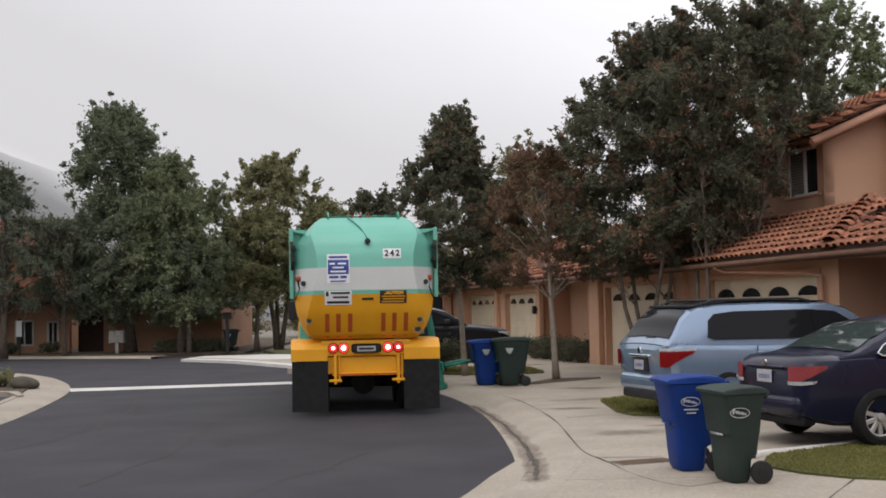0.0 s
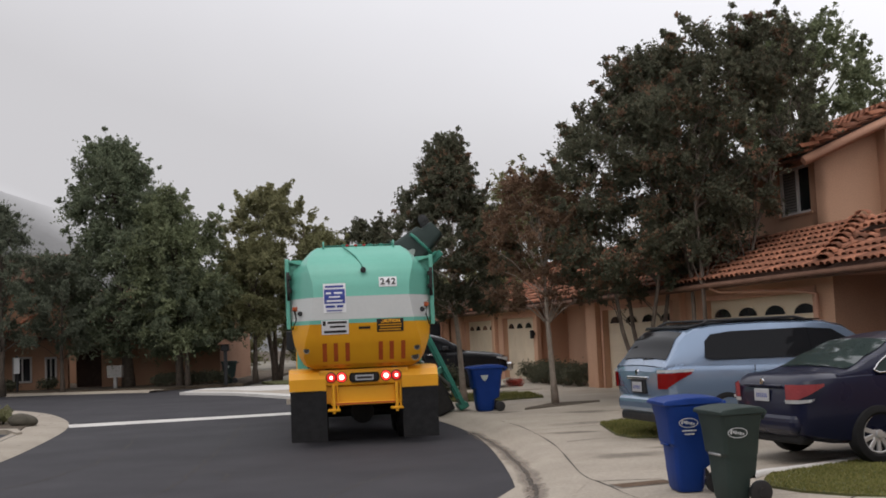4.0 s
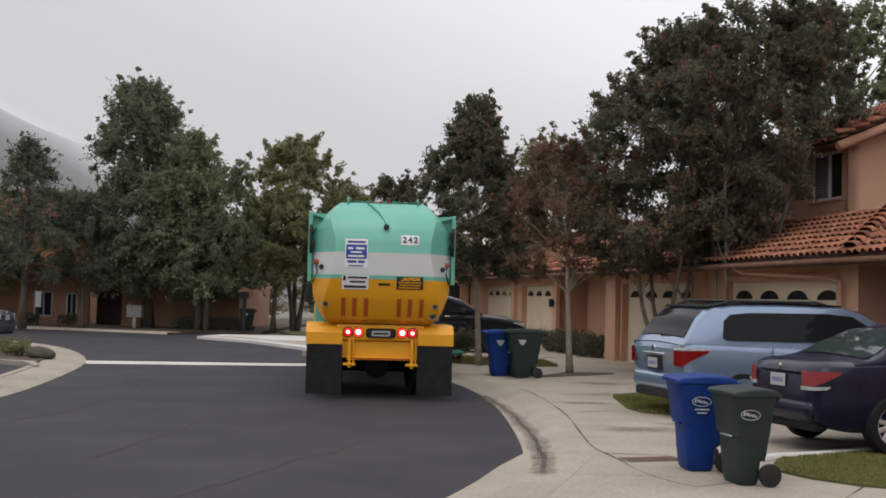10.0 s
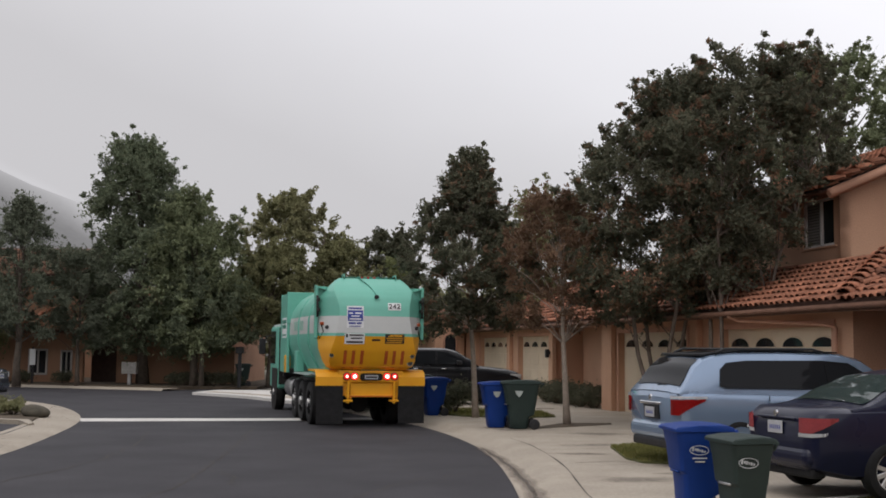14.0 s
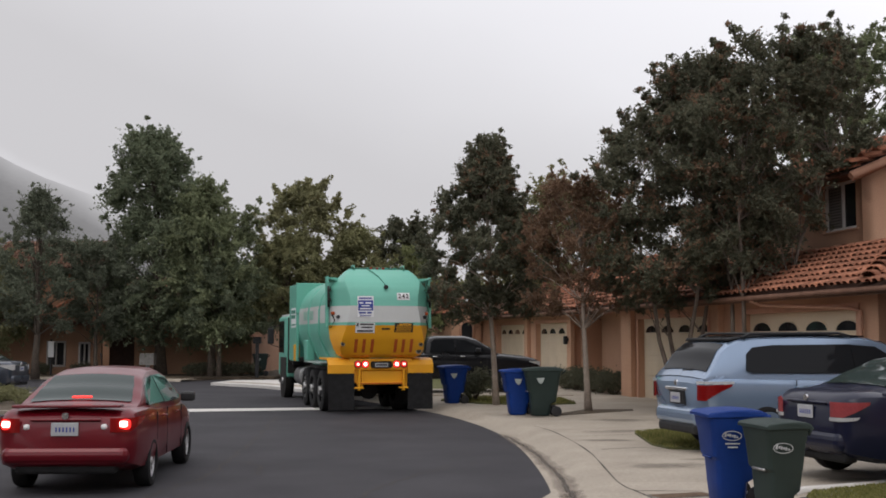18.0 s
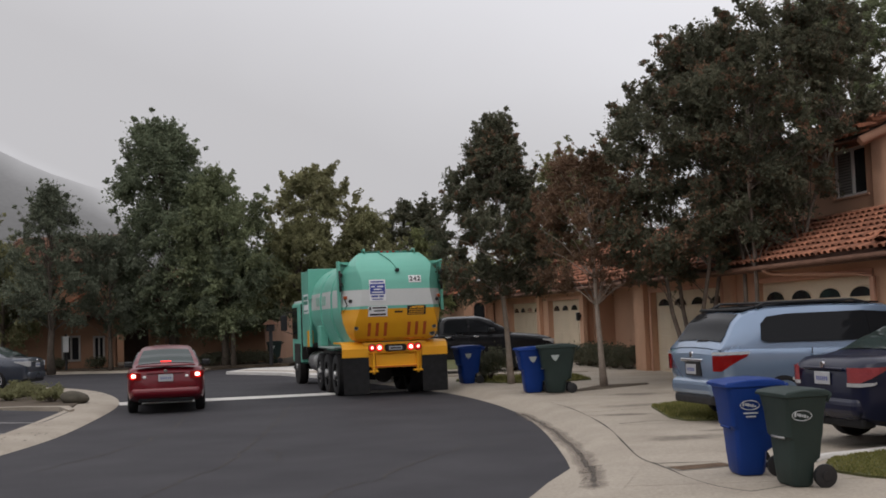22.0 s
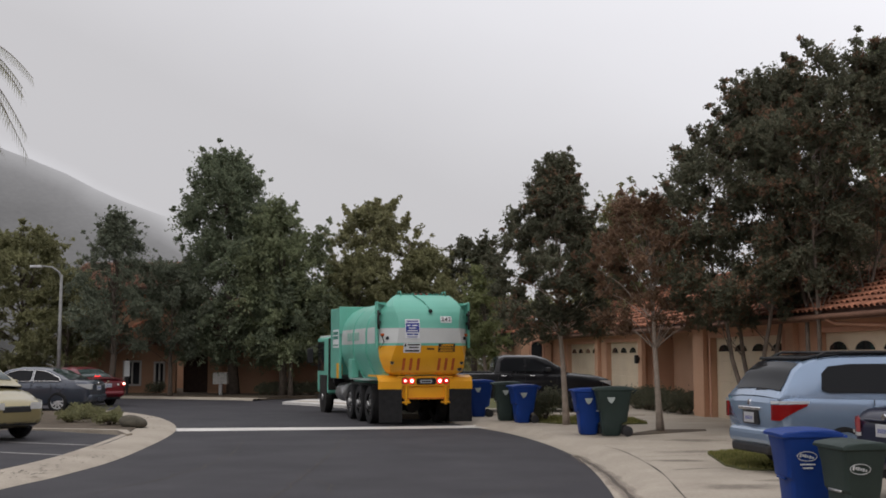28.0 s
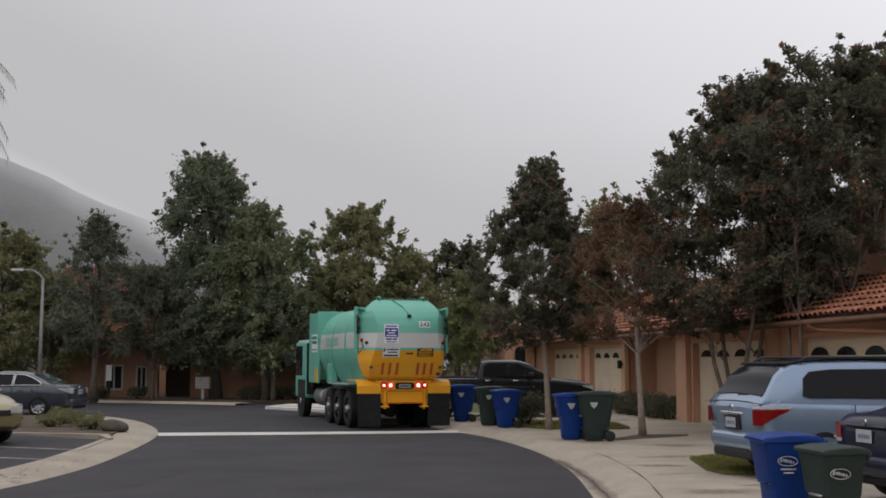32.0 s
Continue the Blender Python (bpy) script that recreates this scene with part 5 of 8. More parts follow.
# upper floor near the end, gabled towards the street's near end
wall_panel("wall", 1.5, 9.4, 2.7, 5.35, 2.0, 0.25, [(7.74, 9.22, 4.2, 5.28), (3.6, 5.2, 4.2, 5.28)], STUCCO, hs_, "upper stucco wall")
ug = bmesh.new()
prof = [(2.0, 2.7), (9.5, 2.7), (9.5, 5.35), (5.75, 5.35 + 3.75 * 0.42), (2.0, 5.35)]
f0 = [ug.verts.new((9.15, y, z)) for y, z in prof]
f1 = [ug.verts.new((9.4, y, z)) for y, z in prof]
ug.faces.new(f0)
ug.faces.new(f1)
for k in range(5):
    ug.faces.new((f0[k], f0[(k + 1) % 5], f1[(k + 1) % 5], f1[k]))
bmesh.ops.recalc_face_normals(ug, faces=ug.faces[:])
part("gable_wall", ug, STUCCO, hs_, "upper gable wall")
part("gable_wall", box(9.4, 9.75, 3.55, 9.4, 3.4, 5.9), STUCCO, hs_, "projecting stucco bay")
for u0, u1 in ((7.74, 9.22), (3.6, 5.2)):
    w_ = part("window", box(u0, u1, 2.12, 2.14, 4.2, 5.28), WINDOW, hs_, "white framed sliding window")
    fr = bmesh.new()
    for x0, x1, z0, z1 in ((u0, u0 + 0.06, 4.2, 5.28), (u1 - 0.06, u1, 4.2, 5.28), (u0, u1, 4.2, 4.26), (u0, u1, 5.22, 5.28), ((u0 + u1) / 2 - 0.03, (u0 + u1) / 2 + 0.03, 4.2, 5.28)):
        box(x0, x1, 2.06, 2.12, z0, z1, 0.004, 1, fr)
    part("frame", fr, WHITE, w_)
    part("sill", box(u0 - 0.04, u1 + 0.04, 1.97, 2.03, 4.15, 4.2, 0.01), STUCCO, w_)
    for k in range(15):
        z = 4.26 + 0.065 * k
        part("slat", box(u0 + 0.07, (u0 + u1) / 2 - 0.04, 2.105, 2.117, z, z + 0.05), GREY_BLIND, w_)
up_roof = part("roof", box(1.2, 9.4, 1.5, 2.0, 5.28, 5.34), WOOD_DARK, hs_, "upper terracotta tile roof")
tp = 0.42
cu, su = 1 / math.hypot(1, tp), tp / math.hypot(1, tp)
poly("roof_deck", [(1.0, 1.45, 5.32 - 0.05), (9.95, 1.45, 5.27), (9.95, 5.75, 5.27 + 4.3 * tp), (1.0, 5.75, 5.27 + 4.3 * tp)], TILE_UNDER, hs_)
poly("roof_deck", [(1.0, 10.05, 5.27), (9.95, 10.05, 5.27), (9.95, 5.75, 5.27 + 4.3 * tp), (1.0, 5.75, 5.27 + 4.3 * tp)], TILE_UNDER, hs_)
tiled(up_roof, (1.0, 1.45, 5.30), (1, 0, 0), (0, cu, su), 8.95, 4.65, seed=5)
rk = bmesh.new()
for v0, v1, z0, z1 in ((1.45, 5.75, 5.22, 5.22 + 4.3 * tp), (10.05, 5.75, 5.22, 5.22 + 4.3 * tp)):
    tube([(9.93, v0, z0 - 0.03), (9.93, v1, z1 - 0.03)], 0.11, 4, rk)
part("rake_board", rk, TRIM, hs_, "peach board along the gable")
ridge(up_roof, (9.88, 1.45, 5.36), (9.88, 5.75, 5.36 + 4.3 * tp))
# the far end: a gabled porch that stands out towards the street, with an arched niche
part("wall", box(-27.5, -20.2, -1.5, 4.0, 0.0, 2.9), STUCCO, hs_)
nt = bmesh.new()
pr = [(-1.5, 0.1), (-0.1, 0.1), (-0.1, 2.88), (-0.8, 3.4), (-1.5, 2.88)]
a0 = [nt.verts.new((-20.2, v, z)) for v, z in pr]
a1 = [nt.verts.new((-19.95, v, z)) for v, z in pr]
nt.faces.new(a0)
nt.faces.new(a1)
for k in range(5):
    nt.faces.new((a0[k], a0[(k + 1) % 5], a1[(k + 1) % 5], a1[k]))
bmesh.ops.recalc_face_normals(nt, faces=nt.faces[:])
part("gable_wall", nt, STUCCO, hs_, "small stucco gable")
# the niche is no hollow: its shade is a flat dark panel
poly("niche", [(-19.944, -1.02, 1.2), (-19.944, -0.52, 1.2)] + [(-19.944, -0.77 + 0.25 * math.cos(math.pi * k / 8), 2.25 + 0.25 * math.sin(math.pi * k / 8)) for k in range(9)], WINDOW, hs_, "flat dark arch standing for a shaded niche")
arch_ = [(-19.94, -0.77 + 0.31 * math.cos(math.pi * k / 8), 2.25 + 0.31 * math.sin(math.pi * k / 8)) for k in range(9)]
part("niche_frame", tube([(-19.94, -0.46, 1.2)] + arch_ + [(-19.94, -1.08, 1.2)], 0.05, 6), TRIM, hs_)
far_roof = part("roof", box(-27.5, -20.4, -1.2, 1.4, 2.9, 2.95), TILE_UNDER, hs_, "terracotta tile roof at the end of the row")
for v0, w in ((-1.85, 0.87), (0.25, -0.87)):
    poly("roof_deck", [(-27.9, v0, 2.86), (-19.7, v0, 2.86), (-19.7, -0.8, 3.47), (-27.9, -0.8, 3.47)], TILE_UNDER, hs_)
    tiled(far_roof, (-27.9, v0, 2.88), (1, 0, 0), (0, w, 0.49), 8.2, 1.3, seed=6)
ridge(far_roof, (-27.9, -0.8, 3.52), (-19.7, -0.8, 3.52))
part("wall", box(-27.5, -20.4, 1.0, 1.2, 2.6, 3.4), STUCCO, hs_)
poly("roof_deck", [(-27.9, 0.7, 3.3), (-20.2, 0.7, 3.3), (-20.2, 3.6, 4.75), (-27.9, 3.6, 4.75)], TILE_UNDER, hs_)
tiled(far_roof, (-27.9, 0.7, 3.32), (1, 0, 0), (0, 0.894, 0.447), 7.7, 3.2, seed=16)
tiled(far_roof, (-20.8, 2.0, 3.8), (1, 0, 0), (0, 0.894, 0.447), 22.0, 2.6, seed=7)
part("wall", box(-20.4, 1.2, 2.1, 2.3, 2.6, 3.75), STUCCO, hs_)
poly("roof_deck", [(-20.8, 2.0, 3.79), (1.2, 2.0, 3.79), (1.2, 4.4, 4.98), (-20.8, 4.4, 4.98)], TILE_UNDER, hs_)
part("rear_wall", box(-27.5, 13.2, 9.3, 9.5, 0.0, 5.3), STUCCO, hs_)

# wall lamp beside a garage
wl_ = thing("wall_lamp", HOUSE @ pose(-5.5, -0.2, 1.75), "small dark wall lantern on the stucco", "lamp")
part("bracket", box(-0.03, 0.03, 0.0, 0.1, -0.05, 0.05, 0.01), BLACK, wl_)
part("lantern", box(-0.07, 0.07, -0.13, 0.0, -0.16, 0.12, 0.02), BLACK, wl_)

# the house across the street
FRAME_DULL = mat("dull_white_frame", (0.42, 0.40, 0.38), 0.6, vary=0.1)
h2 = thing("house", pose(0, 52, 0), "orange stucco house behind street trees across the road", "house")
wall_panel("wall", -22.5, -10.2, 0.0, 2.4, 0.0, 0.25, [(-19.74, -18.84, 0.45, 1.65), (-18.25, -17.7, 0.3, 1.6), (-17.2, -15.65, 0.0, 2.1)], STUCCO_DARK, h2)
part("wall", box(-22.4, -17.3, 0.4, 0.65, 2.4, 5.0), STUCCO_DARK, h2, "upper stucco wall")
part("wall", box(-22.5, -22.25, 0.25, 8, 0.0, 2.4), STUCCO_DARK, h2)
part("wall", box(-10.45, -10.2, 0.25, 8, 0.0, 2.4), STUCCO_DARK, h2)
part("rear_wall", box(-22.5, -10.2, 8.0, 8.2, 0.0, 5.0), STUCCO_DARK, h2)
# a very dark panel closes the back of the entry
part("entry", box(-17.2, -15.65, 1.2, 1.3, 0.0, 2.1), mat("dark_entry_panel", (0.05, 0.03, 0.022), 0.7, vary=0.3), h2, "dark recessed entry")
for u0, u1, z0, z1 in ((-19.74, -18.84, 0.45, 1.65), (-18.25, -17.7, 0.3, 1.6)):
    w_ = part("window", box(u0, u1, 0.1, 0.12, z0, z1), WINDOW, h2)
    fr = bmesh.new()
    for x0, x1, a, b in ((u0, u0 + 0.09, z0, z1), (u1 - 0.09, u1, z0, z1), (u0, u1, z0, z0 + 0.09), (u0, u1, z1 - 0.09, z1), ((u0 + u1) / 2 - 0.03, (u0 + u1) / 2 + 0.03, z0, z1)):
        box(x0, x1, -0.03, 0.08, a, b, 0.005, 1, fr)
    part("frame", fr, FRAME_DULL, w_)
r2 = part("roof", box(-23.0, -9.8, -0.5, 0.3, 2.36, 2.44), WOOD_DARK, h2, "terracotta tile roof of the far house")
tiled(r2, (-23.1, -0.6, 2.45), (1, 0, 0), (0, 0.9, 0.43), 13.3, 3.6, seed=8, clay=TILE_DARKENED)
poly("roof_deck", [(-23.1, -0.6, 2.43), (-9.8, -0.6, 2.43), (-9.8, 2.7, 4.0), (-23.1, 2.7, 4.0)], TILE_UNDER, h2)
r3 = part("roof", box(-22.8, -16.9, -0.2, 0.4, 4.94, 5.0), WOOD_DARK, h2)
tiled(r3, (-22.9, -0.2, 5.02), (1, 0, 0), (0, 0.9, 0.43), 6.1, 3.6, seed=9, clay=TILE_DARKENED)
poly("roof_deck", [(-22.9, -0.2, 5.0), (-16.8, -0.2, 5.0), (-16.8, 3.1, 6.57), (-22.9, 3.1, 6.57)], TILE_UNDER, h2)
gb = bmesh.new()
g0 = [gb.verts.new(p) for p in ((-20.3, -0.35, 2.4), (-16.3, -0.35, 2.4), (-18.3, -0.35, 3.4))]
g1 = [gb.verts.new(p) for p in ((-20.3, 0.3, 2.4), (-16.3, 0.3, 2.4), (-18.3, 0.3, 3.4))]
gb.faces.new(g0)
gb.faces.new(g1)
for k in range(3):
    gb.faces.new((g0[k], g0[(k + 1) % 3], g1[(k + 1) % 3], g1[k]))
bmesh.ops.recalc_face_normals(gb, faces=gb.faces[:])
part("gable_wall", gb, STUCCO_DARK, h2)
for a, b in (((-20.6, -0.45, 2.35), (-18.3, -0.45, 3.52)), ((-16.0, -0.45, 2.35), (-18.3, -0.45, 3.52))):
    ridge(r2, a, b)

# street furniture
MAIL_DOOR = mat("dull_mail_door", (0.33, 0.32, 0.30), 0.6)
mb = thing("mailbox_cluster", pose(-14.3, 49.5, 0.13) @ Matrix.Diagonal((0.8, 0.8, 0.86, 1)), "pale cluster mailbox on a post before the house", "mailbox")
part("post", box(-0.09, 0.09, -0.09, 0.09, 0, 0.55, 0.01), STEEL, mb)
cab_ = part("cabinet", box(-0.4, 0.4, -0.22, 0.22, 0.55, 1.15, 0.02, 2), mat("pale_grey_paint", (0.36, 0.34, 0.32), 0.5, vary=0.1), mb)
for c in range(4):
    for r_ in range(3):
        part("mail_door", box(-0.37 + c * 0.19, -0.2 + c * 0.19, -0.232, -0.222, 0.6 + r_ * 0.18, 0.76 + r_ * 0.18, 0.004), MAIL_DOOR, cab_)
ki = thing("lantern_post", pose(-9.3, 48.6, 0.1), "dark timber lantern post with a small roof", "lamp post")
part("post", box(-0.07, 0.07, -0.07, 0.07, 0, 1.5, 0.01), BLACK, ki)
part("lantern", box(-0.16, 0.16, -0.16, 0.16, 1.45, 1.75, 0.02), BLACK, ki)
cap = bmesh.new()
bmesh.ops.create_cone(cap, cap_ends=True, segments=4, radius1=0.42, radius2=0.05, depth=0.22)
bmesh.ops.transform(cap, matrix=pose(0, 0, 1.85, 0, 0, 45), verts=cap.verts)
part("cap", cap, WOOD_DARK, ki)
sn = thing("street_sign", pose(-18.85, 50.2, 0.13), "white notice board on a post", "sign")
part("post", box(-0.04, 0.04, -0.04, 0.04, 0, 1.6, 0.005), BLACK, sn)
part("board", box(-0.13, 0.13, -0.06, -0.03, 0.8, 1.5, 0.01), SIGN_WHITE, sn)

lp = thing("street_lamp", pose(-19.2, 43.6, 0.0), "grey steel street lamp with a curved arm", "street lamp")
b = tube([(0, 0, 0), (0, 0, 5.1)], [0.085, 0.055], 10)
part("pole", b, mat("galvanised_steel", (0.24, 0.24, 0.235), 0.6, 0.3, vary=0.2), lp)
b = tube([(0, 0, 4.95), (-0.1, 0, 5.2), (-0.4, 0, 5.4), (-0.85, 0, 5.45)], [0.05, 0.045, 0.04, 0.035], 8)
part("arm", b, bpy.data.materials["galvanised_steel"], lp)
part("head", box(-1.3, -0.8, -0.1, 0.1, 5.38, 5.48, 0.03, 2), mat("lamp_head_grey", (0.55, 0.55, 0.55), 0.4), lp)
part("base", box(-0.16, 0.16, -0.16, 0.16, 0.0, 0.12, 0.02), CONCRETE, lp)


# ---- the refuse truck: x to its right, y ahead, z up from the road, its tailgate at y = 0 ----
truck = thing("garbage_truck", pose(-1.3, 19.35, 0, 0, 0, 6.2), "mint green, white and yellow side-loading garbage truck with lit tail lamps", "truck")
# height, half width at the frame, half width at the back, bulge behind the frame
GATE = [(1.34, 0.90, 0.84, 0.26), (1.42, 1.02, 0.97, 0.38), (1.55, 1.10, 1.02, 0.46), (1.8, 1.19, 0.99, 0.58), (2.11, 1.235, 0.90, 0.66), (2.18, 1.235, 0.885, 0.665), (2.57, 1.235, 0.82, 0.66),
        (2.8, 1.235, 0.83, 0.62), (3.0, 1.20, 0.88, 0.54), (3.14, 1.10, 0.92, 0.44), (3.22, 1.02, 0.91, 0.36), (3.30, 0.95, 0.88, 0.26), (3.40, 0.85, 0.80, 0.10), (3.47, 0.74, 0.72, 0.0)]


def gate_at(z):
    for a, b in zip(GATE, GATE[1:]):
        if z <= b[0]:
            k = (z - a[0]) / (b[0] - a[0])
            return [a[i] + k * (b[i] - a[i]) for i in (1, 2, 3)]
    return GATE[-1][1:]


def gate_band(name, z0, z1, material, label=""):
    b = bmesh.new()
    zs = [z0] + [g[0] for g in GATE if z0 < g[0] < z1] + [z1]
    zs = sorted({round(a + (c - a) * k / 3, 4) for a, c in zip(zs, zs[1:]) for k in range(4)})
    rows = []
    for z in zs:
        w0, w1, d = gate_at(z)
        pts = [(-w0, 0.0)]
        for k in range(11):
            q = -1 + 2 * k / 10
            pts.append((w1 * q, -d - 0.05 * (1 - q * q)))
        pts.append((w0, 0.0))
        rows.append([b.verts.new((x, y, z)) for x, y in pts])
    for r0, r1 in zip(rows, rows[1:]):
        for k in range(len(r0) - 1):
            b.faces.new((r0[k], r0[k + 1], r1[k + 1], r1[k]))
    for top, row in ((False, rows[0]), (True, rows[-1])):
        if (not top and z0 < 1.4) or (top and z1 > 3.4):
            b.faces.new(row)
    bmesh.ops.recalc_face_normals(b, faces=b.faces[:])
    return part(name, shade(b, 24), material, truck, label)


gate_band("tailgate_upper", 2.57, 3.47, TRUCK_GREEN, "mint green domed tailgate")
gate_band("tailgate_band", 2.18, 2.57, TRUCK_WHITE, "dull white band")
gate_band("tailgate_line", 2.11, 2.18, TRUCK_GREEN, "thin mint green line")
yellow = gate_band("tailgate_lower", 1.34, 2.11, TRUCK_YELLOW, "golden yellow lower tailgate")


def on_gate(name, x0, x1, z0, z1, lift, material, parent=None, label=""):
    """A decal that follows the tailgate's bulge."""
    b = bmesh.new()
    rows = []
    nx, nz = 4, 4
    for j in range(nz + 1):
        z = z0 + (z1 - z0) * j / nz
        w0, w1, d = gate_at(z)
        rows.append([b.verts.new((x0 + (x1 - x0) * i / nx, -d - 0.05 * (1 - ((x0 + (x1 - x0) * i / nx) / w1) ** 2) - lift, z)) for i in range(nx + 1)])
    for r0, r1 in zip(rows, rows[1:]):
        for k in range(nx):
            b.faces.new((r0[k], r0[k + 1], r1[k + 1], r1[k]))
    return part(name, b, material, parent or truck, label)


for x in (-0.66, -0.47, -0.27, 0.30, 0.49, 0.69):
    on_gate("red_stripe", x - 0.037, x + 0.037, 1.38, 1.78, 0.006, STRIPE_RED, yellow)
# notice in blue and white; its small print is bars
nb = on_gate("notice", -0.655, -0.27, 2.30, 2.80, 0.006, SIGN_WHITE, label="white and blue warning notice")
on_gate("blue_field", -0.64, -0.285, 2.455, 2.70, 0.010, SIGN_BLUE, nb)
for x0, x1, z0, z1, m in ((-0.62, -0.31, 2.73, 2.765, SIGN_BLUE), (-0.61, -0.52, 2.62, 2.65, SIGN_WHITE), (-0.47, -0.33, 2.62, 2.65, SIGN_WHITE), (-0.56, -0.37, 2.555, 2.58, SIGN_WHITE), (-0.60, -0.33, 2.485, 2.515, SIGN_WHITE),
                          (-0.62, -0.46, 2.385, 2.425, SIGN_BLUE), (-0.43, -0.32, 2.385, 2.425, SIGN_BLUE), (-0.60, -0.34, 2.325, 2.345, SIGN_BLUE)):
    on_gate("print_bar", x0, x1, z0, z1, 0.013, m, nb)
lb = on_gate("notice", -0.70, -0.24, 1.93, 2.17, 0.007, SIGN_WHITE, label="white lettered panel")
for x0, x1, z0, z1 in ((-0.68, -0.63, 2.08, 2.16), (-0.60, -0.27, 2.115, 2.15), (-0.56, -0.30, 2.045, 2.075), (-0.66, -0.28, 1.955, 1.995)):
    on_gate("print_bar", x0, x1, z0, z1, 0.012, SIGN_BLACK, lb)
ct = on_gate("notice", 0.24, 0.70, 1.945, 2.165, 0.007, SIGN_BLACK, label="black caution panel with yellow lettering")
for x0, x1, z0, z1 in ((0.27, 0.67, 2.055, 2.075), (0.29, 0.66, 2.01, 2.03), (0.27, 0.65, 1.965, 1.985)):
    on_gate("print_bar", x0, x1, z0, z1, 0.012, TRUCK_YELLOW, ct)
on_gate("badge", -0.07, 0.13, 2.005, 2.045, 0.008, SIGN_BLACK, label="small black badge")
pn = on_gate("number_panel", 0.305, 0.615, 2.715, 2.885, 0.008, SIGN_WHITE, label="white fleet number panel")


def text_mesh(body, size, material, parent, m, name="lettering"):
    cu_ = bpy.data.curves.new("txt", "FONT")
    cu_.body, cu_.size, cu_.align_x, cu_.align_y, cu_.extrude, cu_.offset = body, size, "CENTER", "CENTER", 0.001, 0.004
    tmp = bpy.data.objects.new("txt", cu_)
    me = bpy.data.meshes.new_from_object(tmp)
    bpy.data.objects.remove(tmp)
    bpy.data.curves.remove(cu_)
    me.materials.clear()
    me.materials.append(material)
    ob = new(name, me)
    ob.parent = parent
    ob.matrix_basis = m
    return ob


_, w1_, d_ = gate_at(2.8)
for k, ch in enumerate("242"):
    x = 0.365 + 0.095 * k
    text_mesh(ch, 0.15, SIGN_BLACK, pn, pose(x, -d_ - 0.05 * (1 - (x / w1_) ** 2) - 0.014, 2.80, 90 - 12, 0, -4), "digit")
text_mesh("CAUTION", 0.075, TRUCK_YELLOW, ct, pose(0.47, -gate_at(2.12)[2] - 0.05 * 0.75 - 0.02, 2.122, 90, 0, -3))

# flat wings of the rear frame
for s in (-1, 1):
    wg = bmesh.new()
    box(*sorted((s * 1.235, s * 1.305)), -0.10, 0.06, 2.05, 3.28, 0.01, 1, wg)
    fl = [(s * 1.30, -0.10, 3.28), (s * 1.02, -0.08, 3.20), (s * 1.02, 0.06, 3.20), (s * 1.30, 0.06, 3.30)]
    vs = [wg.verts.new(p) for p in fl] + [wg.verts.new((x, y, z - 0.03)) for x, y, z in fl]
    for f in ((0, 1, 2, 3), (7, 6, 5, 4), (0, 4, 5, 1), (1, 5, 6, 2), (2, 6, 7, 3), (3, 7, 4, 0)):
        wg.faces.new([vs[i] for i in f])
    bmesh.ops.recalc_face_normals(wg, faces=wg.faces[:])
    part("rear_frame", wg, TRUCK_GREEN, truck)
    gp = bmesh.new()
    for y in (0.02, 0.05):
        gp.faces.new([gp.verts.new((s * x, y, z)) for x, z in ((0.92, 3.26), (1.27, 3.27), (1.27, 2.06), (1.0, 2.06))])
    bmesh.ops.recalc_face_normals(gp, faces=gp.faces[:])
    part("gusset_plate", gp, TRUCK_GREEN, truck)
    # hinge cylinder, marker lamps
    hb = tube([(s * 1.26, -0.14, 3.05), (s * 1.25, -0.16, 2.55)], 0.03, 8)
    part("tailgate_ram", hb, CHASSIS, truck)
    for z in (2.95, 2.72):
        part("lug", box(*sorted((s * 1.2, s * 1.27)), -0.2, -0.06, z - 0.04, z + 0.04, 0.01), CHASSIS, truck)
    mk = part("marker_lamp", box(*sorted((s * 1.10, s * 1.20)), -0.22, -0.14, 2.36, 2.44, 0.02, 2), AMBER, truck, "amber marker lamp")
    part("lamp_stalk", tube([(s * 1.16, -0.15, 2.36), (s * 1.13, -0.30, 2.22), (s * 1.2, -0.16, 2.05)], 0.014, 6), CHASSIS, truck)
    rd = disc(s * 1.06, -0.36, 2.31, 0.045, 0.05, "y", 14)
    part("work_lamp", rd, BLACK, truck)

# tank body with a ribbed round top


def tank_band(name, y0, y1, z0, z1, material, label=""):
    """A stretch of the tank's skin between two heights."""
    b = bmesh.new()

    def half(z):
        if z >= 2.35:
            k = (z - 2.35) / 1.07
            return 1.17 * max(0.0, 1 - k ** 2.6) ** 0.5
        return 1.17 - 0.42 * max(0.0, (1.95 - z) / 0.9) ** 1.3

    n = 10
    zs = [z0 + (z1 - z0) * k / n for k in range(n + 1)]
    for s in (-1, 1):
        rows = [[b.verts.new((s * half(z), y, z)) for z in zs] for y in (y0, y1)]
        for k in range(n):
            b.faces.new((rows[0][k], rows[0][k + 1], rows[1][k + 1], rows[1][k]))
    bmesh.ops.recalc_face_normals(b, faces=b.faces[:])
    bmesh.ops.remove_doubles(b, verts=b.verts, dist=0.004)
    return part(name, shade(b, 40), material, truck, label)


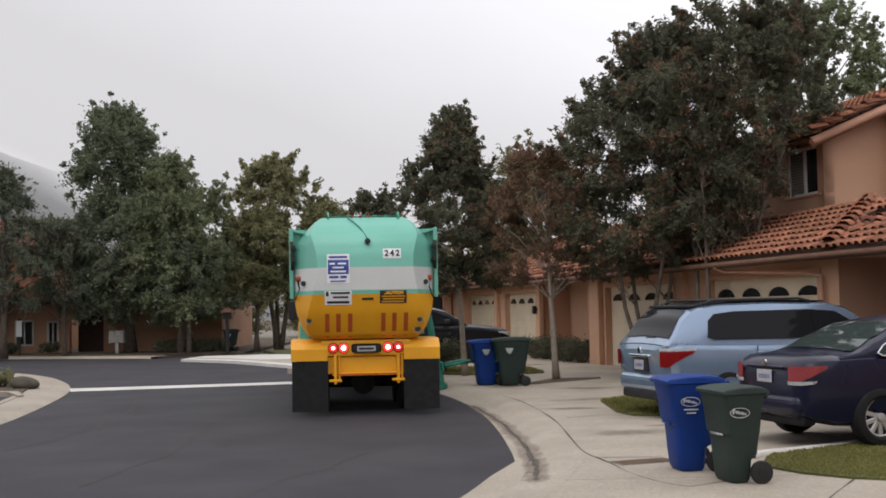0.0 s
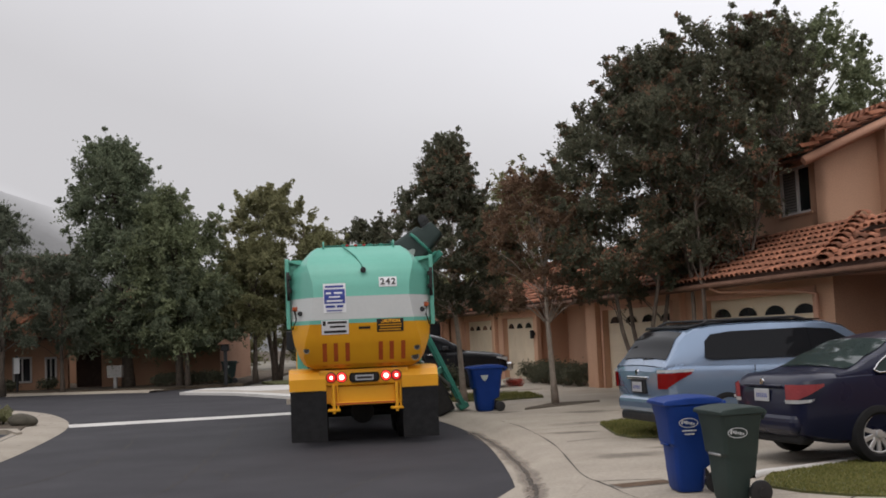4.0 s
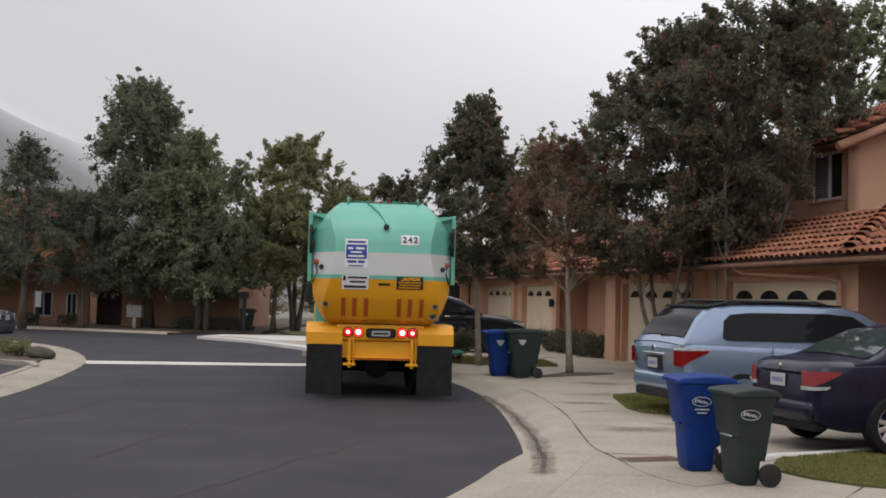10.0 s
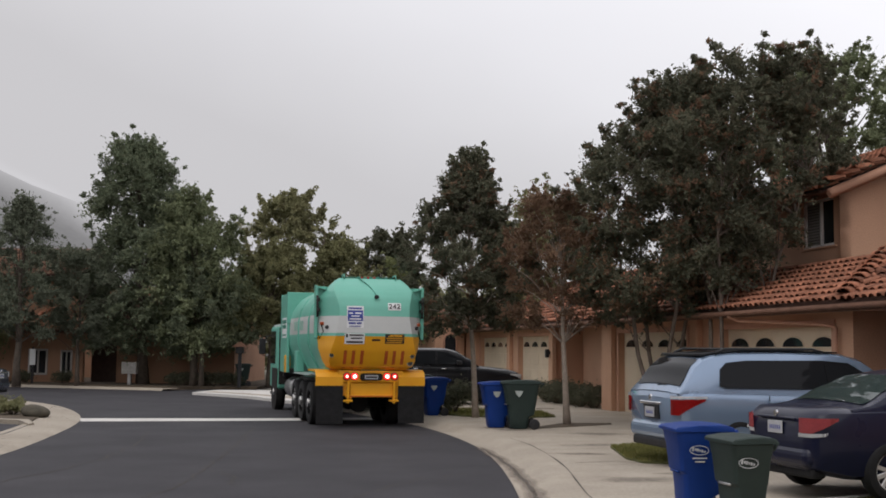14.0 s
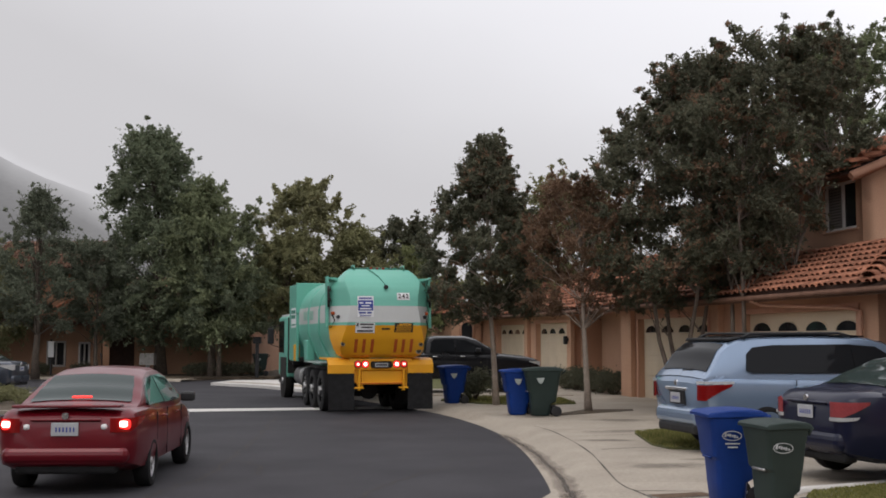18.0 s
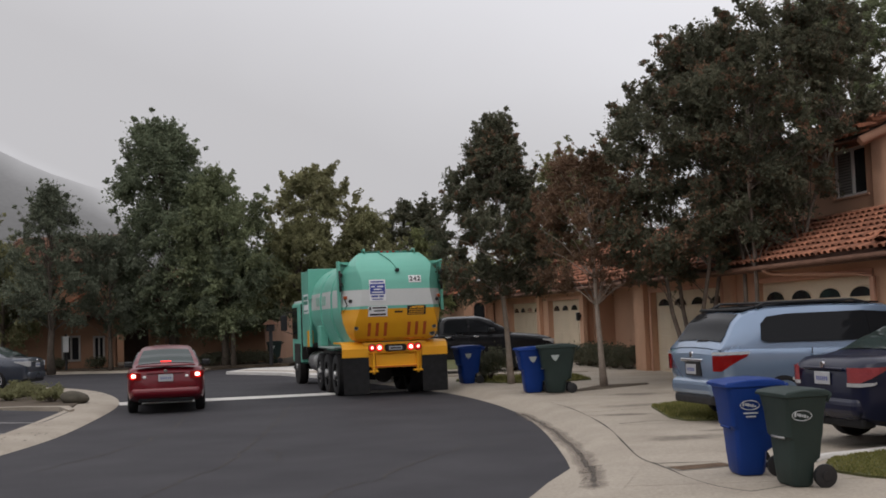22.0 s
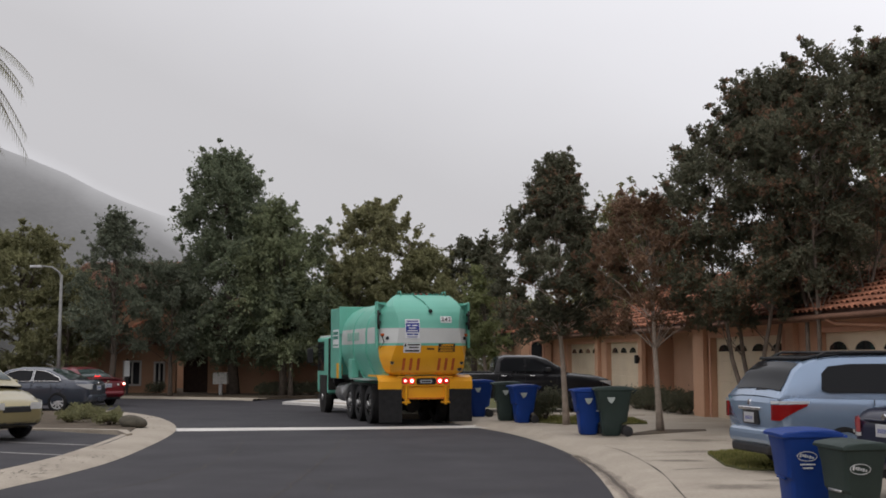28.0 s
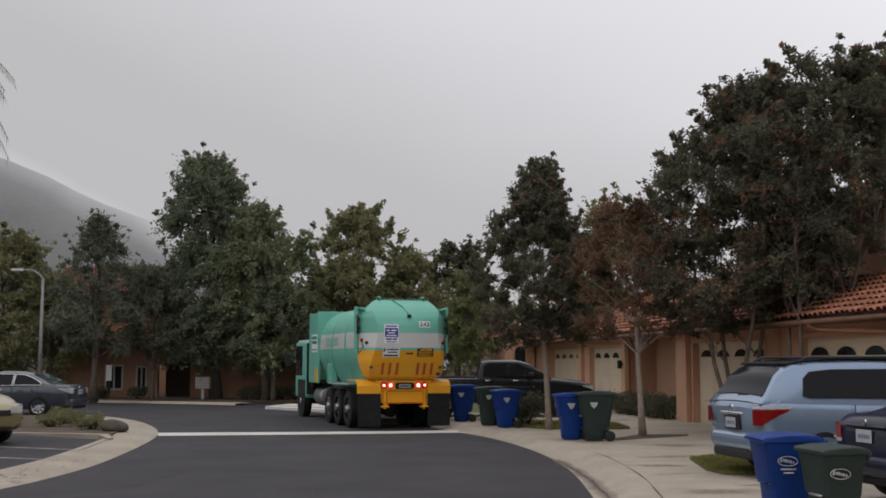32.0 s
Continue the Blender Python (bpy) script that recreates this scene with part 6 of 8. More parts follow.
tank_band("body_roof", 0.0, 5.15, 2.62, 3.42, TRUCK_GREEN, "mint green rounded tank body")
tank_band("body_band", 0.0, 5.15, 2.18, 2.62, TRUCK_WHITE, "dull white band along the body")
tank_band("body_side", 0.0, 5.15, 1.02, 2.18, TRUCK_GREEN)
part("body_floor", box(-0.85, 0.85, 0.0, 5.15, 0.98, 1.06), CHASSIS, truck)
part("body_bulkhead", box(-1.05, 1.05, 0.0, 0.05, 1.4, 3.1), TRUCK_GREEN, truck)
for y in (1.6, 3.3):
    b = bmesh.new()
    ring = []
    for s in (-1, 1):
        for k in range(9):
            z = 1.1 + 2.25 * k / 8
            kk = max(0.0, (z - 2.35) / 1.07)
            ring.append((s, z, 1.185 * max(0.0, 1 - kk ** 2.6) ** 0.5 if z > 2.35 else 1.185 - 0.42 * max(0.0, (1.95 - z) / 0.9) ** 1.3))
    for s in (-1, 1):
        tube([(s * w, y, z) for q, z, w in ring if q == s], 0.03, 6, b, caps=False)
    part("rib", b, TRUCK_GREEN, truck)
# hopper between tank and cab
part("hopper_wall", box(-1.24, -1.16, 5.1, 6.5, 1.15, 3.32, 0.015), TRUCK_GREEN, truck)
part("hopper_wall", box(1.16, 1.24, 5.1, 6.5, 1.15, 2.55, 0.015), TRUCK_GREEN, truck)
part("front_plate", box(-1.26, 1.26, 5.06, 5.14, 2.5, 3.36, 0.012), TRUCK_GREEN, truck, "mint green hopper plate")
part("hopper_front", box(-1.24, 1.24, 6.46, 6.54, 1.2, 3.34, 0.015), TRUCK_GREEN, truck)
part("hopper_floor", box(-1.16, 1.16, 5.14, 6.46, 1.15, 1.25), CHASSIS, truck)
sg = part("side_sign", box(-1.25, -1.235, 5.22, 6.1, 2.1, 2.66, 0.003), SIGN_WHITE, truck, "white side panel with a green emblem")
for z0, z1 in ((2.5, 2.6), (2.36, 2.46), (2.16, 2.2)):
    part("print_bar", box(-1.256, -1.25, 5.3, 6.02, z0, z1), DEEP_GREEN, sg)
part("side_sign", box(-1.183, -1.172, 2.6, 4.2, 2.28, 2.52, 0.003), mat("sign_green_grey", (0.3, 0.5, 0.42), 0.5), truck, "faded lettering panel on the tank")
# roof rails and hydraulic pipes
rb = bmesh.new()
for x in (-0.62, 0.62):
    tube([(x, -0.05, 3.44), (x, -0.03, 3.56), (x, 0.25, 3.56), (x, 0.28, 3.44)], 0.018, 6, rb)
part("roof_loop", rb, TRUCK_GREEN, truck)
rb = bmesh.new()
for x, w in ((-0.25, 0.05), (0.0, 0.06), (0.2, 0.05), (0.4, 0.04)):
    box(x - w, x + w, 0.0, 0.3, 3.44, 3.52, 0.012, 1, rb)
tube([(-0.6, 0.1, 3.5), (0.6, 0.1, 3.5)], 0.014, 6, rb)
part("roof_fittings", rb, DEEP_GREEN, truck)
for x in (-0.2, -0.05, 0.1):
    part("clearance_lamp", box(x - 0.03, x + 0.03, -0.06, 0.0, 3.475, 3.51, 0.01), TAIL_OFF, truck, "small red clearance lamp")
on_gate("camera_pad", 0.0, 0.09, 3.03, 3.09, 0.004, TRUCK_GREEN)
cmp_ = part("rear_camera", disc(0.045, -gate_at(3.03)[2] - 0.09, 3.02, 0.05, 0.1, "y", 14, 0.01), BLACK, truck, "small black reversing camera")
cb = bmesh.new()
tube([(-0.28, -0.05, 3.47), (-0.2, -0.2, 3.40), (-0.08, -0.36, 3.28), (0.02, -0.50, 3.12), (0.045, -0.58, 3.05)], 0.012, 6, cb)
part("camera_cable", cb, DEEP_GREEN, truck)
for x, z in ((-0.97, 1.67), (0.93, 1.66), (0.90, 1.50)):
    w0, w1, d = gate_at(z)
    q = min(1.0, abs(x) / w1)
    part("round_decal", disc(x, -d - 0.05 * (1 - q * q) - 0.008, z, 0.055 if z > 1.55 else 0.075, 0.006, "y", 18), mat("worn_sticker", (0.35, 0.3, 0.2), 0.6), truck, "round worn sticker with black print")
    part("decal_print", disc(x, -d - 0.05 * (1 - q * q) - 0.013, z, 0.045 if z > 1.55 else 0.062, 0.004, "y", 6), SIGN_BLACK, truck)

# rear bar, lamps, plate, bumper
bar = part("lamp_bar", box(-0.78, 0.78, -0.30, -0.10, 1.04, 1.32, 0.03, 2), TRUCK_YELLOW, truck, "yellow lamp bar")
for x in (-0.565, -0.385, 0.385, 0.565):
    lm = part("tail_lamp", disc(x, -0.315, 1.185, 0.078, 0.05, "y", 20, 0.012), TAIL_ON if abs(x) < 0.5 else TAIL_DIM, bar, "lit round red tail lamp")
    part("lamp_core", disc(x, -0.342, 1.185, 0.042 if abs(x) < 0.5 else 0.028, 0.012, "y", 16), TAIL_HOT, lm)
    part("lamp_ring", disc(x, -0.302, 1.185, 0.095, 0.03, "y", 20, 0.006), BLACK, bar)
pt = part("plate_holder", box(-0.25, 0.27, -0.335, -0.30, 1.095, 1.255, 0.05, 3), CHASSIS, bar, "grey number plate holder")
part("plate", box(-0.15, 0.17, -0.345, -0.335, 1.12, 1.215, 0.01), PLATE, pt)
part("plate_bar", box(-0.12, 0.14, -0.349, -0.345, 1.15, 1.185), SIGN_BLACK, pt)
lowbar = part("bumper", box(-0.72, 0.72, -0.24, -0.06, 0.73, 1.04, 0.02), TRUCK_YELLOW, truck, "yellow rear bumper plate")
part("bumper_lip", box(-0.58, 0.62, -0.30, -0.20, 0.70, 0.755, 0.012), TRUCK_YELLOW, lowbar)
part("reflector_tape", box(-0.56, 0.6, -0.304, -0.30, 0.715, 0.74), STRIPE_RED, lowbar)
for x in (-0.53, 0.56):
    part("bracket", box(x - 0.025, x + 0.025, -0.34, -0.22, 0.56, 1.06, 0.008), TRUCK_YELLOW, lowbar)
    part("bracket", box(x + 0.055, x + 0.085, -0.30, -0.22, 0.62, 1.06, 0.006), TRUCK_YELLOW, lowbar)
    part("bracket_foot", box(x - 0.11, x + 0.11, -0.35, -0.2, 0.60, 0.645, 0.01), TRUCK_YELLOW, lowbar)
# fenders and mud flaps
for s in (-1, 1):
    b = bmesh.new()
    prof = [(-0.34, 0.97), (-0.34, 1.17), (-0.26, 1.28), (-0.1, 1.33), (0.9, 1.33), (0.9, 1.29), (-0.08, 1.29), (-0.22, 1.25), (-0.3, 1.15), (-0.3, 0.97)]
    for x0, x1 in (sorted((s * 0.66, s * 1.29)),):
        r0 = [b.verts.new((x0, y, z)) for y, z in prof]
        r1 = [b.verts.new((x1, y, z)) for y, z in prof]
        n = len(prof)
        for k in range(n):
            b.faces.new((r0[k], r0[(k + 1) % n], r1[(k + 1) % n], r1[k]))
        b.faces.new(r0)
        b.faces.new(r1)
    bmesh.ops.recalc_face_normals(b, faces=b.faces[:])
    part("fender", b, TRUCK_YELLOW, truck, "yellow rear fender")
    part("fender", box(*sorted((s * 0.72, s * 1.27)), 0.9, 3.5, 1.16, 1.20, 0.01), mat("dull_grey_green", (0.30, 0.36, 0.34), 0.6), truck, "dull grey wheel cover")
    fb = bmesh.new()
    bmesh.ops.create_grid(fb, x_segments=8, y_segments=10, size=0.5)
    for v in fb.verts:
        x, z = v.co.x, v.co.y
        v.co = Vector((s * 0.965 + x * 0.62, -0.33 - 0.015 * math.sin(x * 5 + s) - 0.03 * (0.5 - z), 0.535 + z * 0.86))
    own = bmesh.ops.extrude_face_region(fb, geom=fb.faces[:])
    bmesh.ops.translate(fb, vec=(0, 0.014, 0), verts=[g for g in own["geom"] if isinstance(g, bmesh.types.BMVert)])
    bmesh.ops.recalc_face_normals(fb, faces=fb.faces[:])
    part("mud_flap", fb, RUBBER, truck, "large black rubber mud flap")

# chassis, wheels, tanks
b = bmesh.new()
for s in (-1, 1):
    box(*sorted((s * 0.38, s * 0.48)), -0.1, 8.95, 0.78, 1.02, 0.01, 1, b)
for y in (0.4, 1.6, 2.8, 4.2, 6.2):
    box(-0.4, 0.4, y, y + 0.1, 0.8, 1.0, 0, 1, b)
part("chassis", b, CHASSIS, truck, "black chassis rails")
for y in (1.15, 2.45):
    part("axle", tube([(-0.9, y, 0.5), (0.9, y, 0.5)], 0.09, 10), CHASSIS, truck)
    part("differential", disc(0, y, 0.5, 0.22, 0.3, "y", 16, 0.05), CHASSIS, truck)
part("axle", tube([(-0.9, 7.9, 0.5), (0.9, 7.9, 0.5)], 0.08, 10), CHASSIS, truck)


def tyre_mesh(r, w, rim):
    """A tyre: rounded ring with a tread and an open middle. Its axle is x."""
    b = bmesh.new()
    prof = [(-w / 2 * 0.8, rim), (-w / 2, rim + 0.03), (-w / 2, r - 0.06), (-w / 2 * 0.86, r - 0.015), (-w / 2 * 0.5, r), (0, r), (w / 2 * 0.5, r), (w / 2 * 0.86, r - 0.015), (w / 2, r - 0.06), (w / 2, rim + 0.03), (w / 2 * 0.8, rim)]
    n = 36
    rows = [[b.verts.new((x, q * math.cos(k * math.tau / n), q * math.sin(k * math.tau / n))) for x, q in prof] for k in range(n)]
    for k in range(n):
        a, c = rows[k], rows[(k + 1) % n]
        for i in range(len(prof) - 1):
            b.faces.new((a[i], a[i + 1], c[i + 1], c[i]))
    bmesh.ops.recalc_face_normals(b, faces=b.faces[:])
    return shade(b, 35)


NUT_ME = bpy.data.meshes.new("nut")
nb_ = disc(0, 0, 0, 0.018, 0.04, "x", 6)
nb_.to_mesh(NUT_ME)
nb_.free()
NUT_ME.materials.append(CHASSIS)


def truck_wheel(x, y, s, double):
    """One wheel on a hub; s: the side that it faces."""
    hub = new("wheel")
    hub.parent = truck
    hub.matrix_basis = pose(x, y, 0.51)
    part("tyre", tyre_mesh(0.51, 0.28, 0.29), RUBBER, hub)
    if double:
        t2 = tyre_mesh(0.51, 0.28, 0.29)
        bmesh.ops.translate(t2, vec=(-s * 0.31, 0, 0), verts=t2.verts)
        part("tyre", t2, RUBBER, hub)
    rm = disc(s * (0.02 if double else 0.06), 0, 0, 0.29, 0.12, "x", 24, 0.02)
    part("rim", rm, STEEL, hub, "dull silver steel rim")
    part("hub_cap", disc(s * 0.12, 0, 0, 0.11, 0.12, "x", 16, 0.03), STEEL, hub)
    for k in range(10):
        a = k * math.tau / 10
        nut = new("wheel_nut", NUT_ME)
        nut.parent = hub
        nut.matrix_basis = pose(s * (0.09 if double else 0.13), 0.19 * math.cos(a), 0.19 * math.sin(a), math.degrees(a), 0, 0)
    return hub


WHEELS = []
for y, dbl in ((1.15, True), (2.45, True), (3.65, False), (7.9, False)):
    for s in (-1, 1):
        if y == 3.65 and s > 0:
            continue
        WHEELS.append(truck_wheel(s * 1.08, y, s, dbl))
for s in (-1, 1):
    part("fuel_tank", disc(s * 0.85, 5.7, 0.72, 0.29, 1.1, "y", 20, 0.04), STEEL if s < 0 else CHASSIS, truck, "round fuel tank")
    part("step", box(*sorted((s * 0.7, s * 1.22)), 8.55, 8.9, 0.42, 0.5, 0.01), CHASSIS, truck)
part("yellow_post", box(-1.27, -1.12, 5.2, 5.45, 1.15, 1.62, 0.02), TRUCK_YELLOW, truck, "yellow guard post")
part("tool_box", box(-1.21, -1.0, 3.4, 3.9, 1.2, 1.75, 0.02), TRUCK_GREEN, truck, "mint green side locker")
part("exhaust_stack", tube([(-1.02, 6.68, 0.9), (-1.02, 6.68, 2.9), (-1.02, 6.6, 3.05)], 0.075, 10), CHASSIS, truck, "dark exhaust stack")
part("air_intake", box(-1.12, -0.75, 6.56, 6.74, 1.0, 2.5, 0.03), BLACK, truck)

# cab
cab = part("cab", box(-1.22, 1.22, 7.2, 9.0, 0.62, 2.46, 0.09, 3), TRUCK_GREEN, truck, "mint green low cab")
for s in (-1, 1):
    part("side_skirt", box(*sorted((s * 1.205, s * 1.235)), 7.25, 8.45, 0.5, 1.22, 0.01), CHASSIS, cab, "dark lower side of the cab")
part("cab_roof", box(-1.15, 1.15, 7.3, 8.9, 2.44, 2.52, 0.03, 2), TRUCK_WHITE, cab)
part("back_panel", box(-1.19, 1.19, 7.17, 7.2, 0.75, 2.42, 0.01), CHASSIS, cab, "dark back wall of the cab")
part("windscreen", box(-1.08, 1.08, 8.99, 9.01, 1.45, 2.35, 0.03, 2), CAR_GLASS, cab)
for s in (-1, 1):
    part("side_window", box(*sorted((s * 1.215, s * 1.228)), 7.75, 8.87, 1.35, 2.32, 0.005), CAR_GLASS, cab)
    part("rear_window", box(*sorted((s * 0.3, s * 0.95)), 7.16, 7.172, 1.6, 2.2, 0.005), CAR_GLASS, cab)
    mi = bmesh.new()
    tube([(s * 1.2, 8.9, 2.2), (s * 1.48, 8.95, 2.15), (s * 1.48, 8.95, 1.6), (s * 1.2, 8.9, 1.5)], 0.015, 6, mi)
    box(*sorted((s * 1.38, s * 1.58)), 8.91, 8.98, 1.62, 2.1, 0.02, 1, mi)
    part("mirror", mi, BLACK, cab, "black wing mirror")
    part("wheel_arch", disc(s * 1.14, 7.9, 0.55, 0.62, 0.18, "x", 24, 0.01), CHASSIS, truck)

# lifting arm on the kerb side: an inclined rail hung from the body, with a carriage and grabs
rail = new("lift_rail")
rail.parent = truck
for y in (-0.32, 0.32):
    part("beam", box(-0.05, 0.05, y - 0.04, y + 0.04, -1.75, 0.1, 0.012), DEEP_GREEN, rail)
for z in (-1.70, -0.9):
    part("cross_bar", box(-0.045, 0.045, -0.28, 0.28, z, z + 0.1, 0.01), DEEP_GREEN, rail)
part("rail_foot", box(-0.12, 0.10, -0.36, 0.36, -1.85, -1.72, 0.02), DEEP_GREEN, rail)
part("slide", box(-0.75, 0.0, -0.09, 0.09, -0.92, -0.78, 0.015), TRUCK_GREEN, rail, "green slide beam")
part("ram", tube([(-0.4, 0.15, -0.4), (-0.02, 0.15, -1.3)], 0.035, 8), STEEL, rail)
part("hose", tube([(-0.2, -0.2, 0.1), (-0.35, -0.2, -0.7), (-0.15, -0.2, -1.5), (-0.02, -0.2, -1.2)], 0.02, 6), BLACK, rail)
part("shroud", box(-0.62, -0.2, -0.28, 0.28, -1.75, -0.95, 0.03), CHASSIS, rail)
grab = new("grabber")
grab.parent = truck
b = bmesh.new()
box(-0.06, 0.0, -0.42, 0.42, -0.1, 0.1, 0.015, 1, b)
for s in (-1, 1):
    tube([(0.0, s * 0.40, 0), (0.25, s * 0.43, 0), (0.5, s * 0.36, 0), (0.62, s * 0.22, 0)], 0.035, 8, b)
part("claw", b, DEEP_GREEN, grab, "green grab arms")
part("carriage", box(-0.2, -0.05, -0.25, 0.25, -0.2, 0.25, 0.02), DEEP_GREEN, grab)


EMBLEM = mat("faded_white_print", (0.45, 0.47, 0.48), 0.6, vary=0.3, scale=20)
PALE_PRINT = mat("pale_print", (0.34, 0.38, 0.36), 0.6)


# ---- wheeled bins: they face -y, their wheels at the back ----
def wheeled_bin(x, y, z, turn, colour, label, logo, tall=1.06, deep=1.0):
    t = thing("wheeled_bin", pose(x, y, z, 0, 0, turn), label, "bin", "wheeled bins")
    k = tall / 1.06
    rows = []
    b = bmesh.new()
    for zz, w, f, bk in ((0.015, 0.38, -0.185, 0.105), (0.05, 0.41, -0.205, 0.125), (0.26, 0.445, -0.228, 0.145), (0.31, 0.455, -0.228, 0.235), (0.505, 0.495, -0.242, 0.258), (0.545, 0.515, -0.283, 0.268), (0.82, 0.565, -0.312, 0.298),
                         (0.845, 0.582, -0.322, 0.308), (0.95, 0.605, -0.34, 0.325), (0.965, 0.63, -0.36, 0.34), (0.975, 0.60, -0.345, 0.325), (0.2, 0.38, -0.17, 0.1)):
        r_ = 0.075
        ring = []
        for cx, cy, a0 in ((w / 2 - r_, bk - r_, 0), (-w / 2 + r_, bk - r_, 90), (-w / 2 + r_, f + r_, 180), (w / 2 - r_, f + r_, 270)):
            for j in range(4):
                a = radians(a0 + 30 * j)
                ring.append(b.verts.new((cx + r_ * math.cos(a), (cy + r_ * math.sin(a)) * deep, zz * k)))
        rows.append(ring)
    n = len(rows[0])
    for r0, r1 in zip(rows, rows[1:]):
        for i in range(n):
            b.faces.new((r0[i], r0[(i + 1) % n], r1[(i + 1) % n], r1[i]))
    b.faces.new(rows[0])
    b.faces.new(rows[-1])
    bmesh.ops.recalc_face_normals(b, faces=b.faces[:])
    body = part("body", shade(b, 30), colour, t)
    lid_ = bmesh.new()
    pr = [(-0.378, 0.967), (-0.378, 0.995), (-0.34, 1.018), (-0.1, 1.042), (0.12, 1.046), (0.27, 1.036), (0.345, 1.012), (0.35, 0.98), (0.33, 0.972), (-0.35, 0.967)]
    # its corners drawn in, its edge turned down
    sec = [(-0.322, 0.93, -0.012), (-0.312, 0.985, -0.002), (-0.27, 1.0, 0.0), (0.0, 1.0, 0.005), (0.27, 1.0, 0.0), (0.312, 0.985, -0.002), (0.322, 0.93, -0.012)]
    rs_ = [[lid_.verts.new((x_, y_ * deep * q_, (z_ + (d_z if 0 < i_ < len(pr) - 2 else 0.0)) * k)) for i_, (y_, z_) in enumerate(pr)] for x_, q_, d_z in sec]
    m_ = len(pr)
    for r0, r1 in zip(rs_, rs_[1:]):
        for i in range(m_):
            lid_.faces.new((r0[i], r0[(i + 1) % m_], r1[(i + 1) % m_], r1[i]))
    lid_.faces.new(rs_[0])
    lid_.faces.new(rs_[-1])
    bmesh.ops.recalc_face_normals(lid_, faces=lid_.faces[:])
    shade(lid_, 40)
    part("lid", lid_, colour, t)
    h = bmesh.new()
    tube([(-0.24, 0.33 * deep, 0.9 * k), (-0.24, 0.40 * deep, 0.97 * k), (0.24, 0.40 * deep, 0.97 * k), (0.24, 0.33 * deep, 0.9 * k)], 0.018, 8, h)
    part("handle", h, colour, t)
    part("lift_bar", tube([(-0.13, -0.268 * deep, 0.525 * k), (-0.11, -0.285 * deep, 0.525 * k), (0.11, -0.285 * deep, 0.525 * k), (0.13, -0.268 * deep, 0.525 * k)], 0.013, 8), STEEL if colour is BIN_GREEN else colour, t)
    wy = 0.23 * deep
    part("axle", tube([(-0.28, wy, 0.112), (0.28, wy, 0.112)], 0.014, 8), STEEL, t)
    for s in (-1, 1):
        wh = part("wheel", disc(s * 0.265, wy, 0.112, 0.112, 0.055, "x", 24, 0.015), BLACK, t)
        part("hub", disc(s * 0.296, wy, 0.112, 0.04, 0.012, "x", 14), BLACK, wh)
    # the emblem sits on the side wall, which leans out towards the rim
    side = pose(0.293, -0.07, 0.77 * k, 0, 0, 90) @ pose(0, 0, 0, 83, 0, 0)
    if logo == "oval":
        # an oval outline round slanting script, drawn as bars
        ring_ = tube([(0.098 * math.cos(j * math.tau / 24), 0.046 * math.sin(j * math.tau / 24), 0.002) for j in range(25)], 0.0045, 5, caps=False)
        bmesh.ops.transform(ring_, matrix=side, verts=ring_.verts)
        lg = part("logo", ring_, EMBLEM, t, "white oval emblem")
        for j, (x_, hh) in enumerate(((-0.066, 0.026), (-0.040, 0.012), (-0.018, 0.016), (0.006, 0.011), (0.030, 0.015), (0.056, 0.010))):
            part("logo_bar", merge(None, box(x_ - 0.008, x_ + 0.008, -hh, hh, -0.001, 0.005), side @ pose(0, 0, 0, 0, 0, -14)), EMBLEM, lg)
        if colour is BIN_BLUE:
            for q, w in ((-0.085, 0.075), (-0.12, 0.05)):
                part("print_bar", merge(None, box(-w, w, q, q + 0.014, -0.002, 0.004), side), EMBLEM, lg)
    else:
        b = bmesh.new()
        vs = [b.verts.new(p) for p in ((-0.09, 0.05, 0.003), (-0.05, -0.04, 0.003), (0.0, -0.085, 0.003), (0.05, -0.04, 0.003), (0.09, 0.05, 0.003))]
        b.faces.new(vs)
        ex = bmesh.ops.extrude_face_region(b, geom=b.faces[:])
        bmesh.ops.translate(b, vec=(0, 0, -0.006), verts=[g for g in ex["geom"] if isinstance(g, bmesh.types.BMVert)])
        bmesh.ops.recalc_face_normals(b, faces=b.faces[:])
        part("logo", merge(None, b, side), PALE_PRINT, t, "pale printed shield")
    return t


wheeled_bin(2.58, 11.87, drive_z(2.5, 11.9), -84, BIN_BLUE, "tall blue plastic wheeled bin on the driveway edge", "oval", 1.0, 0.86)
wheeled_bin(2.83, 11.03, drive_z(2.8, 11), -78, BIN_GREEN, "dark green plastic wheeled bin with a grey bar", "oval", 0.94, 0.64)
wheeled_bin(0.98, 25.25, 0.112, -82, BIN_BLUE, "blue plastic wheeled bin at the kerb", "shield", 1.04, 1.12)
lifted = wheeled_bin(1.5, 24.95, 0.112, -86, BIN_GREEN, "dark green plastic wheeled bin emptied by the truck", "shield", 1.08, 1.2)
wheeled_bin(-1.85, 32.6, 0.10, -80, BIN_BLUE, "blue plastic wheeled bin behind the truck", "shield", 1.08, 1.12)
lifted2 = wheeled_bin(-1.0, 30.6, 0.10, -80, BIN_GREEN, "very dark green wheeled bin beside a blue one", "shield", 1.06, 1.12)
wheeled_bin(-0.55, 29.7, 0.10, -72, BIN_BLUE, "blue plastic wheeled bin turned to the street", "shield", 1.02, 1.0)
wheeled_bin(-9.4, 50.0, 0.12, -80, BIN_GREEN, "dark wheeled bin by the lantern post", "shield", 1.0)


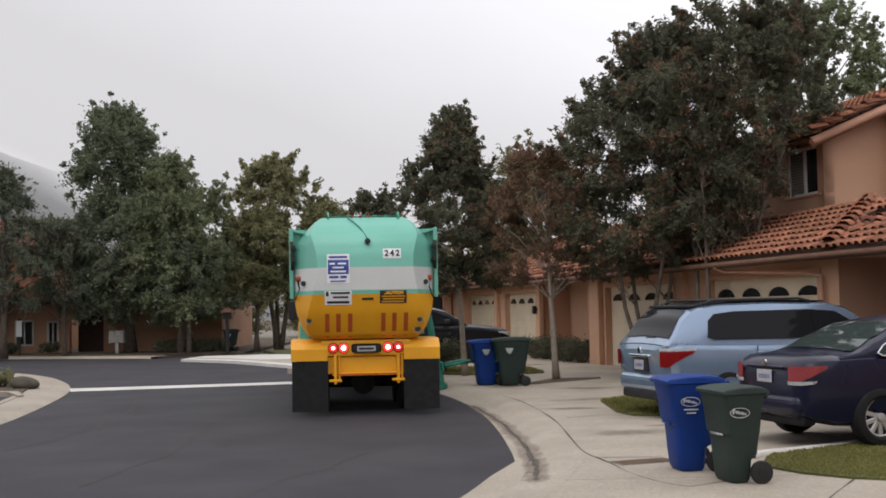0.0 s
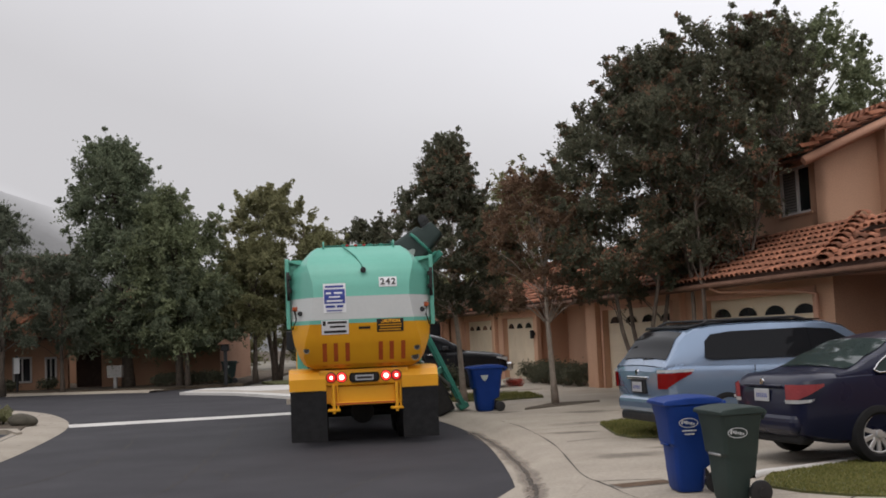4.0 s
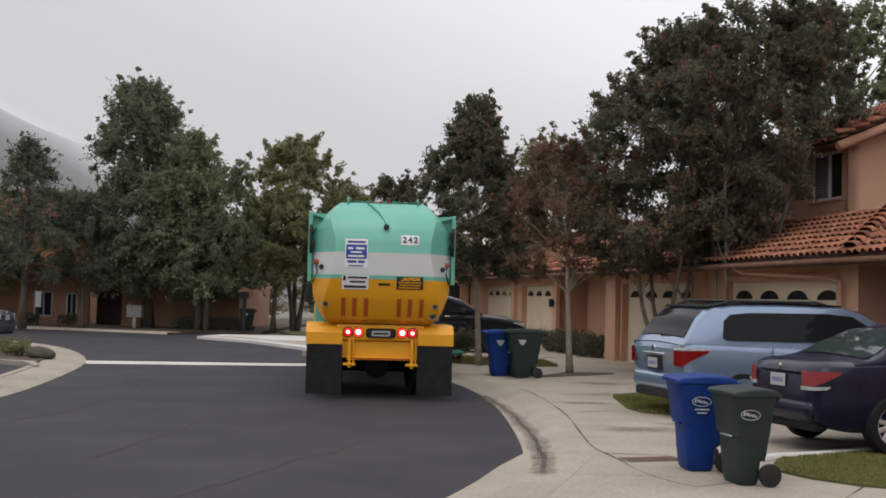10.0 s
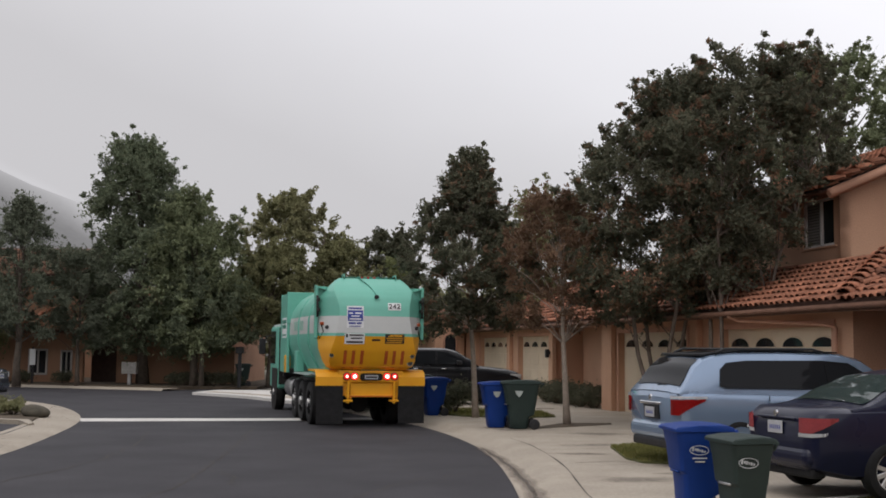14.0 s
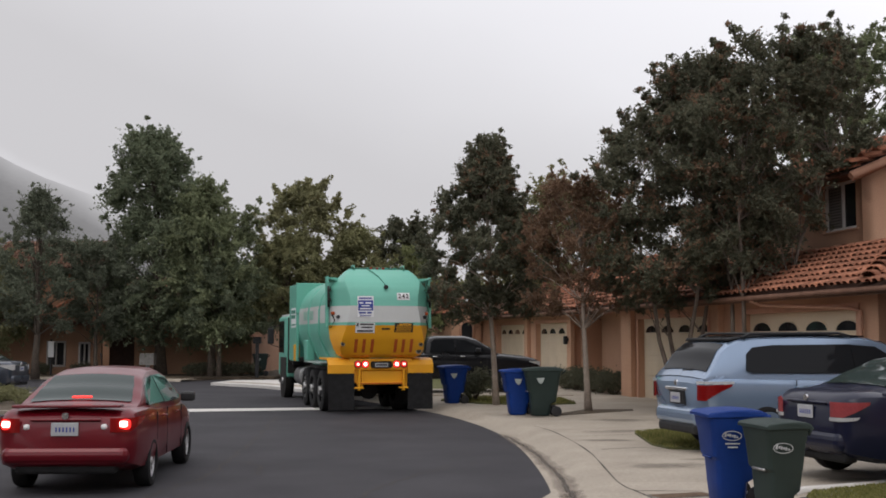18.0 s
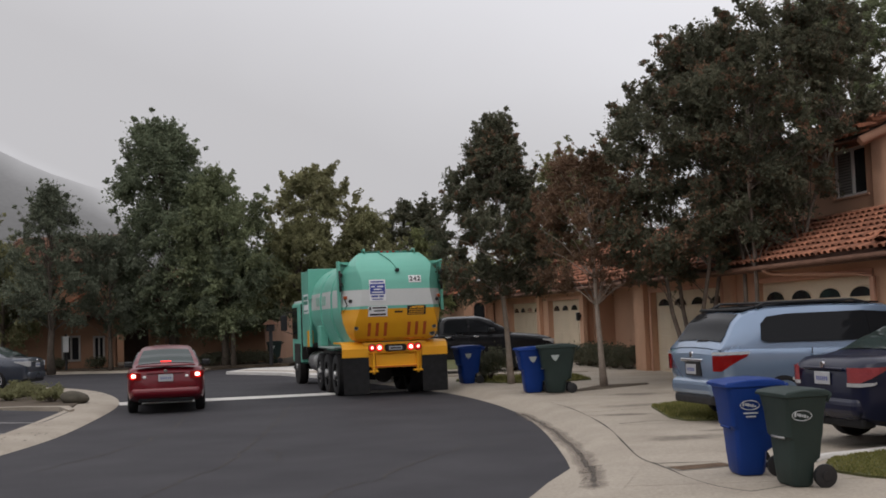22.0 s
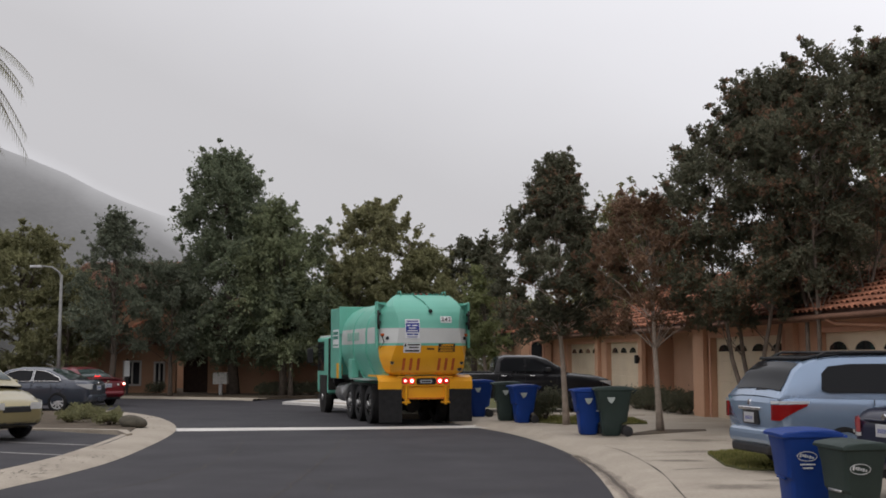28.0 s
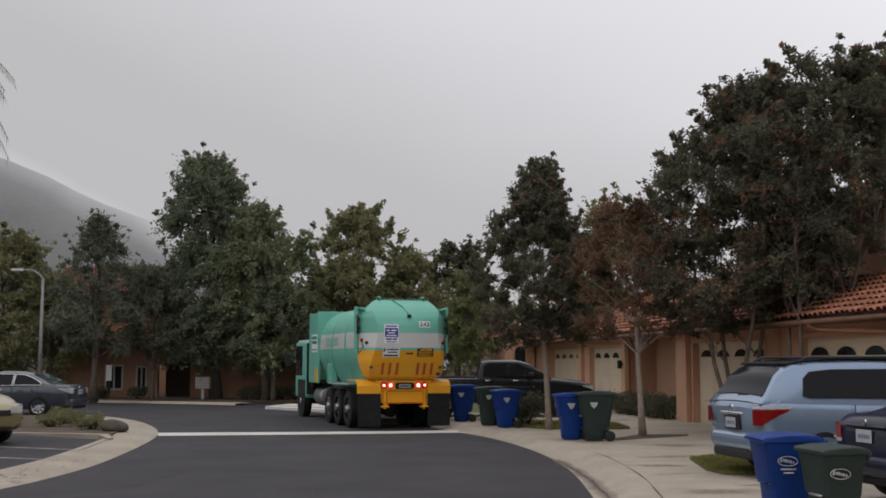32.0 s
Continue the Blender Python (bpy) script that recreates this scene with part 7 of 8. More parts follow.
# ---- cars: x ahead, y to the left, z up, from the middle of the car on the ground ----
def interp(rows, s):
    if s <= rows[0][0]:
        return rows[0][1]
    for a, b in zip(rows, rows[1:]):
        if s <= b[0]:
            k = (s - a[0]) / (b[0] - a[0])
            k = k * k * (3 - 2 * k) * 0.5 + k * 0.5
            return a[1] + k * (b[1] - a[1])
    return rows[-1][1]


def car(name, m, label, paint, L, W, axles, wheel_r, deck, half, roof, belt, tumble, side_windows, screens, glass, trim=None, low=0.24, alloy=ALLOY, category="car", spokes=9, pillar=0.10, tuck=0.0):
    """deck: (s, z) of the lower body's top from the rear (s = 0) to the front (s = L). half: (s, share) of the half width. roof: (s, z) of the
    cabin's top line. side_windows: outlines of (s, z). screens: (s0, s1) stretches of the roof line that are glass."""
    t = thing(name, m, label, category)
    hwm = W / 2

    def wide(s):
        return hwm * interp(half, s)

    stations = sorted({0.0, 0.04, 0.12, 0.25, 0.45, *[L * k / 22 for k in range(23)], L - 0.45, L - 0.25, L - 0.12, L - 0.04, L})
    b = bmesh.new()
    rows = []
    for s in stations:
        end = min(s, L - s)
        e = min(1.0, end / 0.14)
        rnd = math.sqrt(max(0.0, 1 - (1 - e) ** 2))
        zt = interp(deck, s)
        zb = low + 0.10 * (1 - min(1, end / 0.5))
        mid = (zt * 0.45 + zb * 0.55)
        w = wide(s)
        sq = 0.85 + 0.15 * rnd
        pts = [(0, zb), (0.80 * w * sq, zb), (0.95 * w * sq, zb + 0.05), (w * sq, zb + 0.30 * (zt - zb)), (w * sq, zb + 0.62 * (zt - zb)), (0.985 * w * sq, zt - 0.17 * (zt - zb)), (0.95 * w * sq, zt - 0.05), (0.86 * w * sq, zt - 0.008), (0.5 * w * sq, zt + 0.012), (0, zt + 0.02)]
        pts = [(y, mid + (z - mid) * (0.82 + 0.18 * rnd)) for y, z in pts]
        ring = [(y, z) for y, z in pts] + [(-y, z) for y, z in reversed(pts[1:-1])]
        rows.append([b.verts.new((s - L / 2 + tuck * max(0.0, 1.0 - z) * max(0.0, 1 - s / 0.5), y, z)) for y, z in ring])
    n = len(rows[0])
    for r0, r1 in zip(rows, rows[1:]):
        for k in range(n):
            b.faces.new((r0[k], r0[(k + 1) % n], r1[(k + 1) % n], r1[k]))
    b.faces.new(rows[0])
    b.faces.new(rows[-1])
    bmesh.ops.recalc_face_normals(b, faces=b.faces[:])
    body = part("body", b, [paint, BLACK], t)
    cut = bmesh.new()
    for s in axles:
        for q in (-1, 1):
            disc(s - L / 2, q * (hwm - 0.1), wheel_r, wheel_r + 0.075, 0.5, "y", 32, 0, cut)
    cme = bpy.data.meshes.new("cut")
    cut.to_mesh(cme)
    cut.free()
    cme.materials.append(paint)
    cme.materials.append(BLACK)
    for p in cme.polygons:
        p.material_index = 1
    co = new("cut", cme)
    mod = body.modifiers.new("arches", "BOOLEAN")
    mod.object, mod.operation, mod.solver = co, "DIFFERENCE", "EXACT"
    me = bpy.data.meshes.new_from_object(body.evaluated_get(bpy.context.evaluated_depsgraph_get()))
    body.modifiers.clear()
    body.data = me
    bpy.data.objects.remove(co)
    sb = bmesh.new()
    sb.from_mesh(me)
    shade(sb, 32)
    sb.to_mesh(me)
    sb.free()

    zr = max(z for _, z in roof)
    hb = 0.955 * hwm

    s0, s1 = roof[0][0], roof[-1][0]

    def gy(z, s=None):
        """Half width of the cabin, which narrows to both ends."""
        own = hb - tumble * max(0.0, (z - belt)) / (zr - belt)
        if s is None:
            return own
        a, c = min(1.0, max(0.0, (s - s0) / 0.9)), min(1.0, max(0.0, (s1 - s) / 0.9))
        return own * (1 - 0.09 * (1 - a) ** 2 - 0.10 * (1 - c) ** 2)
    g = bmesh.new()
    grows = []
    gs = [s0 + (s1 - s0) * k / 28 for k in range(29)]
    for s in gs:
        zt = max(interp(roof, s), belt - 0.02)
        pts = [(gy(belt, s) * 0.985, belt - 0.06), (gy((belt + zt) / 2, s), (belt + zt) / 2), (gy(zt, s), zt - 0.035 * min(1, max(0, zt - belt) * 4)), (gy(zt, s) - 0.07, zt), (gy(zt, s) * 0.5, zt + 0.022), (0, zt + 0.03)]
        ring = pts + [(-y, z) for y, z in reversed(pts[:-1])]
        grows.append([g.verts.new((s - L / 2, y, z)) for y, z in ring])
    for r0, r1 in zip(grows, grows[1:]):
        for k in range(len(r0) - 1):
            g.faces.new((r0[k], r0[k + 1], r1[k + 1], r1[k]))
    bmesh.ops.recalc_face_normals(g, faces=g.faces[:])
    cabin = part("cabin", shade(g, 30), paint, t)
    for pts in side_windows:
        for q in (-1, 1):
            b = bmesh.new()
            vs = [b.verts.new((s - L / 2, q * (gy(z, s) + 0.012), z)) for s, z in pts]
            f = b.faces.new(vs)
            ex = bmesh.ops.extrude_face_region(b, geom=[f])
            bmesh.ops.translate(b, vec=(0, -q * 0.03, 0), verts=[v for v in ex["geom"] if isinstance(v, bmesh.types.BMVert)])
            bmesh.ops.recalc_face_normals(b, faces=b.faces[:])
            wd = part("side_window", b, glass[0], cabin)
            if trim:
                b = bmesh.new()
                loop = [(s - L / 2, q * (gy(z, s) + 0.016), z) for s, z in pts]
                for a, c in zip(loop, loop[1:] + loop[:1]):
                    tube([a, c], 0.011, 5, b, caps=False)
                part("window_trim", b, trim, wd)
    for a, c in screens:
        b = bmesh.new()
        rs = []
        for k in range(9):
            s = a + (c - a) * k / 8
            z = interp(roof, s)
            w = gy(z, s) - pillar
            rs.append([b.verts.new((s - L / 2 + (-0.004 if s < L / 2 else 0.004), w * q, z + 0.012 + 0.027 * (1 - q * q))) for q in (-1, -0.6, -0.2, 0.2, 0.6, 1)])
        for r0, r1 in zip(rs, rs[1:]):
            for k in range(5):
                b.faces.new((r0[k], r0[k + 1], r1[k + 1], r1[k]))
        bmesh.ops.recalc_face_normals(b, faces=b.faces[:])
        for f in b.faces:
            f.smooth = True
        part("screen", b, glass[1], cabin)
    wheels = []
    for s in axles:
        for q in (-1, 1):
            hub = new("wheel")
            hub.parent = t
            hub.matrix_basis = pose(s - L / 2, q * (hwm - 0.10), wheel_r, 0, 0, 90)
            part("tyre", tyre_mesh(wheel_r, 0.21, wheel_r * 0.66), RUBBER, hub)
            b = bmesh.new()
            disc(0, 0, 0, wheel_r * 0.66, 0.05, "x", 28, 0.01, b)
            part("rim_back", b, BLACK, hub)
            b = bmesh.new()
            for k in range(spokes):
                a = k * math.tau / spokes
                own = box(q * 0.045 - 0.012, q * 0.045 + 0.02, -0.027, 0.027, 0.04, wheel_r * 0.65, 0.006)
                merge(b, own, Matrix.Rotation(a, 4, "X"))
            ring = [(q * 0.06, wheel_r * 0.64 * math.cos(k * math.tau / 28), wheel_r * 0.64 * math.sin(k * math.tau / 28)) for k in range(29)]
            tube(ring, 0.016, 6, b, caps=False)
            disc(q * 0.06, 0, 0, 0.05, 0.05, "x", 16, 0.01, b)
            part("rim", b, alloy, hub)
            wheels.append(hub)
    return t, body, wheels, wide, gy


def corner_lamp(parent, L, wide, rear, y_in, s_out, z0, z1, z_tip, material, label):
    """A lamp that wraps round a corner of the body, its far end pointed."""
    for q in (-1, 1):
        b = bmesh.new()
        path = [(-0.012, y_in * wide(0.1)), (-0.014, 0.5 * (y_in * wide(0.1) + 0.85 * wide(0))), (-0.012, 0.85 * wide(0)), (0.03, 0.955 * wide(0.04) + 0.012), (0.12, wide(0.12) + 0.008), (s_out * 0.6, wide(0.3) + 0.012), (s_out, wide(s_out) + 0.010)]
        if not rear:
            path = [(-0.012, y_in * wide(L - 0.1)), (-0.012, 0.70 * wide(L - 0.1)), (0.0, 0.80 * wide(L - 0.1)), (0.05, 0.93 * wide(L - 0.1)), (0.12, wide(L - 0.12) + 0.004), (s_out * 0.6, wide(L - 0.3) + 0.012), (s_out, wide(L - s_out) + 0.010)]
        lo, hi = [], []
        n = len(path)
        for i, (s, y) in enumerate(path):
            k = max(0.0, (i - 3) / (n - 4))
            x = (s if rear else L - s) - L / 2
            lo.append(b.verts.new((x, q * y, z0 + (z_tip - z0) * k)))
            hi.append(b.verts.new((x, q * y, z1 + (z_tip + 0.03 - z1) * k * 0.75)))
        for i in range(n - 1):
            b.faces.new((lo[i], lo[i + 1], hi[i + 1], hi[i]))
        bmesh.ops.solidify(b, geom=b.faces[:], thickness=0.03)
        bmesh.ops.recalc_face_normals(b, faces=b.faces[:])
        part("tail_lamp" if rear else "headlamp", shade(b, 40), material, parent, label)


def plate(parent, x, z, back=True):
    s = -1 if back else 1
    p = part("number_plate", box(*sorted((x, x + s * 0.012)), -0.155, 0.155, z - 0.075, z + 0.075, 0.004), PLATE, parent, "white number plate")
    for k in range(6):
        part("plate_bar", box(*sorted((x + s * 0.012, x + s * 0.015)), -0.112 + k * 0.04, -0.096 + k * 0.04, z - 0.03, z + 0.022), SIGN_BLUE, p)


def mirrors(parent, L, s, z, hw, paint):
    for q in (-1, 1):
        part("mirror", box(s - L / 2 - 0.06, s - L / 2 + 0.09, *sorted((q * (hw - 0.02), q * (hw + 0.17))), z - 0.06, z + 0.07, 0.03, 2), paint, parent, "wing mirror")


def handles(parent, L, at, z, wide, material):
    for s in at:
        for q in (-1, 1):
            b = tube([(s - L / 2 - 0.09, q * (wide(s) + 0.005), z), (s - L / 2 - 0.06, q * (wide(s) + 0.035), z), (s - L / 2 + 0.06, q * (wide(s) + 0.035), z), (s - L / 2 + 0.09, q * (wide(s) + 0.005), z)], 0.014, 6)
            part("door_handle", b, material, parent)


def door_gaps(parent, L, lines, wide):
    """Dark shut lines of the doors."""
    for s, z0, z1 in lines:
        for q in (-1, 1):
            b = bmesh.new()
            x = s - L / 2
            for k in range(6):
                za, zb = z0 + (z1 - z0) * k / 6, z0 + (z1 - z0) * (k + 1) / 6
                box(x - 0.004, x + 0.004, *sorted((q * (wide(s) * 0.985), q * (wide(s) + 0.003))), za, zb, 0, 1, b)
            part("door_gap", b, BLACK, parent)


SEDAN_HALF = [(0.0, 0.72), (0.12, 0.81), (0.35, 0.90), (0.8, 0.97), (1.3, 1.0), (3.3, 1.0), (4.1, 0.965), (4.5, 0.90), (4.75, 0.80), (4.93, 0.70)]


def sedan(name, m, label, paint, L=4.93, W=1.85, H=1.47, lit=False, trim=CHROME, pale=False, headlamps=True, spoiler=False, category="car", wheel_r=0.325, spokes=9, tail=0.5, lens=TAIL_OFF, over=0.0, strip=True, half=SEDAN_HALF):
    k = L / 4.93
    h = H / 1.475
    deck = [(0, 0.86 * h), (0.06, 0.98 * h), (0.25, 1.035 * h), (1.0, 1.05 * h), (1.6, 1.0 * h), (3.3, 0.96 * h), (3.6, 0.97 * h), (4.2, 0.88 * h), (4.7, 0.74 * h), (4.93, 0.62 * h)]
    roof = [(0.52, 1.03 * h), (0.76, 1.085 * h), (1.1, 1.235 * h), (1.5, 1.39 * h), (2.0, 1.465 * h), (2.6, 1.47 * h), (3.02, 1.40 * h), (3.5, 1.19 * h), (3.95, 0.96 * h)]
    sw = [[(1.0, 1.06), (1.1, 1.14), (1.36, 1.27), (1.68, 1.36), (2.02, 1.385), (2.02, 1.03), (1.06, 1.03)], [(2.08, 1.02), (2.08, 1.38), (2.6, 1.385), (2.92, 1.32), (3.38, 1.06), (3.35, 1.01)]]
    s = lambda rows: [(a * k, b) for a, b in rows]  # noqa: E731
    glass = (CAR_GLASS_PALE if pale else CAR_GLASS, CAR_GLASS_PALE)
    t, body, wheels, wide, gy = car(name, m, label, paint, L, W, (1.08 * k - over, 3.88 * k - over), wheel_r, s(deck), s(half), s(roof), 0.99 * h, 0.24, [[(a * k, b * h) for a, b in w] for w in sw],
                                    ((0.72 * k, 1.46 * k), (3.02 * k, 3.72 * k)), glass, trim, category=category, spokes=spokes)
    corner_lamp(body, L, wide, True, 0.66, tail * k, 0.76 * h, 0.93 * h, 0.91 * h, lens, "red tail lamp")
    if lens is LENS_PINK:
        corner_lamp(body, L, wide, True, 0.64, tail * 0.6, 0.715 * h, 0.757 * h, 0.75 * h, CLEAR_LENS, "clear reversing lamp")
    if lit:
        for q in (-1, 1):
            bl = part("brake_lamp", box(-L / 2 - 0.014, -L / 2 + 0.10, *sorted((q * 0.585, q * 0.735)), 0.79 * h, 0.92 * h, 0.045, 3), TAIL_ON, body, "lit brake lamp")
            part("lamp_core", box(-L / 2 - 0.022, -L / 2, *sorted((q * 0.62, q * 0.71)), 0.825 * h, 0.895 * h, 0.02, 2), TAIL_HOT, bl)
            part("reverse_lens", box(-L / 2 - 0.02, -L / 2 + 0.05, *sorted((q * 0.40, q * 0.48)), 0.79 * h, 0.86 * h, 0.03, 2), CLEAR_LENS, body)
    if headlamps:
        corner_lamp(body, L, wide, False, 0.45, 0.55 * k, 0.58 * h, 0.70 * h, 0.74 * h, CLEAR_LENS, "clear headlamp")
        part("grille", box(L / 2 - 0.03, L / 2 + 0.01, -0.35, 0.35, 0.52 * h, 0.64 * h, 0.02), BLACK, body)
        part("lower_grille", box(L / 2 - 0.05, L / 2 + 0.0, -0.5, 0.5, 0.34, 0.42, 0.02), BLACK, body)
    part("bumper", box(-L / 2 - 0.035, -L / 2 + 0.3, -W / 2 * (0.88 if lit else 0.72), W / 2 * (0.88 if lit else 0.72), 0.36, 0.60 * h, 0.1, 4), paint, body)
    part("valance", box(-L / 2 + 0.05, -L / 2 + 0.25, -W / 2 * 0.7, W / 2 * 0.7, 0.25, 0.37, 0.04, 2), RUBBER, body)
    plate(body, -L / 2 - 0.012, 0.80 * h)
    part("boot_strip", box(-L / 2 - 0.014, -L / 2 + 0.02, -0.4, 0.4, 0.895 * h, 0.925 * h, 0.008), CHROME if strip and not lit else paint, body)
    badge = disc(-L / 2 - 0.005, 0, 0.955 * h, 0.04, 0.02, "x", 16)
    part("badge", badge, CHROME, body)
    mirrors(body, L, 3.28 * k, 1.03 * h, W / 2, BLACK if lit else paint)
    handles(body, L, (1.75 * k, 2.75 * k), 0.86 * h, wide, paint)
    door_gaps(body, L, ((1.32 * k, 0.55, 0.93 * h), (2.06 * k, 0.32, 0.96 * h), (3.22 * k, 0.32, 0.93 * h)), wide)
    if spoiler:
        part("spoiler", box(-L / 2 + 0.02, -L / 2 + 0.2, -0.62, 0.62, 1.05 * h, 1.085 * h, 0.012, 2), paint, body)
    return t, body, wheels


# the parked sedan at the near driveway
sedan("sedan", pose(6.245, 14.52, 0.13, 0, 0, 17), "dark navy sedan with chrome window trim parked on a driveway", PAINT_NAVY, L=4.8, H=1.51, over=0.1, strip=False, pale=True, headlamps=False, wheel_r=0.345, tail=0.30, lens=LENS_PINK, spokes=10)
# the sedan and the gold car beyond the island
sedan("sedan", pose(-17.12, 36.9, 0.0, 0, 0, 178), "blue-grey sedan parked beyond the island", PAINT_GREY, L=4.6, H=1.47, wheel_r=0.34, lens=CLEAR_LENS, tail=0.42)
sedan("sedan", pose(-12.85, 23.65, 0.082, 0, 0, -28), "gold-beige car parked in the bay", PAINT_GOLD, L=4.6, W=1.8, H=1.68, wheel_r=0.34)
red_car, red_body, red_wheels = sedan("sedan", pose(-4.5, -14, 0, 0, 0, 90), "small red sedan driving off with its brake lamps lit", PAINT_RED, L=4.4, W=1.65, H=1.42, half=[(0.0, 0.88), (0.12, 0.94), (0.35, 0.975), (0.8, 1.0), (3.3, 1.0), (4.1, 0.965), (4.5, 0.90), (4.75, 0.80), (4.93, 0.70)], lit=True, trim=None, pale=True, spoiler=True, wheel_r=0.305)
part("brake_lamp", box(-1.50, -1.46, -0.12, 0.12, 1.085, 1.115, 0.01), TAIL_ON, red_body, "lit high brake lamp")
part("antenna", tube([(-0.55, 0.0, 1.47), (-0.62, 0.0, 1.62)], 0.008, 5), BLACK, red_body)

# the pale blue estate
SL, SW = 4.78, 1.90
suv, suv_body, _, s_wide, _ = car(
    "suv", pose(5.34, 18.12, 0.12, 0, 0, 16.5), "pale metallic blue suv with dark glass parked on a driveway", PAINT_SUV, SL, SW, (1.0, 3.72), 0.365,
    [(0, 1.09), (0.05, 1.12), (0.3, 1.14), (2.0, 1.11), (3.3, 1.08), (3.6, 1.06), (4.2, 0.98), (4.6, 0.87), (4.78, 0.7)],
    [(0.0, 0.93), (0.1, 0.955), (0.3, 0.98), (0.7, 0.99), (1.2, 1.0), (3.3, 1.0), (4.1, 0.96), (4.5, 0.87), (4.78, 0.74)],
    [(0.05, 1.10), (0.16, 1.25), (0.36, 1.52), (0.55, 1.66), (1.0, 1.715), (1.8, 1.73), (2.85, 1.71), (3.15, 1.64), (3.65, 1.36), (4.05, 1.08)], 1.10, 0.20,
    [[(0.70, 1.22), (0.74, 1.46), (0.86, 1.56), (1.2, 1.595), (2.53, 1.605), (2.53, 1.17), (0.80, 1.185)], [(2.536, 1.165), (2.536, 1.60), (2.96, 1.57), (3.46, 1.28), (3.56, 1.155)]],
    ((0.12, 0.46), (3.12, 3.86)), (CAR_GLASS, CAR_GLASS), None, low=0.30, tuck=0.14)
corner_lamp(suv_body, SL, s_wide, True, 0.74, 0.42, 0.785, 1.012, 1.0, TAIL_OFF, "red tail lamp")
for q in (-1, 1):
    b = bmesh.new()
    for (sa, ya), (sb_, yb) in zip([(-0.016, 0.74 * s_wide(0.1)), (0.02, 0.955 * s_wide(0.04) + 0.005), (0.12, s_wide(0.12) + 0.008), (0.28, s_wide(0.28) + 0.014)], [(0.02, 0.955 * s_wide(0.04) + 0.005), (0.12, s_wide(0.12) + 0.008), (0.28, s_wide(0.28) + 0.014), (0.45, s_wide(0.45) + 0.012)]):
        b.faces.new([b.verts.new(p) for p in ((sa - SL / 2, q * ya, 1.02), (sb_ - SL / 2, q * yb, 1.03), (sb_ - SL / 2, q * yb, 1.065), (sa - SL / 2, q * ya, 1.065))])
    bmesh.ops.solidify(b, geom=b.faces[:], thickness=0.02)
    part("clear_lamp", b, CLEAR_LENS, suv_body, "bright strip over the tail lamp")
# a flat black block stands for the plate's recess
part("plate_block", box(-SL / 2 - 0.008, -SL / 2 + 0.06, -0.24, 0.24, 0.70, 0.925, 0.02, 2), BLACK, suv_body, "flat black block set round the plate")
plate(suv_body, -SL / 2 - 0.016, 0.80)
part("plate_garnish", box(-SL / 2 - 0.03, -SL / 2 + 0.02, -0.34, 0.34, 0.915, 0.96, 0.012), CHROME, suv_body)
part("badge", disc(-SL / 2 - 0.005, 0, 1.02, 0.045, 0.03, "x", 16), CHROME, suv_body)
part("bumper", box(-SL / 2 - 0.05, -SL / 2 + 0.3, -0.68, 0.68, 0.40, 0.66, 0.09, 3), PAINT_SUV, suv_body)
part("valance", box(-SL / 2 - 0.02, -SL / 2 + 0.25, -0.62, 0.62, 0.28, 0.42, 0.04, 2), BLACK, suv_body)
part("rear_spoiler", box(-SL / 2 + 0.46, -SL / 2 + 0.72, -0.56, 0.56, 1.655, 1.70, 0.015, 2), BLACK, suv_body, "dark roof spoiler")
part("wiper", tube([(-SL / 2 + 0.115, 0.0, 1.21), (-SL / 2 + 0.12, -0.3, 1.23)], 0.012, 6), BLACK, suv_body)
for q in (-1, 1):
    b = tube([(-1.65, q * 0.66, 1.70), (-1.5, q * 0.66, 1.765), (0.0, q * 0.66, 1.775), (0.2, q * 0.66, 1.73)], 0.022, 8)
    part("roof_rail", b, BLACK, suv_body, "black roof rail")
SUV_ROOF = [(0.5, 1.645), (0.75, 1.69), (1.2, 1.72), (1.8, 1.732), (2.4, 1.722), (2.85, 1.712)]
rf = bmesh.new()
rows_ = [[rf.verts.new((q_ - SL / 2, w_ * 0.66, z_ + 0.036 - 0.012 * w_ * w_)) for w_ in (-1.0, -0.6, 0.0, 0.6, 1.0)] for q_, z_ in SUV_ROOF]
for ra_, rb_ in zip(rows_, rows_[1:]):
    for i_ in range(4):
        rf.faces.new((ra_[i_], ra_[i_ + 1], rb_[i_ + 1], rb_[i_])).smooth = True
bmesh.ops.recalc_face_normals(rf, faces=rf.faces[:])
bmesh.ops.solidify(rf, geom=rf.faces[:], thickness=0.02)
part("roof_panel", rf, CAR_GLASS, suv_body, "dark glass roof panel")
for x in (-1.2, -0.25):
    part("cross_bar", tube([(x, -0.66, 1.765), (x, 0.66, 1.765)], 0.018, 8), BLACK, suv_body)
mirrors(suv_body, SL, 3.05, 1.16, SW / 2, PAINT_SUV)
handles(suv_body, SL, (1.55, 2.55), 0.98, s_wide, PAINT_SUV)
door_gaps(suv_body, SL, ((1.48, 0.6, 1.08), (2.33, 0.4, 1.10), (3.35, 0.4, 1.06)), s_wide)

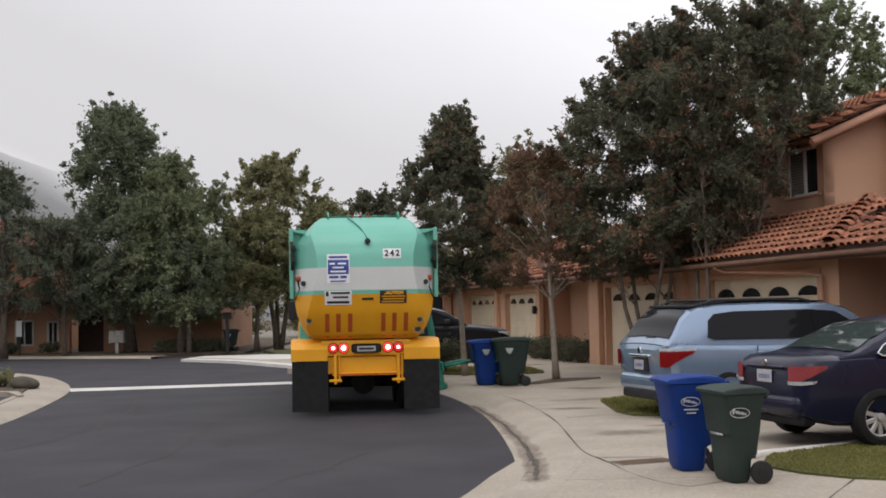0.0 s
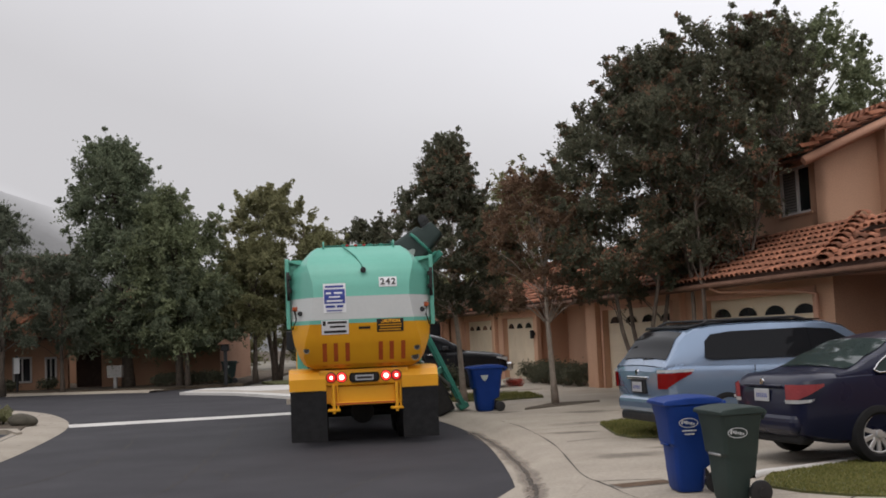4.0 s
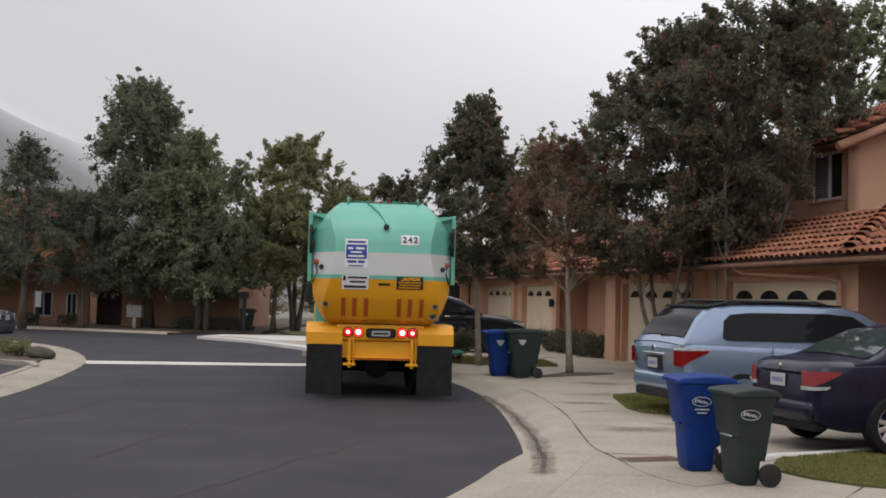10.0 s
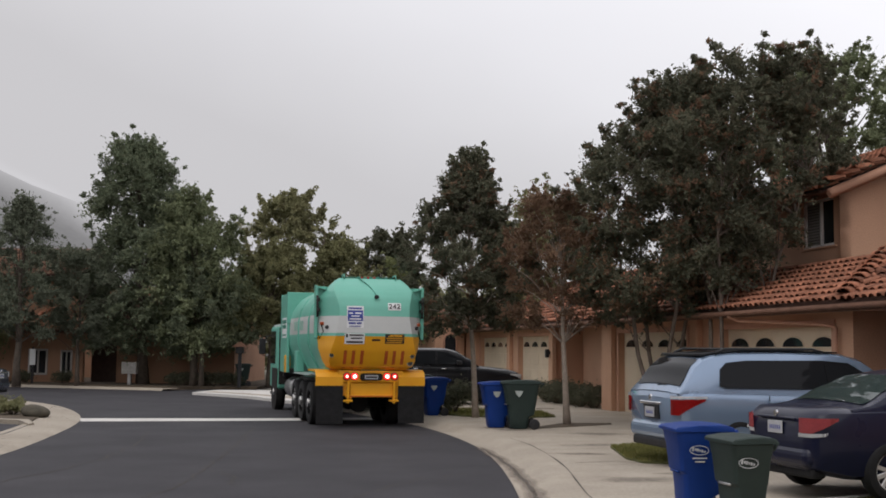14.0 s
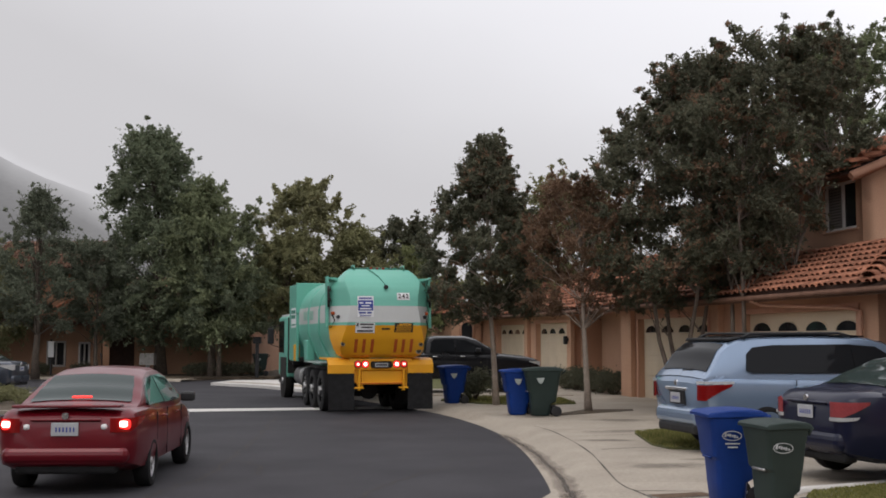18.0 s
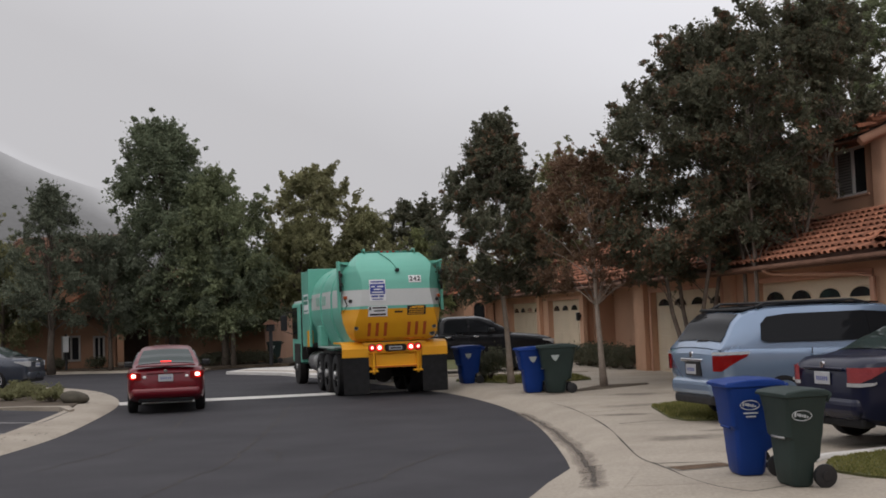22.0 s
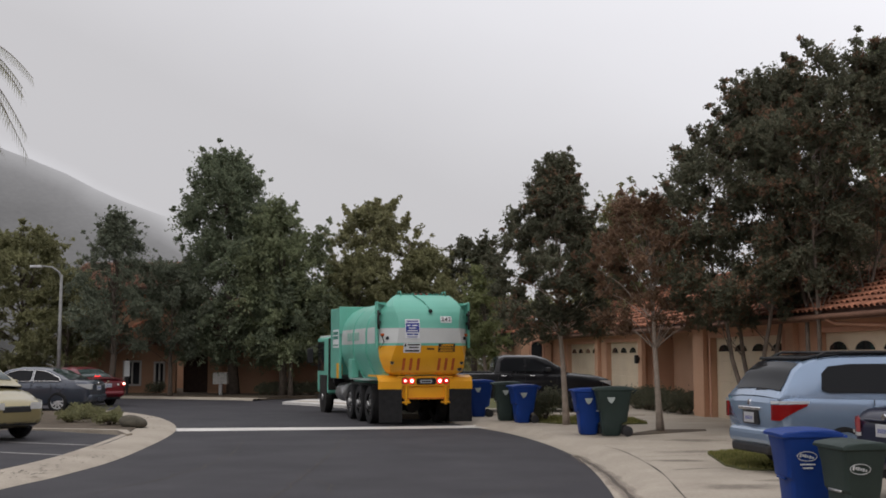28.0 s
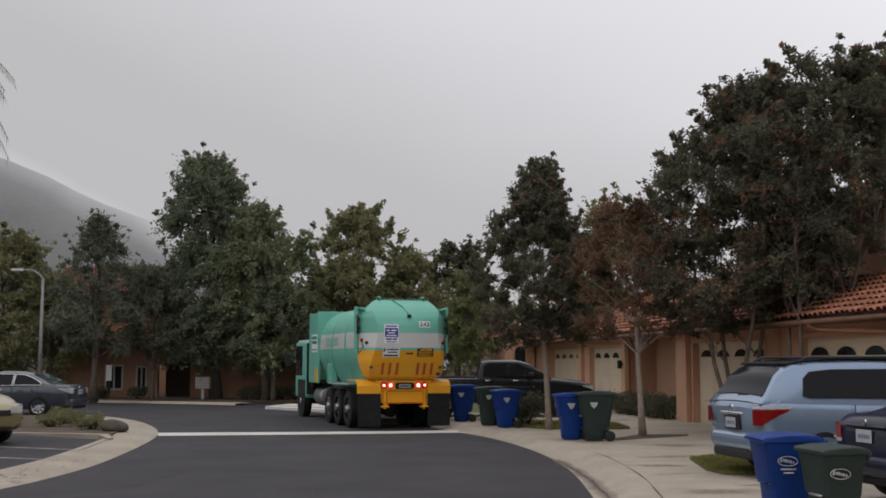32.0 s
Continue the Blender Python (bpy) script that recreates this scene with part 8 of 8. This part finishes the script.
# the black pickup
PL, PW = 5.85, 2.0
pick, pick_body, _, p_wide, _ = car(
    "pickup_truck", pose(-0.95, 35.2, 0.15, 0, 0, 8), "glossy black crew-cab pickup truck parked before the garages", PAINT_BLACK, PL, PW, (1.2, 4.85), 0.40,
    [(0, 1.12), (0.06, 1.18), (1.7, 1.19), (2.4, 1.19), (4.1, 1.18), (4.5, 1.17), (5.3, 1.10), (5.7, 1.02), (5.85, 0.9)],
    [(0.0, 0.92), (0.2, 0.97), (1.0, 1.0), (5.0, 1.0), (5.6, 0.94), (5.85, 0.82)],
    [(2.25, 1.16), (2.29, 1.46), (2.38, 1.64), (2.6, 1.69), (3.5, 1.69), (3.8, 1.62), (4.2, 1.40), (4.55, 1.15)], 1.16, 0.16,
    [[(2.42, 1.24), (2.46, 1.54), (2.54, 1.60), (3.15, 1.61), (3.15, 1.23)], [(3.23, 1.23), (3.23, 1.61), (3.55, 1.585), (4.02, 1.36), (4.1, 1.24)]],
    ((2.27, 2.37), (3.78, 4.4)), (CAR_GLASS, CAR_GLASS_PALE), None, low=0.42, category="pickup")
corner_lamp(pick_body, PL, p_wide, False, 0.6, 0.4, 0.80, 0.95, 0.93, CLEAR_LENS, "clear headlamp")
part("bumper", box(PL / 2 - 0.1, PL / 2 + 0.12, -0.92, 0.92, 0.52, 0.78, 0.05, 2), CHROME, pick_body)
part("bed_rail", box(-PL / 2 + 0.05, -PL / 2 + 2.2, -0.98, -0.9, 1.17, 1.235, 0.015), BLACK, pick_body)
mirrors(pick_body, PL, 3.85, 1.28, PW / 2, BLACK)
handles(pick_body, PL, (2.55, 3.4), 1.1, p_wide, CHROME)
door_gaps(pick_body, PL, ((2.36, 0.6, 1.2), (3.19, 0.6, 1.2), (4.15, 0.6, 1.2)), p_wide)
pad = slab([(-4.6, 33.3), (2.9, 33.2), (3.2, 36.8), (-4.6, 37.4)], 0.0, 0.15)
tagged(part("pickup_pad", pad, CONCRETE), "pale concrete drive under the pickup", "driveway", kind="structure")


# ---- motion ----
def along(rows, t):
    """A row's values at a time, gliding between the given ones."""
    if t <= rows[0][0]:
        return list(rows[0][1:])
    for i, (a, b) in enumerate(zip(rows, rows[1:])):
        if t <= b[0]:
            k = (t - a[0]) / (b[0] - a[0])
            pa, pb = rows[max(i - 1, 0)], rows[min(i + 2, len(rows) - 1)]
            out = []
            for j in range(1, len(a)):
                ma = (b[j] - pa[j]) / max(1e-6, b[0] - pa[0]) * (b[0] - a[0])
                mb = (pb[j] - a[j]) / max(1e-6, pb[0] - a[0]) * (b[0] - a[0])
                if a[j] == b[j]:
                    ma = mb = 0
                out.append((2 * k**3 - 3 * k**2 + 1) * a[j] + (k**3 - 2 * k**2 + k) * ma + (-2 * k**3 + 3 * k**2) * b[j] + (k**3 - k**2) * mb)
            return out
    return list(rows[-1][1:])


# seconds, the tailgate's middle x y, heading to the left of the street's axis
TRUCK_ROWS = [(0, -1.30, 19.35, 6.2), (9.8, -1.30, 19.42, 6.3), (10.5, -1.32, 19.85, 7.1), (11, -1.33, 20.35, 8.1), (11.5, -1.33, 21.04, 9.4), (12, -1.35, 21.84, 11.0), (12.5, -1.42, 22.84, 13.0), (13, -1.54, 23.93, 15.2),
              (13.5, -1.72, 25.1, 16.8), (14, -1.94, 26.0, 17.8), (14.5, -2.10, 26.6, 18.4), (15.4, -2.24, 26.85, 18.6), (24.2, -2.24, 26.87, 18.6), (24.6, -2.28, 27.02, 18.8), (25.5, -2.42, 27.5, 19.5), (26.5, -2.61, 28.2, 20.4),
              (27, -2.76, 28.8, 21.3), (27.5, -2.93, 29.45, 22.2), (28, -3.10, 29.9, 22.8), (28.5, -3.22, 30.25, 23.1), (29.2, -3.29, 30.4, 23.2), (32, -3.29, 30.4, 23.2)]
# seconds, the tailgate's middle x y, heading to the left of the street's axis
TRUCK_ROWS = [(0, -1.30, 19.35, 6.2), (9.8, -1.30, 19.42, 6.3), (10.5, -1.32, 19.85, 7.0), (11, -1.32, 20.35, 7.8), (11.5, -1.31, 21.04, 8.9), (12, -1.32, 21.84, 10.4), (12.5, -1.38, 22.84, 12.2), (13, -1.49, 23.93, 14.2),
              (13.5, -1.67, 25.1, 15.8), (14, -1.91, 26.0, 17.1), (14.5, -2.09, 26.6, 18.0), (15.4, -2.24, 26.85, 18.2), (24.2, -2.24, 26.87, 18.2), (24.6, -2.28, 27.02, 18.4), (25.5, -2.42, 27.5, 19.2), (26.5, -2.61, 28.2, 20.2),
              (27, -2.76, 28.8, 21.2), (27.5, -2.93, 29.45, 22.1), (28, -3.10, 29.9, 22.7), (28.5, -3.22, 30.25, 23.0), (29.2, -3.29, 30.4, 23.1), (32, -3.29, 30.4, 23.1)]
# seconds, the tailgate's middle x y, heading to the left of the street's axis
TRUCK_ROWS = [(0, -1.30, 19.35, 6.2), (9.8, -1.30, 19.42, 6.3), (10.5, -1.32, 19.85, 7.0), (11, -1.32, 20.35, 7.8), (11.5, -1.31, 21.04, 8.9), (12, -1.32, 21.84, 10.3), (12.5, -1.37, 22.84, 11.9), (13, -1.47, 23.93, 13.7),
              (13.5, -1.63, 25.1, 15.1), (14, -1.85, 26.0, 16.2), (14.5, -2.02, 26.6, 17.0), (15.4, -2.16, 26.85, 17.2), (24.2, -2.16, 26.87, 17.2), (24.6, -2.2, 27.02, 17.4), (25.5, -2.34, 27.5, 18.2), (26.5, -2.53, 28.13, 19.1),
              (27, -2.68, 28.71, 20.1), (27.5, -2.85, 29.29, 20.9), (28, -3.02, 29.66, 21.5), (28.5, -3.12, 29.88, 21.9), (29.2, -3.17, 29.95, 22.0), (32, -3.17, 29.95, 22.0)]
# seconds, the tail's middle x y, heading
RED_ROWS = [(0, -4.5, -14.0, 0), (8.6, -4.5, -14.0, 0), (10.0, -4.5, -10.5, 0), (16.5, -4.48, 8.9, 2), (17.5, -4.62, 11.55, 4), (18.2, -4.82, 13.6, 5), (19, -5.02, 15.9, 8), (20, -5.5, 18.6, 11), (21, -6.15, 21.3, 13), (22, -6.95, 24.1, 15), (23, -7.85, 26.9, 18), (24.5, -9.75, 31.5, 25),
            (26.5, -12.75, 36.9, 38), (27, -13.8, 38.5, 42), (28, -15.9, 40.5, 54), (29, -20.6, 42.6, 68), (30.5, -29.0, 44.6, 80), (32, -37.5, 45.4, 84)]
# seconds, out from the truck's middle, height of the rail's head, lean
RAIL_ROWS = [(0, 1.62, 1.85, 10), (0.3, 1.66, 1.85, 18), (0.9, 1.67, 1.85, 25.5), (8.9, 1.67, 1.85, 25.5), (9.4, 1.45, 1.85, 10), (10, 1.33, 1.9, 3), (16, 1.33, 1.9, 3), (17, 1.6, 1.85, 22), (23.2, 1.6, 1.85, 22), (24, 1.33, 1.9, 3), (32, 1.33, 1.9, 3)]
# the lifted bin: seconds, its middle x y z, tilt
BIN_ROWS = [(0, 1.50, 24.95, 0.635, 0), (0.9, 1.50, 24.95, 0.635, 0), (1.2, 1.36, 24.95, 0.70, 4), (1.5, 1.22, 25.0, 0.86, 7), (1.8, 1.10, 25.0, 1.0, 7), (2.1, 1.02, 25.0, 1.42, 5), (2.5, 0.84, 25.0, 1.95, 2), (3.0, 0.62, 25.0, 2.75, -10), (3.5, 0.25, 25.0, 3.5, -75),
            (3.9, -0.3, 25.0, 3.9, -128), (4.6, -0.55, 25.0, 3.75, -140), (5.2, -0.5, 25.0, 3.8, -138), (5.8, -0.32, 25.0, 3.95, -125), (6.0, -0.2, 25.0, 3.93, -112), (6.2, -0.02, 25.0, 3.68, -85), (6.4, 0.32, 25.0, 3.3, -45), (6.6, 0.54, 25.0, 2.48, -6), (6.8, 0.65, 25.0, 2.14, 0),
            (7.0, 0.70, 25.0, 1.95, 0), (7.3, 0.88, 25.0, 1.59, 3), (7.6, 1.0, 25.0, 1.28, 5), (7.9, 1.1, 25.0, 0.96, 6), (8.2, 1.38, 24.97, 0.68, 3), (8.5, 1.47, 24.95, 0.635, 0), (32, 1.47, 24.95, 0.635, 0)]
BIN2_ROWS = [(0, -1.0, 30.6, 0.63, 0), (14.8, -1.0, 30.6, 0.63, 0), (15.6, -1.35, 31.4, 0.7, 0), (16.3, -1.75, 32.2, 0.8, 4), (17.2, -1.95, 32.3, 1.0, 5), (18.0, -2.3, 32.3, 2.2, 0), (18.5, -2.7, 32.2, 3.3, -60), (18.9, -3.3, 32.0, 3.75, -120), (19.6, -3.6, 31.9, 3.8, -138), (20.6, -3.6, 31.9, 3.82, -135),
             (21.1, -3.2, 32.0, 3.8, -115), (21.5, -2.7, 32.2, 3.2, -60), (22.0, -2.3, 32.3, 2.2, 0), (22.8, -1.95, 32.3, 1.0, 5), (23.4, -1.6, 31.8, 0.72, 2), (24.3, -1.0, 30.6, 0.63, 0), (32, -1.0, 30.6, 0.63, 0)]


def steps(a, b, d):
    n = max(1, math.ceil((b - a) / d))
    return [a + (b - a) * k / n for k in range(n + 1)]


def motions():
    def truck_pose(t):
        x, y, h = along(TRUCK_ROWS, t)
        a = radians(h)
        return pose(x - 0.6 * math.sin(a), y + 0.6 * math.cos(a), 0, 0, 0, h)

    times = [0.0] + steps(9.8, 15.4, 0.25) + steps(24.2, 29.2, 0.25) + [32.0]
    walk(truck, [(t, truck_pose(t)) for t in times])
    gone, last, roll = 0.0, truck_pose(0).translation, []
    for t in times:
        p = truck_pose(t).translation
        gone, last = gone + (p - last).length, p
        roll.append((t, math.degrees(gone / 0.51)))
    for w in WHEELS:
        at = w.matrix_basis.translation.copy()
        walk(w, [(t, pose(at.x, at.y, at.z, -a, 0, 0)) for t, a in roll])

    def rail_pose(t):
        x, z, a = along(RAIL_ROWS, t)
        return pose(x, 5.6, z, 0, -a, 0)

    walk(rail, [(t, rail_pose(t)) for t, *_ in RAIL_ROWS])

    def tipped(rows, turn):
        out = []
        for t in sorted({r[0] for r in rows} | {round(k * 0.2, 1) for k in range(161) if any(a[0] <= k * 0.2 <= b[0] and a[1:] != b[1:] for a, b in zip(rows, rows[1:]))}):
            x, y, z, a = along(rows, t)
            m = pose(0, 0, 0, 0, a, 0) @ pose(0, 0, 0, 0, 0, turn)
            m.translation = Vector((x, y, z)) - (m @ Vector((0, 0, 0.52)))
            out.append((t, m))
        return out

    first = tipped(BIN_ROWS, -86)
    walk(lifted, first)
    second = tipped(BIN2_ROWS, -80)
    walk(lifted2, second)
    # the grabs hold the bins while they are up, else they wait on the rail
    held = []
    for t in [0.0, 0.5, 0.9] + [round(1.0 + 0.2 * k, 1) for k in range(38)] + [8.9, 9.4, 10.0, 16.0] + [round(16.4 + 0.2 * k, 1) for k in range(35)] + [23.6, 24.2, 32.0]:
        inv = truck_pose(t).inverted()
        rp = rail_pose(t)
        rest = rp @ pose(0.1, 0, -1.35)
        if 1.0 <= t <= 8.4 or 16.4 <= t <= 23.2:
            rows = BIN_ROWS if t < 12 else BIN2_ROWS
            x, y, z, a = along(rows, t)
            m = pose(0, 0, 0, 0, a, truck_pose(t).to_euler().z * 57.2958)
            m.translation = Vector((x, y, z))
            g = inv @ m @ pose(-0.36, 0, 0.02)
            held.append((t, g))
        else:
            held.append((t, rest))
    walk(grab, held)

    def red_pose(t):
        x, y, h = along(RED_ROWS, t)
        a = radians(h)
        return pose(x - 2.26 * math.sin(a), y + 2.26 * math.cos(a), 0, 0, 0, 90 + h)

    times = [0.0] + steps(8.6, 32.0, 0.12)
    walk(red_car, [(t, red_pose(t)) for t in [0.0] + steps(8.6, 32.0, 0.4)])
    gone, last, roll = 0.0, red_pose(0).translation, []
    for t in times:
        p = red_pose(t).translation
        gone, last = gone + (p - last).length, p
        roll.append((t, math.degrees(gone / 0.305)))
    for w in red_wheels:
        at = w.matrix_basis.translation.copy()
        walk(w, [(t, pose(at.x, at.y, at.z) @ pose(0, 0, 0, 0, a, 0) @ pose(0, 0, 0, 0, 0, 90)) for t, a in roll])


motions()
